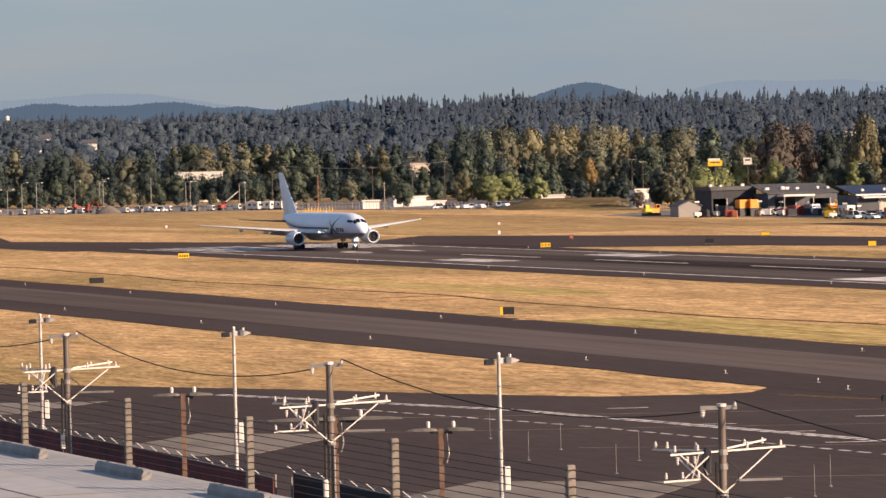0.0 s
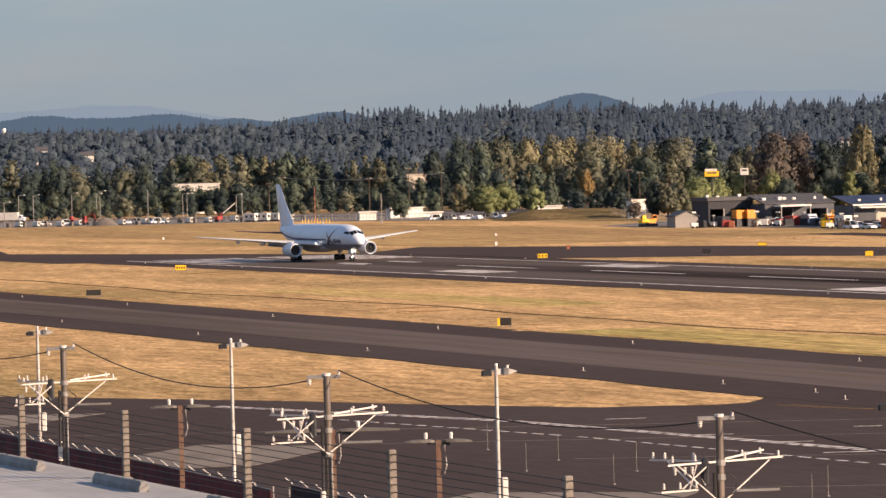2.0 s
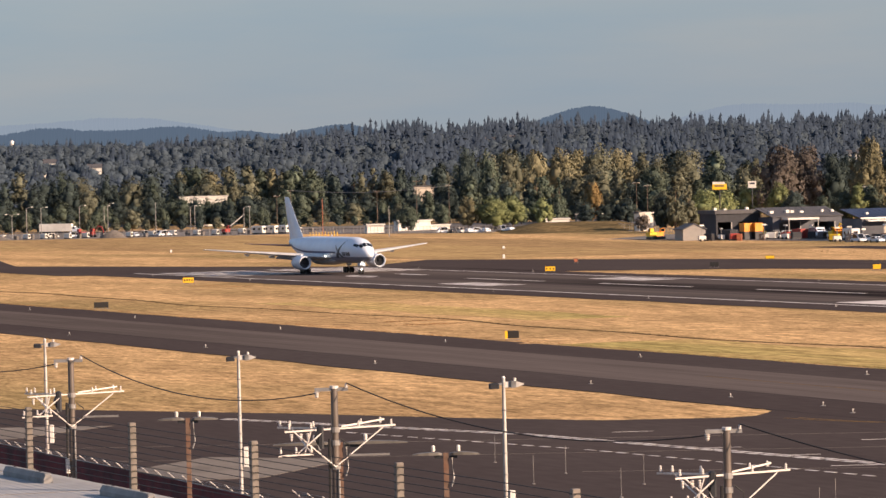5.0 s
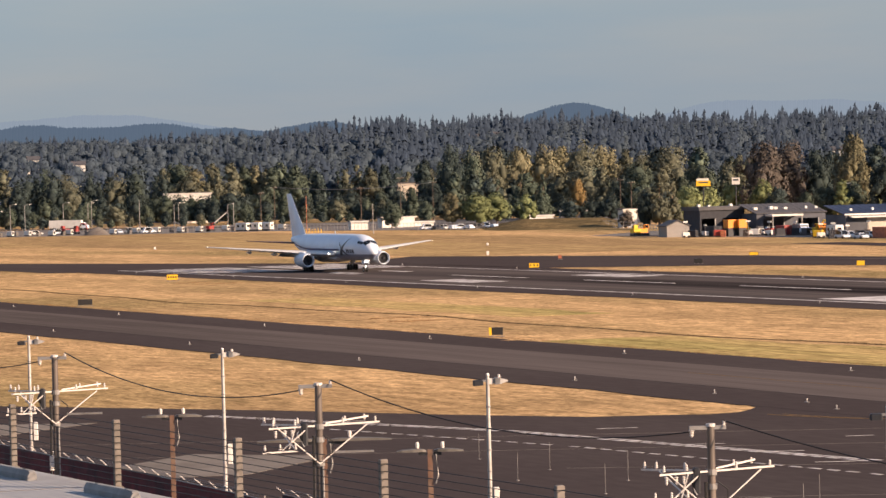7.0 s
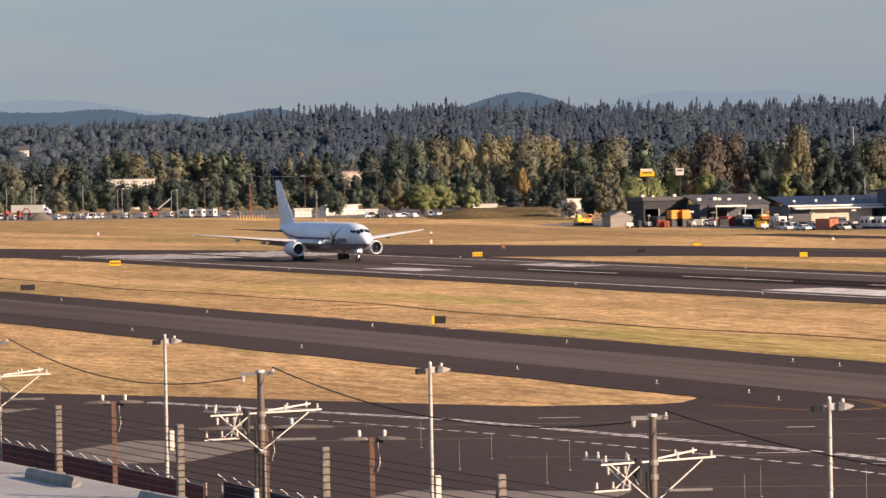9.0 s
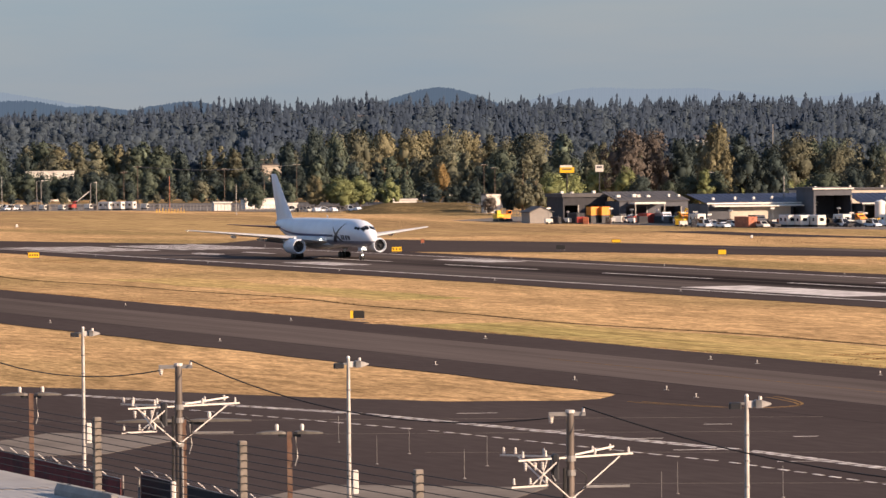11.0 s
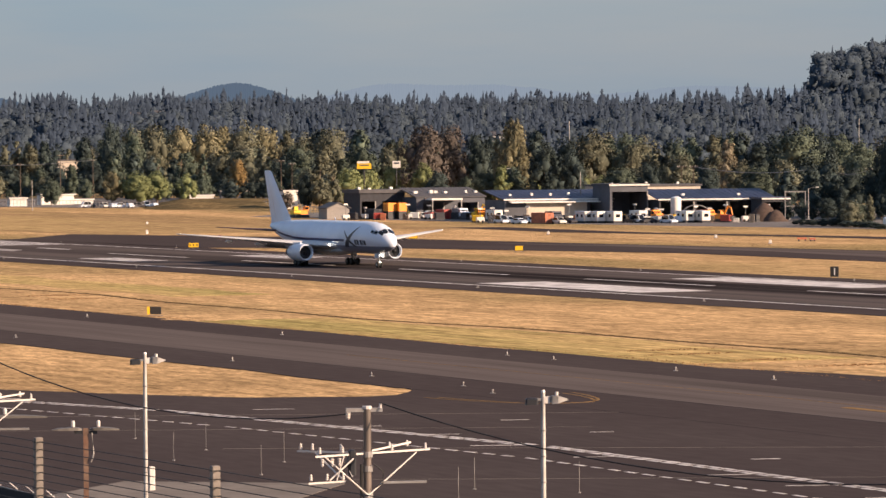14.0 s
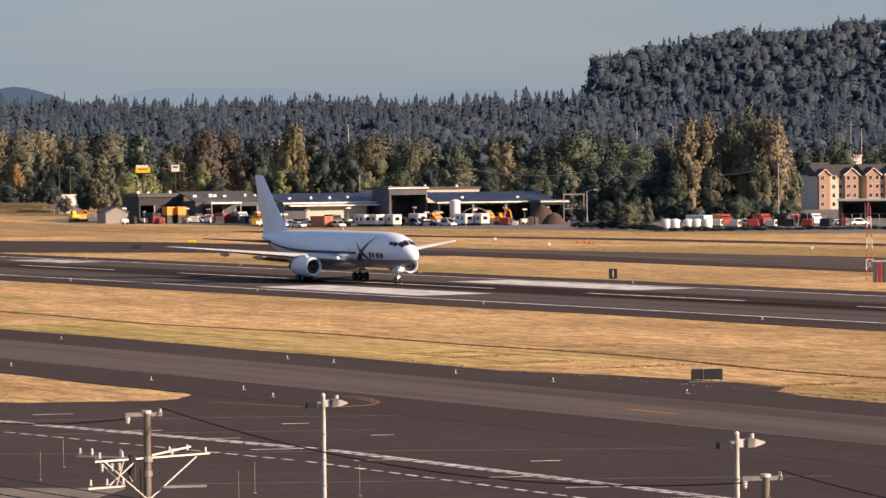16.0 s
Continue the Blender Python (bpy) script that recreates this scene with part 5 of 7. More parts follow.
def trailer(m, l, label):
    ob = thing("office_trailer", m, label, "trailer")
    part("body", G().tbox(-l / 2, -1.25, 0.6, l / 2, 1.25, 2.9, 0.12), M["white_plain"], ob)
    part("roof", G().tbox(-l / 2 - 0.05, -1.3, 2.9, l / 2 + 0.05, 1.3, 3.0, 0.04), M["white_body"], ob)
    for x in (-l / 4, l / 5):
        win = part("window", G().box(x - 0.45, -1.29, 1.5, x + 0.45, -1.255, 2.3), M["glass_dark"], ob)
    part("window", G().box(l / 2 + 0.005, -0.6, 1.5, l / 2 + 0.03, 0.6, 2.3), M["glass_dark"], ob)
    for x in (-0.5, 0.5):
        part("wheel", G().lathe([(0.1, -0.12), (0.38, -0.12), (0.38, 0.12), (0.1, 0.12)], 12, Matrix.Translation((x, -1.1, 0.38)) @ Matrix.Rotation(radians(90), 4, "X")), M["rubber"], ob)
    part("skirt", G().box(-l / 2 + 0.1, -1.15, 0, l / 2 - 0.1, 1.15, 0.59), M["wall_dark"], ob)
    return ob


def car(m, mat, label, tall=1.45, l=4.5):
    ob = thing("parked_car", m, label, "car", "parked vehicles")
    prof = [(-l / 2, 0.35), (-l / 2, 0.85), (-l / 2 + 0.5, 0.95), (-l / 2 + 1.1, tall), (l / 2 - 1.9, tall), (l / 2 - 1.0, 0.95), (l / 2, 0.8), (l / 2, 0.35)]
    part("body", G().loft([[Vector((x, y * (1.0 if z < 1.0 else 0.85), z)) for x, z in prof] for y in (-0.88, 0.88)]), mat, ob)
    part("window", G().loft([[Vector((x, y, z)) for x, z in ((-l / 2 + 0.85, 1.0), (-l / 2 + 1.2, tall - 0.08), (l / 2 - 2.0, tall - 0.08), (l / 2 - 1.35, 1.0))] for y in (-0.895, -0.80)]), M["glass_dark"], ob)
    part("windscreen", G().poly([(l / 2 - 1.83, -0.7, tall - 0.05), (l / 2 - 1.83, 0.7, tall - 0.05), (l / 2 - 0.98, 0.76, 0.99), (l / 2 - 0.98, -0.76, 0.99)]), M["glass_dark"], ob)
    for x in (-l / 2 + 0.85, l / 2 - 0.85):
        for y in (-0.82, 0.82):
            part("wheel", G().lathe([(0.1, -0.11), (0.33, -0.11), (0.33, 0.11), (0.1, 0.11)], 12, Matrix.Translation((x, y, 0.33)) @ Matrix.Rotation(radians(90), 4, "X")), M["rubber"], ob)
    return ob


def truck(m, cab_mat, box_mat, label, l=7.0, box_h=2.6, name="lorry"):
    """A lorry with cab, chassis, wheels and a load box; x ahead, origin under the front bumper."""
    ob = thing(name, m, label, "lorry")
    part("chassis", G().box(-l, -0.5, 0.6, -0.3, 0.5, 0.9), M["dark_metal"], ob)
    cab = part("cab", G().loft([[Vector((x, y, z)) for x, z in ((-2.2, 0.7), (-2.2, 2.9), (-1.4, 3.0), (-0.9, 2.2), (0.0, 1.9), (0.0, 0.7))] for y in (-1.15, 1.15)]), cab_mat, ob)
    part("windscreen", G().poly([(-1.38, -1.0, 2.93), (-1.38, 1.0, 2.93), (-0.93, 1.0, 2.28), (-0.93, -1.0, 2.28)]), M["glass_dark"], cab)
    part("window", G().box(-2.0, -1.18, 1.9, -1.1, -1.155, 2.6), M["glass_dark"], cab)
    if box_h:
        part("load_box", G().tbox(-l, -1.25, 1.05, -2.5, 1.25, 1.05 + box_h, 0.06), box_mat, ob)
    xs = [-0.9, -l + 0.9, -l + 2.1] + ([-3.2] if l > 9 else [])
    for x in xs:
        for y in (-1.05, 1.05):
            wh = part("wheel", G().lathe([(0.15, -0.15), (0.5, -0.15), (0.5, 0.15), (0.15, 0.15)], 14, Matrix.Translation((x, y, 0.5)) @ Matrix.Rotation(radians(90), 4, "X")), M["rubber"], ob)
            part("hub", G().lathe([(0.02, -0.17), (0.2, -0.16), (0.2, 0.16), (0.02, 0.17)], 10, Matrix.Translation((x, y, 0.5)) @ Matrix.Rotation(radians(90), 4, "X")), M["galv"], wh)
    return ob


def lorry_at(az):
    p = pol(az, 1600, 0.05)
    return Matrix.Translation(p) @ Matrix.Rotation(radians(-14), 4, "Z")


sheet("public_road", [(-1150, -100), (-880, -196), (-760, -270), (-600, -380), (-600, -392), (-770, -282), (-890, -208), (-1150, -114)], 0.05, M["asphalt_dark"], "dark asphalt road along the fence", "road")
lorry = truck(lorry_at(-4.9), M["white_body"], M["white_plain"], "white lorry with a pale trailer on the road", 15.5, 2.9)

AX = lambda az, d, turn=0.0: Matrix.Translation(pol(az, d)) @ Matrix.Rotation(radians(90 - 159.636 + turn), 4, "Z")
container(AX(7.52, 1025), 7.5, 2.5, 2.75, M["rust"], "rust orange shipping container in the yard")
container(AX(5.17, 1103), 6.0, 2.5, 2.8, M["wall_dark"], "dark grey shipping container in the yard")
for az in (5.40, 5.55):
    c = container(AX(az, 1104), 3.0, 2.4, 2.4, M["orange"], "bright orange storage box raised on a stand")
    c.matrix_basis = Matrix.Translation((0, 0, 2.0)) @ c.matrix_basis
    part("stand", G().box(-1.4, -1.1, -2.0, 1.4, 1.1, -0.01), M["dark_metal"], c)
container(AX(6.15, 1100), 5.0, 2.4, 2.6, M["red"], "dark red steel skip in the yard", "steel_skip")
container(AX(13.93, 990), 5.0, 2.4, 2.6, M["wall_dark"], "dark container by the fence")
for az, d, l in ((8.10, 1029, 5), (8.27, 1027, 5), (8.48, 1026, 6.5), (9.50, 1028, 5), (9.72, 1027, 5), (6.85, 1060, 5), (8.85, 1036, 5)):
    trailer(AX(az, d), l, "white site office trailer in the yard")
for az, d in ((-1.35, 1446), (-1.18, 1446), (-1.02, 1448)):
    trailer(AX(az, d, 40), 4.5, "white box trailer by the far fence")
r = random.Random(9)
CARS = [(a, 1024 + r.uniform(-4, 14)) for a in (8.72, 8.86, 9.0, 9.13, 9.27, 9.40, 7.05, 7.2, 7.33, 6.95, 7.75, 7.9)] + [(-3.05 + 0.13 * i, 1475) for i in range(4)] + [(-2.65, 1462), (-2.75, 1470)] + [(1.22 + 0.115 * i, 1362 + r.uniform(-5, 5)) for i in range(9)] + [(5.85, 1110), (5.98, 1112), (6.55, 1105), (14.65, 990), (14.8, 992), (14.95, 990), (13.35, 992), (13.5, 988), (12.98, 990), (-3.9, 1490), (-4.2, 1490)]
for az, d in CARS:
    mat, lab = r.choice((("white_body", "white parked car"), ("white_body", "white parked van beside other vehicles"), ("steel", "silver parked car"), ("wall_dark", "dark parked car"), ("white_plain", "pale parked van in the yard")))
    tall = r.choice((1.45, 1.7, 2.1))
    car(AX(az, d, r.choice((0, 0, 90, 180)) + r.uniform(-8, 8)), M[mat], lab + (", gravel yard" if len(lab.split()) < 4 else ""), tall, 4.5 + (tall - 1.4))
for az, d, cm, bm, lab in ((6.7, 1085, "orange", "wall_dark", "orange cab lorry in the yard"), (6.45, 1092, "white_body", "galv", "white tipper lorry in the yard"), (13.15, 985, "red", "orange", "red lorry with orange load box"), (13.7, 985, "red", "red", "red box lorry parked by the fence"), (14.4, 985, "white_body", "wall_dark", "white cab lorry parked by the fence"), (14.12, 990, "red", "wall_dark", "red cab lorry with dark box"), (7.75, 1030, "wall_grey", "wall_dark", "grey bus-like lorry in the yard"), (9.15, 1045, "orange", "wall_grey", "orange lorry beside the open shed"), (9.9, 1040, "orange", "rust", "orange tipper lorry beside the soil heap")):
    truck(AX(az, d, r.uniform(-12, 12)), M[cm], M[bm], lab, r.uniform(6, 8), 1.9)


def digger(m, mat, label, arm=True):
    ob = thing("excavator", m, label, "excavator")
    for y in (-0.9, 0.9):
        part("track", G().tbox(-1.5, y - 0.3, 0, 1.5, y + 0.3, 0.8, 0.2), M["dark_metal"], ob)
    part("body", G().tbox(-1.6, -1.1, 0.85, 1.0, 1.1, 2.0, 0.15), mat, ob)
    cab = part("cab", G().tbox(0.0, -1.1, 2.0, 1.3, 0.1, 3.1, 0.1), mat, ob)
    part("window", G().box(0.15, -1.13, 2.2, 1.15, -1.105, 2.95), M["glass_dark"], cab)
    if arm:
        boom = part("boom", G().path([(1.0, 0.3, 1.9), (2.6, 0.3, 4.0), (4.2, 0.3, 3.6)], 0.22), mat, ob)
        part("stick", G().path([(4.2, 0.3, 3.6), (5.0, 0.3, 1.6)], 0.16), mat, boom)
        part("bucket", G().tbox(4.6, -0.2, 0.9, 5.4, 0.8, 1.6, 0.1), M["dark_metal"], boom)
    return ob


digger(AX(4.10, 1141), M["yellow"], "yellow loader parked by the shed", False)
digger(AX(4.20, 1143, 90), M["orange"], "orange loader beside the shed", False)
digger(AX(6.62, 1088), M["yellow"], "yellow digger in the yard")
digger(AX(5.62, 1118), M["yellow"], "yellow machine below orange boxes", False)
digger(AX(-3.66, 1486, 40), M["red"], "red digger by the far fence")
digger(AX(-3.80, 1490, -60), M["red"], "red loader by the far fence", False)
lift = digger(AX(-1.80, 1466, 120), M["red"], "red boom lift by the far fence", False)
part("boom", G().tube((0.5, 0, 2.0), (9.0, 0, 6.5), 0.22), M["galv"], lift, "raised pale boom")
digger(AX(10.0, 1034), M["orange"], "orange digger beside the soil heap")


def heap(m, rad, h, mat, label):
    g = G()
    rings = []
    for k in range(6):
        f = k / 5
        rings.append([Vector((math.cos(a) * rad * (1 - f * 0.97) * (1 + 0.2 * noise.noise((math.cos(a), math.sin(a), f * 2))), math.sin(a) * rad * 0.7 * (1 - f * 0.97), h * (1 - (1 - f) ** 1.4) - (0.05 if k == 0 else 0))) for a in [6.283 * i / 18 for i in range(18)]])
    return tagged(part("mound", g.loft(rings), mat, m=m, smooth=True), label, "heap")


heap(face_cam(pol(10.59, 1038)), 4.6, 4.8, M["soil"], "heap of brown soil beside the shed, darkened as if shaded")
heap(face_cam(pol(10.75, 1036)), 3.4, 3.0, M["soil"], "lower heap of brown soil, darkened as if shaded")
heap(face_cam(pol(-3.36, 1446)), 5, 2.9, M["gravel"], "grey gravel heap by the far fence")
heap(face_cam(pol(-5.0, 1460)), 7, 1.9, M["gravel"], "long grey gravel heap")


def tank(m, rad, h, label):
    ob = thing("storage_tank", m, label, "tank")
    part("shell", G().lathe([(rad * 0.98, 0), (rad, 0.1), (rad, h - 0.15), (rad * 0.9, h)], 20), M["white_plain"], ob, smooth=True)
    part("lid", G().lathe([(rad * 0.86, h - 0.02), (rad * 0.5, h + 0.2), (rad * 0.1, h + 0.28)], 16), M["white_body"], ob, smooth=True)
    part("hatch", G().tube((rad * 0.3, 0, h + 0.05), (rad * 0.3, 0, h + 0.4), 0.25), M["galv"], ob)
    return ob


tank(face_cam(pol(9.37, 1052)), 1.35, 6.0, "tall white cylindrical storage tank")
for az in (12.30, 12.42, 12.6, 12.72, 12.86):
    tank(face_cam(pol(az, 952)), 1.25, 2.3, "squat white storage tank behind the bank")
trailer(AX(12.75, 975), 8, "long white trailer behind the tanks")
arch = thing("arched_frame", face_cam(pol(9.65, 1046)), "pale arched hoop frame in the yard", "frame")
part("hoop", G().path([(4.3 * math.cos(math.pi * i / 14), 0, 0.2 + 3.9 * math.sin(math.pi * i / 14)) for i in range(15)], 0.14), M["galv"], arch)
part("hoop", G().path([(4.3 * math.cos(math.pi * i / 14), 3, 0.2 + 3.9 * math.sin(math.pi * i / 14)) for i in range(15)], 0.14), M["galv"], arch)
part("foot_beam", G().box(-4.5, -0.2, 0, 4.5, 0.2, 0.2), M["galv"], arch)

# hedges of scrub, and a grass bank coloured dark for tree shadow
r2 = random.Random(31)
for az, d, w, h in [(11.1 + 0.16 * i, 985 - 6 * i, 5.5, 1.6) for i in range(7)] + [(12.2 + 0.2 * i, 935, 5, 0.9) for i in range(8)] + [(13.8 + 0.17 * i, 940, 4, 0.7) for i in range(12)]:
    tree(pol(az, d), h * r2.uniform(0.9, 1.5), w, "round", "dark", "low dark scrub on the bank", "bush", "scrub on the bank", "bush")
terrain("grass_bank", 1.9, 4.15, 1300, 1420, 30, 8, lambda az, d: -0.1 + 2.6 * smooth(1.9, 2.6, az) * (1 - smooth(3.6, 4.1, az)) * smooth(1302, 1350, d) * (1 - 0.2 * smooth(1390, 1420, d)), M["bank_shadow_grass"], "low grass bank before the fence, coloured as if shadowed", "bank")


# poles, masts, lamps, wires far off
def far_pole(m, h, mat, label, arms=0, lamp=0.0, name="utility_pole", r=0.17):
    ob = thing(name, m, label, "pole")
    part("pole", G().tube((0, 0, -0.2), (0, 0, h), r, r * 0.65, 7), mat, ob)
    for k in range(arms):
        arm = part("crossarm", G().box(-1.3, -0.07, h - 0.6 - k * 1.1, 1.3, 0.07, h - 0.42 - k * 1.1), M["old_wood"], ob)
        for x in (-1.15, -0.5, 0.5, 1.15):
            part("insulator", G().tube((x, 0, h - 0.42 - k * 1.1), (x, 0, h - 0.15 - k * 1.1), 0.07, n=6), M["porcelain"], arm)
    if lamp:
        for sx in ((1,) if lamp < 2 else (-1, 1)):
            arm = part("lamp_arm", G().path([(0, 0, h - 0.4), (sx * 0.8, 0, h + 0.2), (sx * 2.0, 0, h + 0.3)], 0.07), M["galv"], ob)
            part("lamp_head", G().tbox(min(sx * 1.8, sx * 2.6), -0.16, h + 0.2, max(sx * 1.8, sx * 2.6), 0.16, h + 0.42, 0.05), M["white_plain"], arm)
    return ob


for az, d, h, lamp in ((-3.82, 1640, 10.4, 1), (-3.48, 1640, 10, 1), (-3.43, 1645, 11, 1), (-2.77, 1603, 11.4, 0), (-2.23, 1620, 9.3, 1), (-2.29, 1620, 9.3, 1), (-1.55, 1600, 8.5, 1), (-1.47, 1600, 9.3, 0), (-4.35, 1560, 10.5, 1), (-4.55, 1580, 10.5, 1), (-4.75, 1500, 8.5, 2), (-5.1, 1600, 10.5, 1), (-5.5, 1600, 10.5, 1), (0.46, 1312, 9.6, 0), (11.2, 1042, 8.2, 1), (13.85, 1010, 15.0, 1), (8.05, 1075, 12.5, 0)):
    far_pole(face_cam(pol(az, d)), h, M["galv"], "grey steel lamp post by the far road" if lamp else "pale grey steel post by the far fence", 0, lamp, "street_lamp" if lamp else "steel_post")
for az, d, h in ((-1.09, 1606, 13), (-0.9, 1620, 15), (0.85, 1580, 17.5), (1.3, 1590, 15.5), (0.3, 1590, 14), (4.05, 1480, 14), (9.45, 1200, 13.5), (9.62, 1200, 13.5), (11.45, 1120, 13.5), (12.05, 1110, 13.0), (3.9, 1500, 15)):
    far_pole(face_cam(pol(az, d)), h, M["old_wood"], "weathered wooden utility pole with crossarm", 1)
for az, d, h in ((11.9, 1900, 31), (14.85, 1900, 30), (12.4, 1900, 29), (15.0, 1700, 26), (7.9, 1900, 31)):
    far_pole(face_cam(pol(az, d)), h, M["galv"], "tall slender grey steel mast among trees", 0, 0, "steel_mast", 0.3)
for p, q, n in ((pol(-0.9, 1620, 14.6), pol(1.3, 1590, 15.1), 14), (pol(9.62, 1200, 13), pol(11.45, 1120, 13), 14), (pol(11.45, 1120, 13), pol(12.05, 1110, 12.5), 10), (pol(12.05, 1110, 12.5), pol(13.85, 1010, 14), 12)):
    g = G().path([p.lerp(q, i / n) - Vector((0, 0, 1.6 * math.sin(math.pi * i / n))) for i in range(n + 1)], 0.09, 5)
    tagged(part("overhead_wire", g, M["galv"]), "thin pale overhead wire between poles", "wire")
red = thing("warning_mast", face_cam(pol(-0.46, 1391)), "slender red and white warning mast", "mast")
for k in range(6):
    part("section", G().tube((0, 0, k * 2.0), (0, 0, k * 2 + 2.0), 0.11, 0.10, 7), M["rust"], red)
for i in range(10):
    b = thing("bollard", face_cam(pol(-0.64 + 0.042 * i, 1364)), "yellow steel bollard on the grass", "bollard", "yellow bollards")
    part("post", G().tube((0, 0, -0.1), (0, 0, 1.2 + 0.2 * (i % 3)), 0.1, n=8), M["yellow"], b)
    part("cap", G().ball((0, 0, 1.2 + 0.2 * (i % 3)), 0.1), M["yellow"], b)
# billboards above the sheds
for az, d, z0, w, h, mat, lab in ((5.05, 1330, 12.4, 4.6, 1.7, "yellow", "yellow and white roadside billboard"), (5.50, 1340, 12.6, 2.6, 2.2, "white_plain", "small white roadside billboard"), (7.05, 1340, 10.2, 2.3, 2.1, "white_plain", "small pale roadside billboard"), (8.05, 1500, 17.5, 1.2, 2.4, "white_plain", "tall narrow white sign")):
    b = thing("billboard", face_cam(pol(az, d)), lab, "billboard")
    part("post", G().tube((0, 0.2, -0.1), (0, 0.2, z0 + h / 2), 0.2, n=8), M["dark_metal"], b)
    part("panel", G().tbox(-w / 2, -0.1, z0, w / 2, 0.1, z0 + h, 0.04), M[mat], b)
    part("frame", G().box(-w / 2, -0.16, z0 - 0.2, w / 2, 0.16, z0 - 0.02), M["dark_metal"], b)
    part("bar", G().box(-w / 3, -0.14, z0 + h * 0.55, w / 3, -0.105, z0 + h * 0.8), M["wall_grey"], b, "plain dark bar of writing")
    if mat == "yellow":
        part("header", G().tbox(-w / 2 + 0.1, -0.1, z0 + h + 0.03, w / 2 - 0.6, 0.1, z0 + h + 0.75, 0.04), M["white_plain"], b, "white strip over the yellow panel")
# far light mast with lit lamp, water tower on the rise
wt = thing("water_tower", face_cam(pol(-4.72, 2700, rise_z(-4.72, 2700))), "white water tower on the wooded rise", "tower")
part("tank", G().ball((0, 0, 12.5), 2.0, 2.0, 2.4, 16, 8), M["white_plain"], wt, smooth=True)
part("stem", G().tube((0, 0, -1), (0, 0, 11), 0.8, 0.6, 10), M["white_plain"], wt)


# chain-link fences along the far side
def fence(p, q, n, h, label):
    ob = thing("perimeter_fence", Matrix.Identity(4), label, "fence", kind="structure")
    for i in range(n + 1):
        a = p.lerp(q, i / n)
        part("post", G().tube(a, a + Vector((0, 0, h)), 0.07, n=5), M["galv"], ob)
    for z in (h, h * 0.5, 0.15):
        part("rail", G().tube(p + Vector((0, 0, z)), q + Vector((0, 0, z)), 0.04, n=4), M["galv"], ob)
    return ob


fence(pol(-6, 1500), pol(-1.0, 1440), 60, 2.4, "grey chain-link fence along the airfield")
fence(pol(-1.0, 1440), pol(1.9, 1335), 60, 2.4, "grey chain-link fence before the car park")
fence(pol(3.2, 1440), pol(4.6, 1160), 40, 2.2, "grey chain-link fence towards the shed")
fence(pol(14.0, 985), pol(16.5, 960), 20, 3.0, "white metal fence beside the lorries")


# yard clutter: crates, pallet stacks, drums, generators
def pallet_stack(m, n, mat, label):
    ob = thing("pallet_stack", m, label, "pallets")
    for k in range(n):
        part("pallet", G().tbox(-0.7, -0.6, k * 0.36, 0.7, 0.6, k * 0.36 + 0.30, 0.03), mat, ob)
    return ob


def generator(m, mat, label):
    ob = thing("generator", m, label, "generator")
    part("body", G().tbox(-1.3, -0.7, 0.4, 1.3, 0.7, 1.9, 0.12), mat, ob)
    part("base_frame", G().box(-1.4, -0.65, 0.05, 1.4, 0.65, 0.38), M["dark_metal"], ob)
    part("exhaust", G().tube((0.8, 0, 1.85), (0.8, 0, 2.5), 0.08, n=7), M["dark_metal"], ob)
    part("grille", G().box(1.305, -0.5, 0.7, 1.33, 0.5, 1.6), M["black"], ob)
    return ob


def light_tower(m, h):
    ob = thing("light_tower", m, "white mobile light tower with raised mast", "light tower")
    part("body", G().tbox(-1.0, -0.6, 0.35, 1.0, 0.6, 1.5, 0.1), M["white_plain"], ob)
    part("mast", G().tube((0, 0, 1.4), (0, 0, h), 0.08, 0.05, 7), M["galv"], ob)
    part("lamp_bar", G().tbox(-0.6, -0.12, h - 0.1, 0.6, 0.12, h + 0.3, 0.04), M["white_plain"], ob)
    for x in (-0.6, 0.6):
        part("wheel", G().lathe([(0.1, -0.1), (0.36, -0.1), (0.36, 0.1), (0.1, 0.1)], 10, Matrix.Translation((x, -0.55, 0.36)) @ Matrix.Rotation(radians(90), 4, "X")), M["rubber"], ob)
    return ob


rc = random.Random(55)
for i in range(84):
    az = 4.75 + 6.0 * i / 83 + rc.uniform(-0.05, 0.05)
    d = (1098 if az < 6.6 else 1040 if az < 8 else 1034) + rc.uniform(-10, 14)
    k = rc.random()
    if k < 0.4:
        pallet_stack(AX(az, d, rc.uniform(0, 90)), rc.randint(2, 6), M[rc.choice(("old_wood", "white_plain", "gravel", "rust", "soil", "wall_dark"))], "stack of weathered pallets in the yard")
    elif k < 0.75:
        generator(AX(az, d, rc.uniform(0, 90)), M[rc.choice(("white_plain", "yellow", "wall_dark", "red", "wall_grey", "orange", "wall_dark", "rust"))], "small box-shaped generator in the yard")
    else:
        light_tower(AX(az, d, rc.uniform(0, 90)), rc.uniform(2.6, 4.4))
for i in range(30):
    az = -4.9 + 4.3 * i / 29 + rc.uniform(-0.06, 0.06)
    (pallet_stack if i % 2 else lambda m, n, mt, lb: generator(m, M["white_plain"], "white box-shaped generator by the far fence"))(AX(az, 1465 + rc.uniform(-10, 20), 30), 4, M["gravel"], "stack of grey pallets by the far fence")
for i in range(8):
    generator(AX(13.0 + 0.25 * i, 975 + rc.uniform(-8, 8), rc.uniform(0, 60)), M[rc.choice(("red", "wall_dark", "white_plain", "red"))], "box-shaped machine parked by the fence")


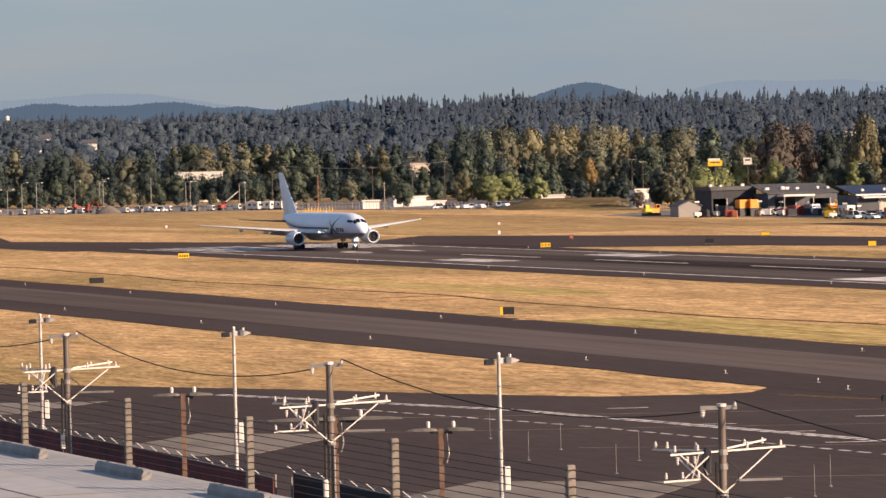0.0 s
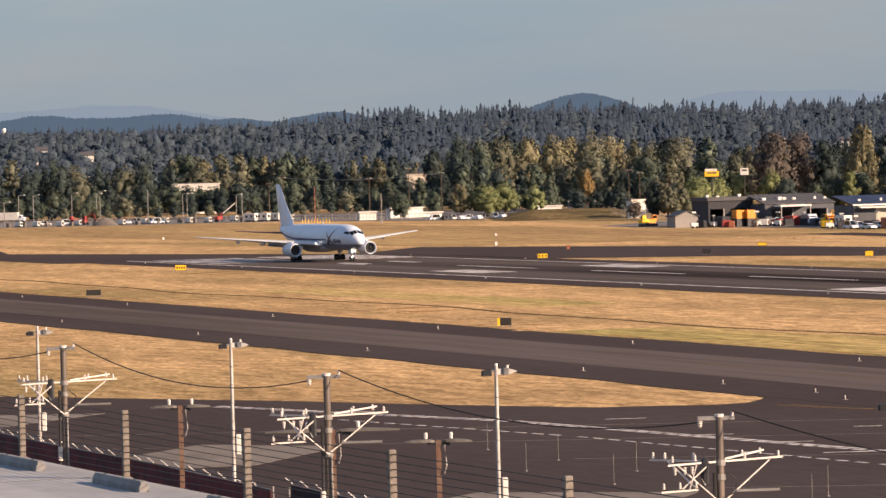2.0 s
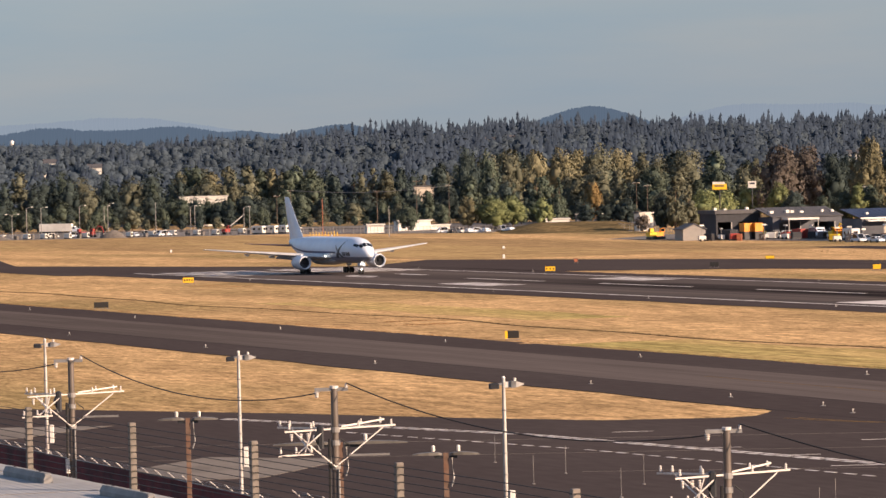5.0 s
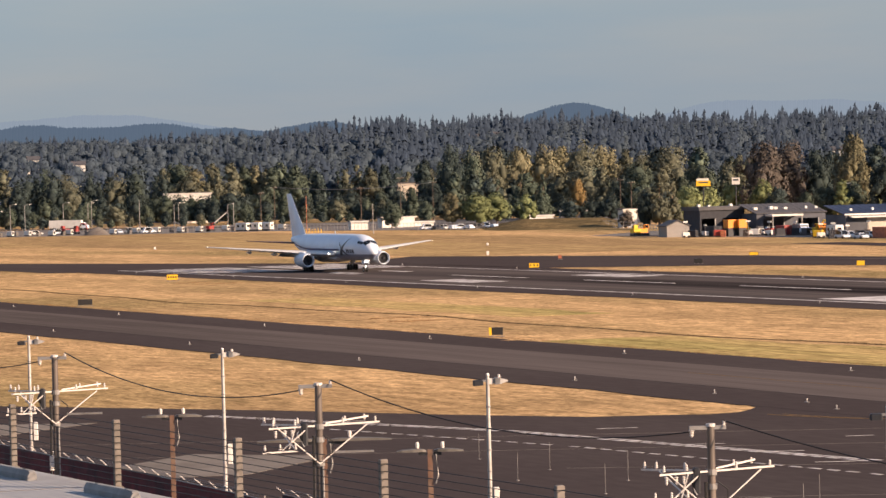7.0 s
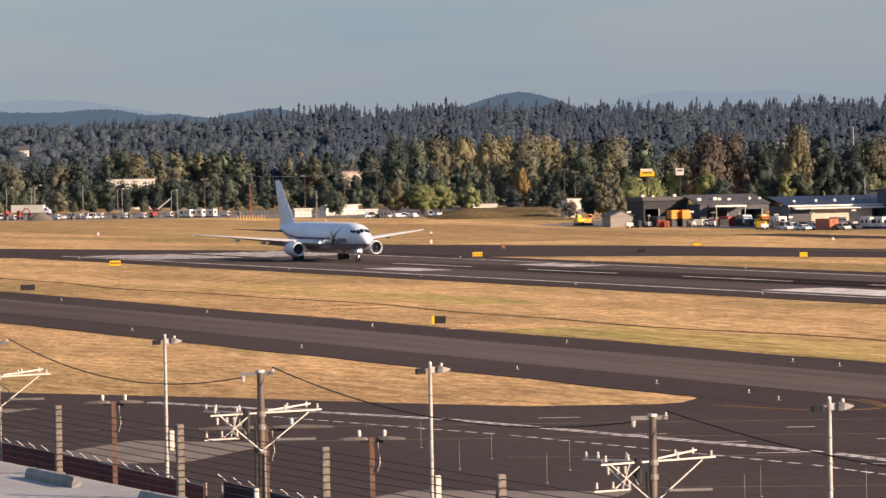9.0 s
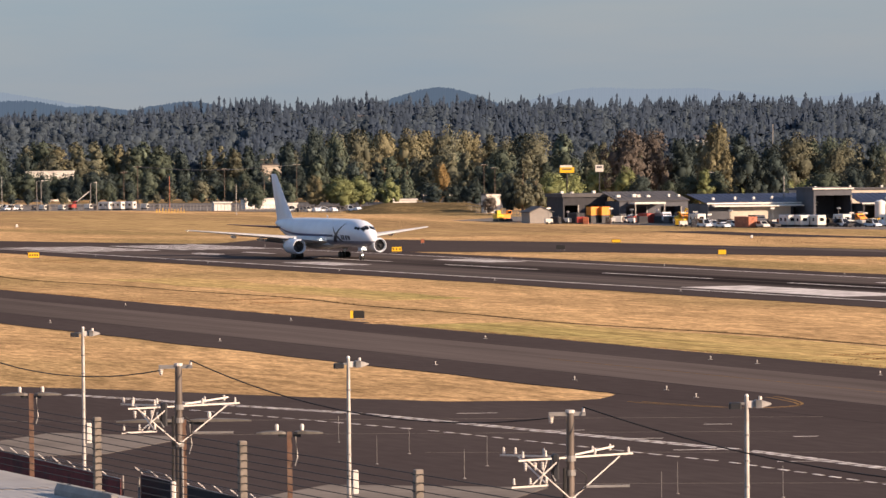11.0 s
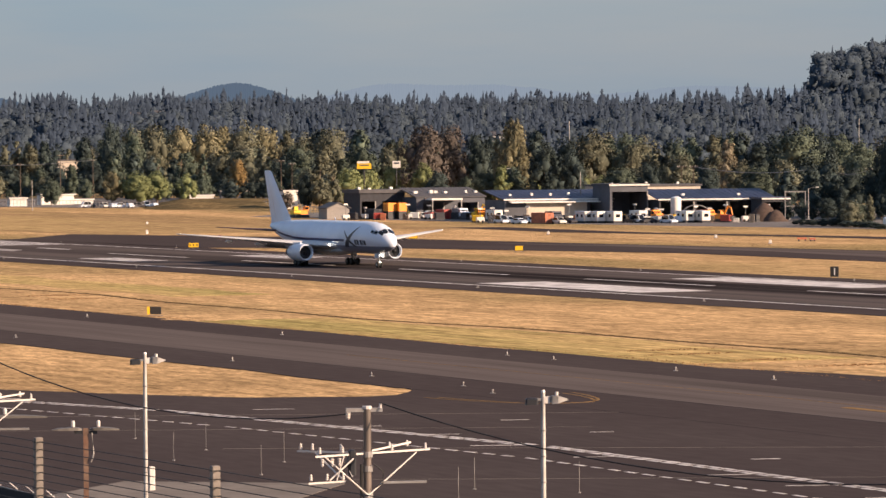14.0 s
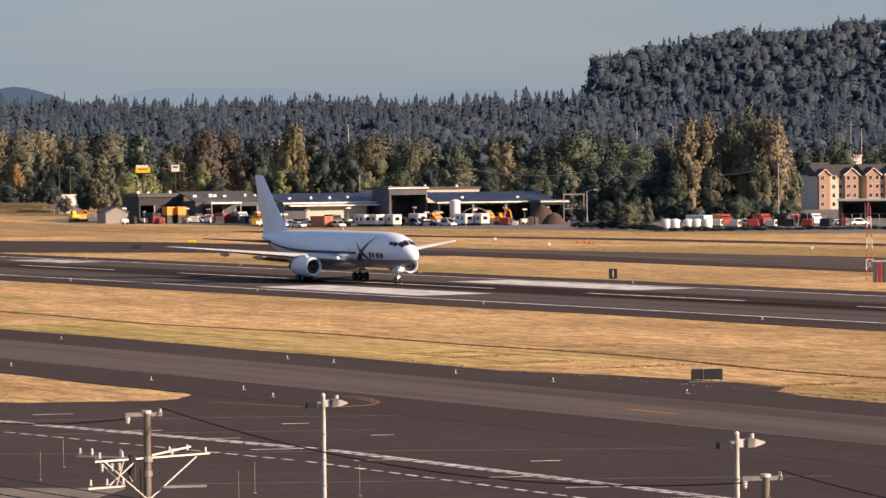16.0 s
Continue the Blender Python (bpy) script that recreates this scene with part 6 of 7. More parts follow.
# ---- things on the airfield: signs, lights, markers ----
def guidance_sign(m, w, h, face, label, bars=0, side=None):
    """A low airfield sign on short legs, its writing as plain bars."""
    ob = thing("guidance_sign", m, label, "sign")
    part("cabinet", G().tbox(-w / 2, -0.14, 0.22, w / 2, 0.14, 0.22 + h, 0.04), M["black"], ob)
    part("face", G().box(-w / 2 + 0.05, -0.17, 0.28, w / 2 - 0.05, -0.145, 0.16 + h), M[face], ob)
    if side:
        part("side_panel", G().box(-w / 2 - 0.32, -0.14, 0.2, -w / 2 - 0.01, 0.14, 0.22 + h), M[side], ob, "yellow end panel")
    for i in range(bars):
        x = -w * 0.32 + w * 0.64 * i / max(1, bars - 1)
        part("bar", G().box(x - w * 0.06, -0.19, 0.28 + h * 0.25, x + w * 0.06, -0.172, 0.16 + h * 0.75), M["black"], ob, "plain dark bar of lettering")
    n = max(2, int(w / 0.55))
    for i in range(n):
        x = -w / 2 + 0.15 + (w - 0.3) * i / (n - 1)
        part("leg", G().tube((x, 0, -0.05), (x, 0, 0.24), 0.05, n=6), M["galv"], ob)
    part("base_slab", G().tbox(-w / 2 - 0.2, -0.4, -0.05, w / 2 + 0.2, 0.4, 0.06, 0.02), M["concrete"], ob)
    return ob


def facing(s, o, z=0.0, turn=0.0):
    return face_cam(rw(s, o, z), turn)


guidance_sign(facing(-89, 43), 2.1, 1.05, "yellow", "yellow taxiway sign with dark lettering", 4)
guidance_sign(facing(-86, -29), 2.0, 0.95, "yellow", "yellow taxiway sign with dark lettering", 3)
guidance_sign(facing(40, 99), 2.2, 0.85, "black", "black back of a low taxiway sign")
guidance_sign(facing(206, 100), 1.3, 0.85, "black", "black taxiway sign with a yellow end", 0, "yellow")
guidance_sign(facing(-80, -61), 1.7, 0.85, "black", "black back of a far taxiway sign")
guidance_sign(facing(-22, -66), 1.5, 0.95, "yellow", "yellow far taxiway sign")
guidance_sign(facing(-152, -63), 0.8, 0.8, "rust", "small brown sign box beyond the runway")
guidance_sign(facing(-125, -95), 1.9, 0.7, "yellow", "thin yellow edge of a far sign")
big = guidance_sign(facing(364, 98.3, 0.05), 2.55, 0.85, "wall_dark", "long dark taxiway sign on short pale legs")
part("divider", G().box(-0.35, -0.2, 0.25, -0.29, -0.172, 1.05), M["galv"], big)
dist = thing("distance_sign", facing(139, -33), "black distance sign with a white figure", "sign")
part("cabinet", G().tbox(-0.6, -0.15, 0.2, 0.6, 0.15, 1.65, 0.04), M["black"], dist)
for x in (-0.45, 0.45):
    part("leg", G().tube((x, 0, -0.05), (x, 0, 0.22), 0.06, n=6), M["galv"], dist)
curve = bpy.data.curves.new("figure", "FONT")
curve.body, curve.size, curve.align_x, curve.extrude = "1", 1.45, "CENTER", 0.01
fig = new("figure", curve)
curve.materials.append(M["white_plain"])
fig.parent = dist
fig.matrix_basis = Matrix.Translation((0, -0.17, 0.42)) @ Matrix.Rotation(radians(90), 4, "X")
for s, o, h in ((-216, -73, 1.3), (-45, -133, 1.0), (-150, -140, 0.9), (-95, -150, 0.9), (20, -150, 0.9), (-330, -120, 0.9), (-420, -60, 1.1), (-62, -153, 0.8)):
    mk = thing("field_marker", facing(s, o), "small white marker box on the grass", "marker")
    part("box", G().tbox(-0.28, -0.25, 0.1, 0.28, 0.25, h * 0.75, 0.06), M["white_plain"], mk)
    part("base_slab", G().box(-0.45, -0.45, -0.05, 0.45, 0.45, 0.1), M["concrete"], mk)
for s, l in ((-61, 2.0), (-57, 1.2)):
    mk = thing("barricade", facing(s, -150, 0.05, 10), "low rusty orange barricade lying on the service road", "barricade")
    part("board", G().tbox(-l / 2, -0.2, 0.25, l / 2, 0.2, 0.65, 0.04), M["rust"], mk)
    for x in (-l / 3, l / 3):
        part("foot", G().box(x - 0.1, -0.4, -0.02, x + 0.1, 0.4, 0.25), M["dark_metal"], mk)


def edge_light(p, label="small pale taxiway edge light", h=0.32):
    ob = thing("edge_light", Matrix.Translation(p), label, "light", "edge lights")
    part("base_plate", G().lathe([(0.02, 0.0), (0.22, 0.0), (0.22, 0.03), (0.03, 0.04)], 10), M["galv"], ob)
    part("stem", G().tube((0, 0, 0.0), (0, 0, h - 0.1), 0.025, n=6), M["white_plain"], ob)
    part("lens", G().lathe([(0.05, h - 0.12), (0.06, h - 0.05), (0.04, h), (0.01, h + 0.02)], 8), M["porcelain"], ob)
    return ob


for s in (-30, 32, 86, 148, 205, 259, 309, 318, 340, 356, 376):
    edge_light(rw(s, 108.0, 0.05))
for s in (82, 139, 194, 249, 304, 333, 350, 360):
    edge_light(rw(s, 133.2 + (2.5 if s > 355 else 0), 0.05))
for k in range(13):
    s = -160 + 61 * k
    edge_light(rw(s, 27.5, 0.05), "small runway edge light on the shoulder", 0.28)
    edge_light(rw(s + 8, -27.5, 0.05), "small runway edge light on the shoulder", 0.28)

# lattice mast in red and white with cabinets at its foot
mast = thing("lattice_mast", facing(167, -58), "red and white lattice mast on the grass", "mast")
for k in range(7):
    z0, z1 = k * 1.5, k * 1.5 + 1.5
    g = G()
    a, b = 0.75 - 0.07 * k, 0.75 - 0.07 * (k + 1)
    cs0 = [(a, 0), (-a / 2, a * 0.87), (-a / 2, -a * 0.87)]
    cs1 = [(b, 0), (-b / 2, b * 0.87), (-b / 2, -b * 0.87)]
    for i in range(3):
        j = (i + 1) % 3
        g.tube((*cs0[i], z0), (*cs1[i], z1), 0.05, n=5)
        g.tube((*cs0[i], z0), (*cs1[j], z1), 0.028, n=4)
        g.tube((*cs1[i], z1), (*cs1[j], z1), 0.028, n=4)
    part("section", g, M["red" if k % 2 == 0 else "white_plain"], mast)
part("lamp", G().tube((0, 0, 10.5), (0, 0, 11.0), 0.12, n=8), M["red"], mast)
cabs = thing("equipment_cabinet", facing(174, -55), "red and white striped equipment cabinet", "cabinet")
for i in range(4):
    part("panel", G().tbox(-1.0 + i * 0.62, -0.6, 0.0, -0.42 + i * 0.62, 0.6, 2.9, 0.05), M["red" if i % 2 else "wall_grey"], cabs)
part("roof", G().box(-1.05, -0.65, 2.9, 1.5, 0.65, 3.0), M["white_plain"], cabs)
for x, y in ((10.5, 252.5), (12.9, 260.9), (15.1, 240.4), (17.1, 250.0), (26.2, 228.0), (8.8, 272.2), (24.6, 221.7), (31.6, 224.5)):
    st = thing("marker_stake", Matrix.Translation((x, y, 0.04)), "thin grey marker stake on the apron", "stake", "stakes on the apron")
    part("rod", G().tube((0, 0, 0), (0, 0, 1.75), 0.011, n=5), M["galv"], st)
    part("foot", G().lathe([(0.02, 0.0), (0.10, 0.0), (0.10, 0.04), (0.02, 0.05)], 8), M["galv"], st)


# ---- flood lamps along the apron ----
def flood_lamp(p, h):
    ob = thing("flood_lamp", Matrix.Translation(p) @ Matrix.Rotation(radians(random.uniform(-4, 4)), 4, "Z"), "pale grey lamp post with two flood lamps", "flood lamp", "flood lamps on the apron")
    part("pole", G().tube((0, 0, -0.2), (0, 0, h), 0.115, 0.085, 10), M["pole_white"], ob, smooth=True)
    for k in range(7):
        part("collar", G().tube((0, 0, 1.2 + k * 1.05), (0, 0, 1.26 + k * 1.05), 0.125, n=10), M["galv"], ob)
    part("cap", G().ball((0, 0, h + 0.05), 0.09, n=8), M["porcelain"], ob)
    arm = part("crossarm", G().box(-0.62, -0.05, h - 0.30, 0.75, 0.05, h - 0.20), M["galv"], ob)
    b = part("lamp_box", G().tbox(-0.72, -0.2, h - 0.47, -0.22, 0.2, h - 0.2, 0.05), M["dark_metal"], arm, "dark flood lamp box")
    f = part("lamp_shade", G().loft([[Vector((x, y * w, h - 0.27 + z)) for y, z in ((-0.2, -t), (0.2, -t), (0.2, t), (-0.2, t))] for x, w, t in ((0.26, 0.6, 0.10), (0.36, 0.9, 0.17), (0.6, 1.0, 0.15), (1.0, 0.4, 0.03))]), M["galv"], arm, "pale wedge-shaped flood lamp")
    part("photo_cell", G().tube((0.55, 0, h - 0.1), (0.55, 0, h + 0.04), 0.07, n=8), M["porcelain"], arm)
    part("bracket", G().box(0.02, -0.09, h - 0.42, 0.26, 0.09, h - 0.14), M["porcelain"], arm)
    part("switch_box", G().tbox(0.16, -0.14, 2.45, 0.44, 0.14, 3.6, 0.03), M["white_plain"], ob, "pale switch box on the post")
    return ob


random.seed(17)
for x, y in ((-20.2, 266.0), (-7.0, 239.2), (7.0, 201.1), (21.9, 166.0), (32.8, 139.3)):
    flood_lamp((x, y, 0.04), 9.05)


M["pole_grey"] = material("weathered_grey_pole", (0.155, 0.122, 0.102), 0.42, var=0.25, scale=5.0, alt=(0.13, 0.105, 0.09), alt_scale=1.3, stretch=(0, 1, 1, 0.2))


# ---- power line: poles with crossarms, braces, insulators, and its wires ----
def insulator(p, h, ob, r=0.05, down=False):
    s = -1 if down else 1
    h, r = h * 0.7, r * 0.75
    return part("insulator", G().lathe([(r * 0.4, 0), (r, 0.02), (r * 0.5, h * 0.3), (r * 0.9, h * 0.42), (r * 0.45, h * 0.62), (r * 0.75, h * 0.75), (r * 0.3, h)], 8, Matrix.Translation(p) @ Matrix.Diagonal((1, 1, s, 1))), M["porcelain"], ob, smooth=True)


def power_pole(p, h, turn, rich=True):
    ob = thing("power_pole", Matrix.Translation(p) @ Matrix.Rotation(radians(turn), 4, "Z"), "weathered steel-grey power pole with pale crossarms", "power pole", "power line over the apron")
    part("pole", G().tube((0, 0, -0.3), (0, 0, h), 0.098, 0.082, 14), M["pole_grey"], ob, smooth=True)
    part("top_cap", G().tube((0, 0, h), (0, 0, h + 0.06), 0.10, n=10), M["porcelain"], ob)
    br = part("top_bracket", G().box(-0.45, -0.05, h - 0.06, 0.32, 0.05, h + 0.02), M["galv"], ob)
    insulator((-0.40, 0, h - 0.06), 0.22, br, 0.09, True)
    insulator((0.28, 0, h), 0.16, br, 0.06)
    z1 = h - 0.95

    def arm(a, b, z, rise, name="crossarm", w=0.019):
        q = part(name, G().mesh8([Vector((x, y, z + dz + rise * (i in (1, 2, 5, 6)))) for i, (x, y, dz) in enumerate(((a[0], a[1] - w, -w), (b[0], b[1] - w, -w), (b[0], b[1] + w, -w), (a[0], a[1] + w, -w), (a[0], a[1] - w, w), (b[0], b[1] - w, w), (b[0], b[1] + w, w), (a[0], a[1] + w, w)))]), M["porcelain"], ob, "pale crossarm")
        return q
    a1 = arm((-1.15, -0.45), (1.4, 0.5), z1, 0.05)
    a2 = arm((-1.35, 1.0), (-0.25, 0.25), z1 + 0.02, 0.0)
    a3 = arm((0.15, 0.35), (1.15, 1.5), z1 + 0.05, 0.08)
    a4 = arm((-1.3, -0.5), (-0.5, -0.3), z1 - 0.55, 0.02, "lower_arm")
    for q, pts in ((a1, ((-1.05, -0.41), (-0.55, -0.22), (0.55, 0.2), (1.3, 0.46))), (a2, ((-1.28, 0.95), (-1.05, 0.8), (-0.5, 0.42))), (a3, ((0.6, 0.88), (1.05, 1.38))), (a4, ((-1.25, -0.48), (-0.9, -0.4), (-0.55, -0.31)))):
        for x, y in pts:
            insulator((x, y, z1 + 0.05 if q is not a4 else z1 - 0.5), 0.2, q)
    for x, y in ((-1.0, -0.4), (-0.62, -0.25), (-0.78, -0.31)):
        insulator((x, y, z1 - 0.05), 0.24, a1, 0.06, True)
    for x, y, dz in ((1.1, 0.4, 0.0), (-0.95, -0.38, 0.0)):
        part("brace", G().tube((x, y, z1), (0.0, -0.12, z1 - 0.85), 0.016, n=6), M["porcelain"], ob, "pale V brace")
    part("brace", G().tube((-1.0, 0.75, z1), (-0.55, -0.3, z1 - 0.5), 0.017, n=6), M["porcelain"], ob)
    part("brace", G().tube((-0.55, -0.42, z1), (-0.7, -0.4, z1 - 0.5), 0.017, n=6), M["porcelain"], ob)
    part("brace", G().tube((-0.3, -0.2, z1 - 0.05), (-0.85, -0.4, z1 - 0.5), 0.017, n=6), M["porcelain"], ob)
    # clamps, a fuse switch and cables down the pole
    for z in (z1 - 0.85, z1, z1 - 0.3):
        part("clamp", G().tube((0, 0, z - 0.06), (0, 0, z + 0.06), 0.115, n=12), M["galv"], ob)
    part("fuse_switch", G().tbox(-0.42, -0.22, z1 - 0.42, -0.26, -0.06, z1 + 0.12, 0.04), M["dark_metal"], ob, "dark fuse switch")
    part("fuse_tube", G().path([(-0.35, -0.15, z1 + 0.1), (-0.45, -0.2, z1 - 0.15), (-0.36, -0.2, z1 - 0.45)], 0.04), M["dark_metal"], ob)
    part("cable", G().path([(-0.13, -0.06, z1 - 0.2), (-0.15, -0.07, z1 - 2.5), (-0.14, -0.06, 0.2)], 0.035), M["cable"], ob, "black cable down the pole")
    part("cable", G().path([(0.07, -0.10, z1 - 0.9), (0.08, -0.11, z1 - 3), (0.08, -0.11, 0.2)], 0.025), M["galv"], ob)
    part("cable", G().path([(0.12, -0.1, z1 - 0.2), (0.32, -0.1, z1 - 0.35), (0.3, -0.15, z1 - 0.6), (0.13, -0.12, z1 - 0.7)], 0.014), M["cable"], ob)
    part("side_arm", G().box(0.3, 0.0, z1 - 0.62, 1.25, 0.05, z1 - 0.57), M["galv"], ob)
    part("clamp", G().tbox(-0.20, -0.13, z1 - 2.1, -0.08, 0.0, z1 - 1.7, 0.03), M["porcelain"], ob)
    return ob


LINE = [(-7.8, 111.7, 14.3, 0), (-0.6, 95.0, 14.2, 0), (7.6, 85.7, 13.6, 3), (18.4, 75.8, 12.8, 0)]
for x, y, h, turn in LINE:
    power_pole((x, y, 0.04), h, turn)
wires = [(-16.5, 132.0, 14.2, 0)] + LINE + [(29.5, 66.5, 12.2, 0)]
for (x0, y0, z0, _), (x1, y1, z1, _) in zip(wires, wires[1:]):
    p, q = Vector((x0 + 0.28, y0, z0 + 0.16)), Vector((x1 - 0.4, y1, z1 - 0.06))
    g = G().path([p.lerp(q, i / 16) - Vector((0, 0, 2.3 * (i / 16) * (1 - i / 16))) for i in range(17)], 0.015, 6)
    tagged(part("overhead_wire", g, M["cable"]), "black sagging overhead wire", "wire")
for x, y, h in ((-16.5, 132.0, 14.2), (29.5, 66.5, 12.2)):
    power_pole((x, y, 0.04), h, 0)


# ---- twin lamps on rusty posts ----
def twin_lamp(p, h, span, label):
    ob = thing("twin_lamp", Matrix.Translation(p), label, "street lamp", "twin lamps")
    part("pole", G().box(-0.06, -0.06, -0.2, 0.06, 0.06, h), M["rust_post"], ob)
    for sx in (-1, 1):
        arm = part("lamp_arm", G().box(min(0.08 * sx, span * 0.18 * sx), -0.04, h - 0.13, max(0.08 * sx, span * 0.18 * sx), 0.04, h - 0.06), M["dark_metal"], ob)
        head = part("lamp_head", G().loft([[Vector((sx * x, y, h - 0.05 + z)) for y, z in (((-w, 0), (w, 0), (w, t), (-w, t)) if sx > 0 else ((w, 0), (-w, 0), (-w, t), (w, t)))] for x, w, t in ((0.09, 0.06, 0.04), (span * 0.12, 0.12, 0.065), (span * 0.27, 0.15, 0.07), (span * 0.44, 0.13, 0.05), (span * 0.53, 0.09, 0.025))]), M["lamp_grey"], arm, "flat grey shoebox lamp head")
        part("photo_cell", G().lathe([(0.03, 0.0), (0.035, 0.08), (0.02, 0.11)], 8, Matrix.Translation((sx * span * 0.2, 0, h + 0.035)) @ Matrix.Scale(1.35, 4)), M["porcelain"], head)
    part("conduit", G().path([(0.14, -0.1, h - 0.1), (0.18, -0.1, h - 0.6), (0.12, -0.1, h - 0.8)], 0.02), M["galv"], ob)
    return ob


M["lamp_grey"] = material("weathered_grey_lamp_housing", (0.15, 0.135, 0.12), 0.6, var=0.2, scale=4.0, alt=(0.10, 0.09, 0.08), alt_scale=1.0)
M["rust_post"] = material("rusty_brown_steel", (0.15, 0.095, 0.068), 0.8, var=0.25, scale=5.0, alt=(0.14, 0.07, 0.045), alt_scale=1.5)
twin_lamp((-4.6, 109.9, 0.04), 12.75, 1.5, "rusty lamp post with twin flat heads")
twin_lamp((2.0, 98.0, 0.04), 12.45, 1.5, "rusty lamp post with twin flat heads")
twin_lamp((-0.5, 97.5, 0.04), 12.8, 3.0, "lamp post with two long grey heads")
twin_lamp((-11.5, 120.0, 0.04), 13.0, 1.5, "rusty lamp post with twin flat heads")


# ---- screened security fence with barbed arms ----
def screen_fence(points, mat, h, label):
    ob = thing("screened_fence", Matrix.Identity(4), label, "fence", kind="structure")
    for p, q in zip(points, points[1:]):
        p, q = Vector((*p, 0.04)), Vector((*q, 0.04))
        k = max(1, round((q - p).length / 2.6))
        d = (q - p).normalized()
        n = Vector((-d.y, d.x, 0))
        for i in range(k):
            a, b = p.lerp(q, i / k), p.lerp(q, (i + 1) / k)
            part("screen_panel", G().mesh8([a - n * 0.02, b - n * 0.02, b + n * 0.02, a + n * 0.02, a - n * 0.02 + Vector((0, 0, h)), b - n * 0.02 + Vector((0, 0, h)), b + n * 0.02 + Vector((0, 0, h)), a + n * 0.02 + Vector((0, 0, h))]), mat, ob)
            post = part("post", G().tube(a + n * 0.06, a + n * 0.06 + Vector((0, 0, h + 0.05)), 0.045, n=6), M["galv"], ob)
            part("barb_arm", G().tube(a + n * 0.06 + Vector((0, 0, h + 0.05)), a + Vector((-0.33, 0, h + 0.38)), 0.03, n=5), M["porcelain"], post, "pale slanted barbed-wire arm")
        part("top_rail", G().tube(p + Vector((0, 0, h)), q + Vector((0, 0, h)), 0.03, n=5), M["galv"], ob)
        for t in (0.35, 0.65, 1.0):
            off = Vector((-0.33 * t, 0, h + 0.05 + 0.33 * t))
            part("barbed_wire", G().tube(p + off, q + off, 0.008, n=4), M["galv"], ob)
    return ob


screen_fence([(-36, 300), (-22.2, 261), (-18.1, 249), (-10.4, 227.9), (-4.3, 209.6)], M["red_screen"], 2.65, "dark red screened security fence with barbed arms")
screen_fence([(-3.3, 212.5), (1.5, 197.4), (7, 182), (14, 166)], M["black_screen"], 2.65, "black screened security fence with barbed arms")
gate = thing("fence_gate", Matrix.Translation((-3.8, 210.6, 0.04)), "narrow steel gate between the fence screens", "gate", kind="structure")
for x in (-0.42, 0.42):
    part("gate_post", G().tube((x, -x * 1.5, -0.1), (x, -x * 1.5, 2.7), 0.06, n=8), M["galv"], gate)

# ---- the garage's lower deck with cable rail and wheel stops ----
ZD = 14.1
E0, E1 = Vector((-5.8, 72.2)), Vector((-1.6, 61.3))
ED = (E1 - E0).normalized()
EN = Vector((ED.y, -ED.x))
if EN.x > 0:
    EN = -EN
edge = lambda k, inn=0.0: E0 + ED * k + EN * inn
out = [edge(-40, -0.09), edge(110, -0.09), edge(110, 60), edge(-40, 60)]
area = sum(a.x * b.y - b.x * a.y for a, b in zip(out, out[1:] + out[:1]))
out = out if area > 0 else out[::-1]
garage = thing("parking_garage", Matrix.Identity(4), "pale concrete parking garage deck", "parking garage", kind="structure")
part("deck", G().slab([tuple(p) for p in out], ZD - 0.5, ZD), M["deck"], garage)
part("storey", G().slab([tuple(p) for p in [edge(-39, 0.3), edge(-39, 59), edge(109, 59), edge(109, 0.3)][::(1 if True else -1)]], 0.0, ZD - 0.5), M["concrete"], garage)
for i in range(12):
    a, b = edge(-38 + i * 5.4, 0.4), edge(-38 + i * 5.4, 40)
    n = ED * 0.02
    part("deck_joint", G().slab([tuple(a - n), tuple(a + n), tuple(b + n), tuple(b - n)][::-1 if (b - a).cross(n) > 0 else 1], ZD - 0.005, ZD + 0.006), M["post"], garage)
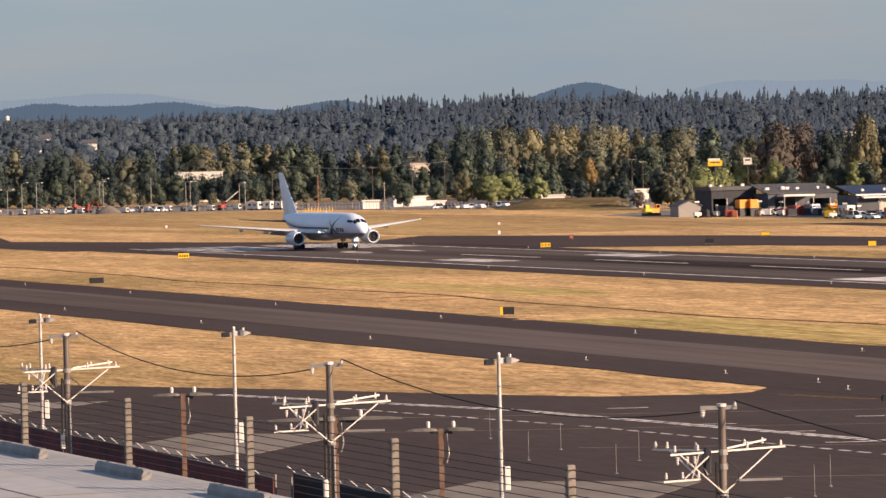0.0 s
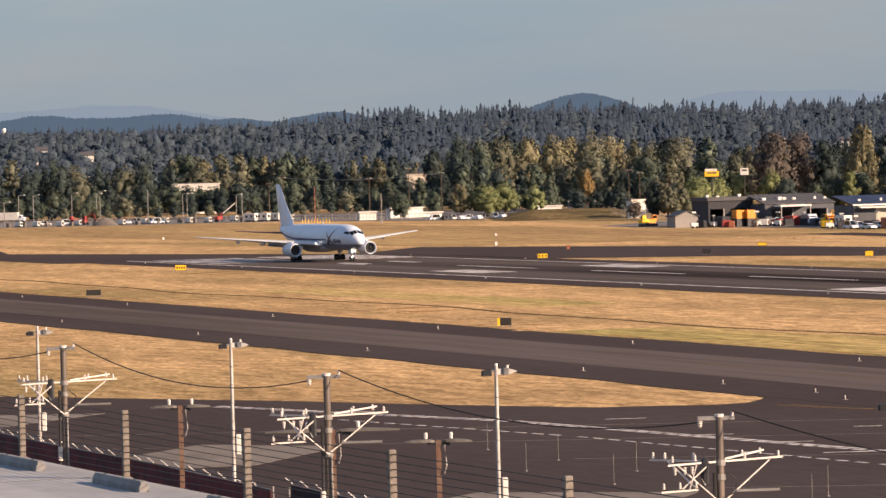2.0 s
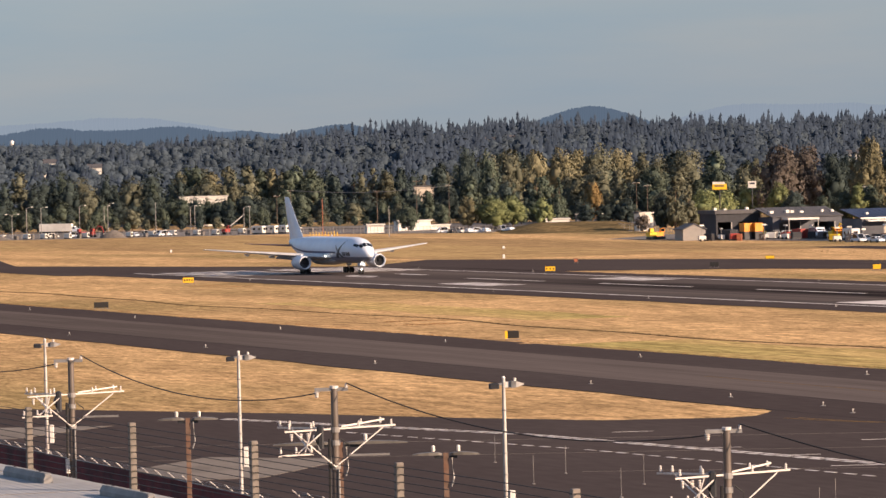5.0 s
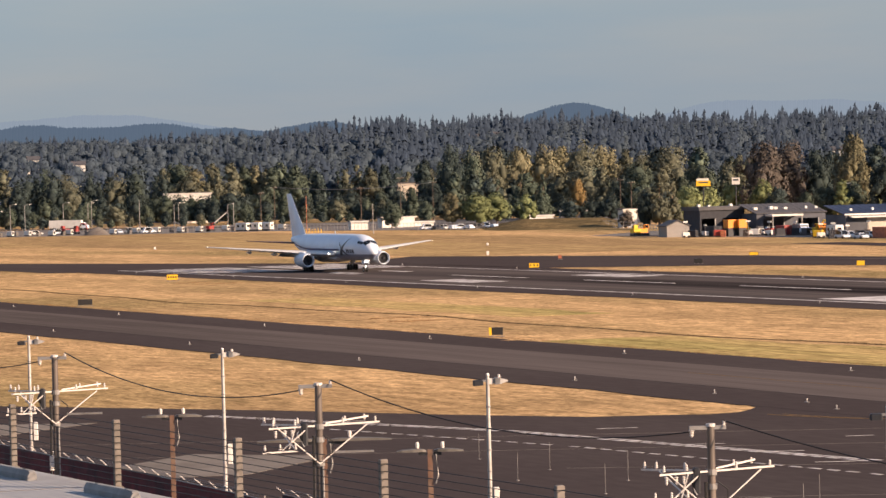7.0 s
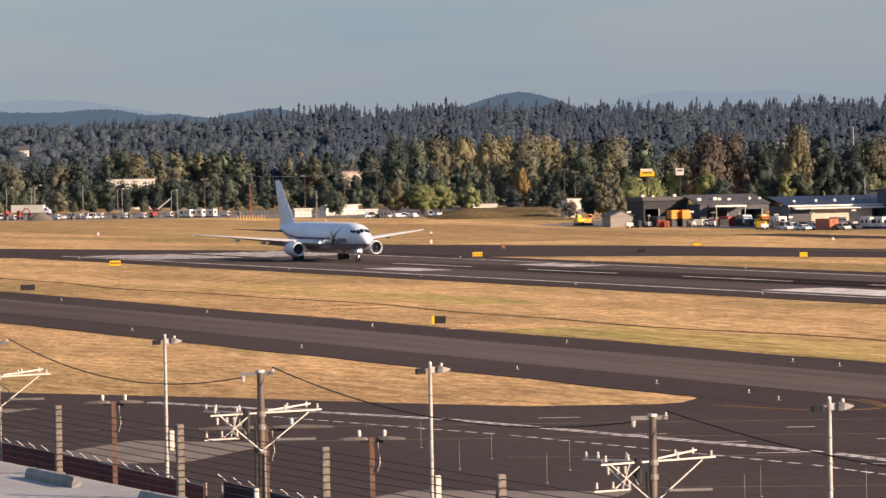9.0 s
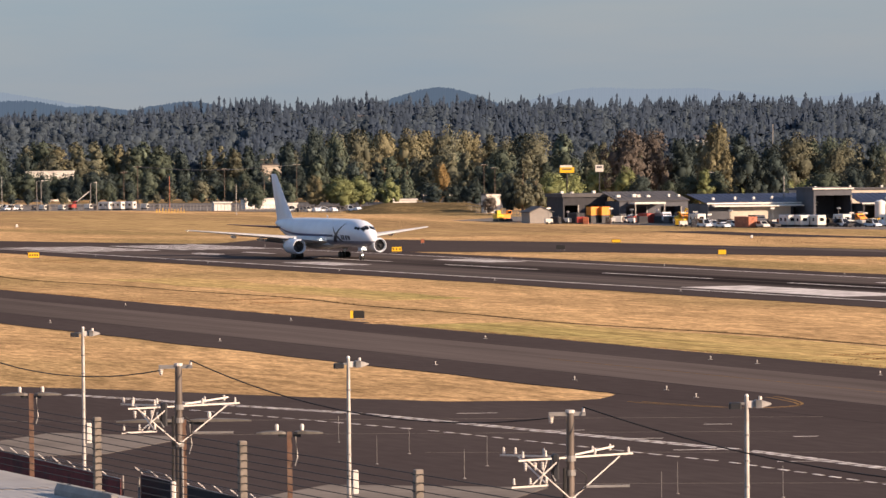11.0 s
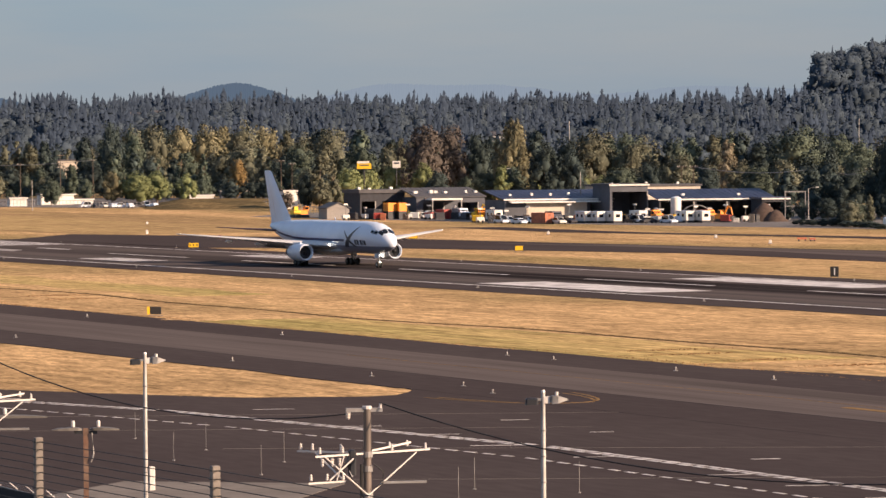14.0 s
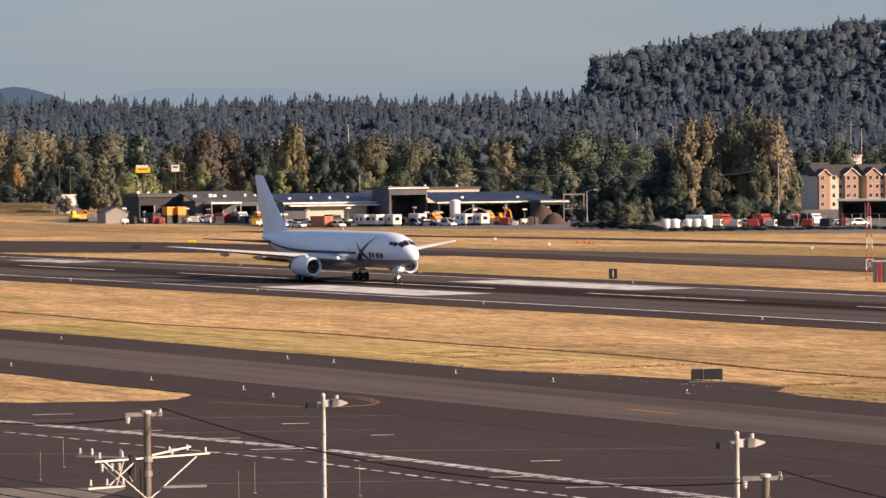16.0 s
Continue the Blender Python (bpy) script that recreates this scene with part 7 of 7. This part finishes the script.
for o in (3.0, 6.2, 9.4):
    a, b = edge(-38, o), edge(60, o)
    n = EN * 0.02
    part("deck_joint", G().slab([tuple(a - n), tuple(b - n), tuple(b + n), tuple(a + n)], ZD - 0.005, ZD + 0.008), M["post"], garage)
rail = thing("cable_rail", Matrix.Identity(4), "cable railing on square concrete-grey posts", "railing", kind="structure")
ang = math.atan2(ED.y, ED.x)
for i in range(-6, 8):
    p = edge(i * 5.84)
    pm = Matrix.Translation((p.x, p.y, ZD)) @ Matrix.Rotation(ang, 4, "Z")
    post = part("post", G().tbox(-0.045, -0.055, 0, 0.045, 0.055, 1.11, 0.01, pm), M["post"], rail)
    part("base_plate", G().tbox(-0.09, -0.085, 0.0, 0.09, 0.085, 0.03, 0.01, pm), M["post"], post)
    for k in range(10):
        part("cable_clip", G().box(-0.052, -0.062, 0.117 + k * 0.103, 0.052, 0.062, 0.129 + k * 0.103, pm), M["cable"], post)
for k in range(10):
    z = ZD + 0.123 + k * 0.103
    p, q = edge(-38), edge(40)
    part("cable", G().tube((p.x, p.y, z), (q.x, q.y, z), 0.0065, n=5), M["cable"], rail)
for i in range(-5, 8):
    c = edge(1.95 + i * 5.5, 0.62)
    sm = Matrix.Translation((c.x, c.y, ZD)) @ Matrix.Rotation(ang, 4, "Z")
    stop = thing("wheel_stop", sm, "grey concrete wheel stop on the deck", "wheel stop", "wheel stops on the deck")
    part("block", G().loft([[Vector((x, y * k, z * k2)) for y, z in ((-0.10, 0.0), (0.10, 0.0), (0.10, 0.08), (0.055, 0.165), (-0.055, 0.165), (-0.10, 0.08))] for x, k, k2 in ((-1.2, 0.8, 0.8), (-1.14, 1, 1), (1.14, 1, 1), (1.2, 0.8, 0.8))]), M["stop"], stop)
    for x in (-0.75, 0.75):
        part("pin", G().tube((x, 0, 0.16), (x, 0, 0.175), 0.03, n=8), M["dark_metal"], stop)


def motions():
    walk(airplane, [(t, on_field(s, CL, 0.075)) for t, s in PLANE_ROWS])
    walk(lorry, [(0, lorry_at(-4.90)), (3.5, lorry_at(-4.15)), (7.0, lorry_at(-3.48)), (9.0, lorry_at(-3.22)), (12.0, lorry_at(-2.9)), (16.0, lorry_at(-2.6))])


motions()
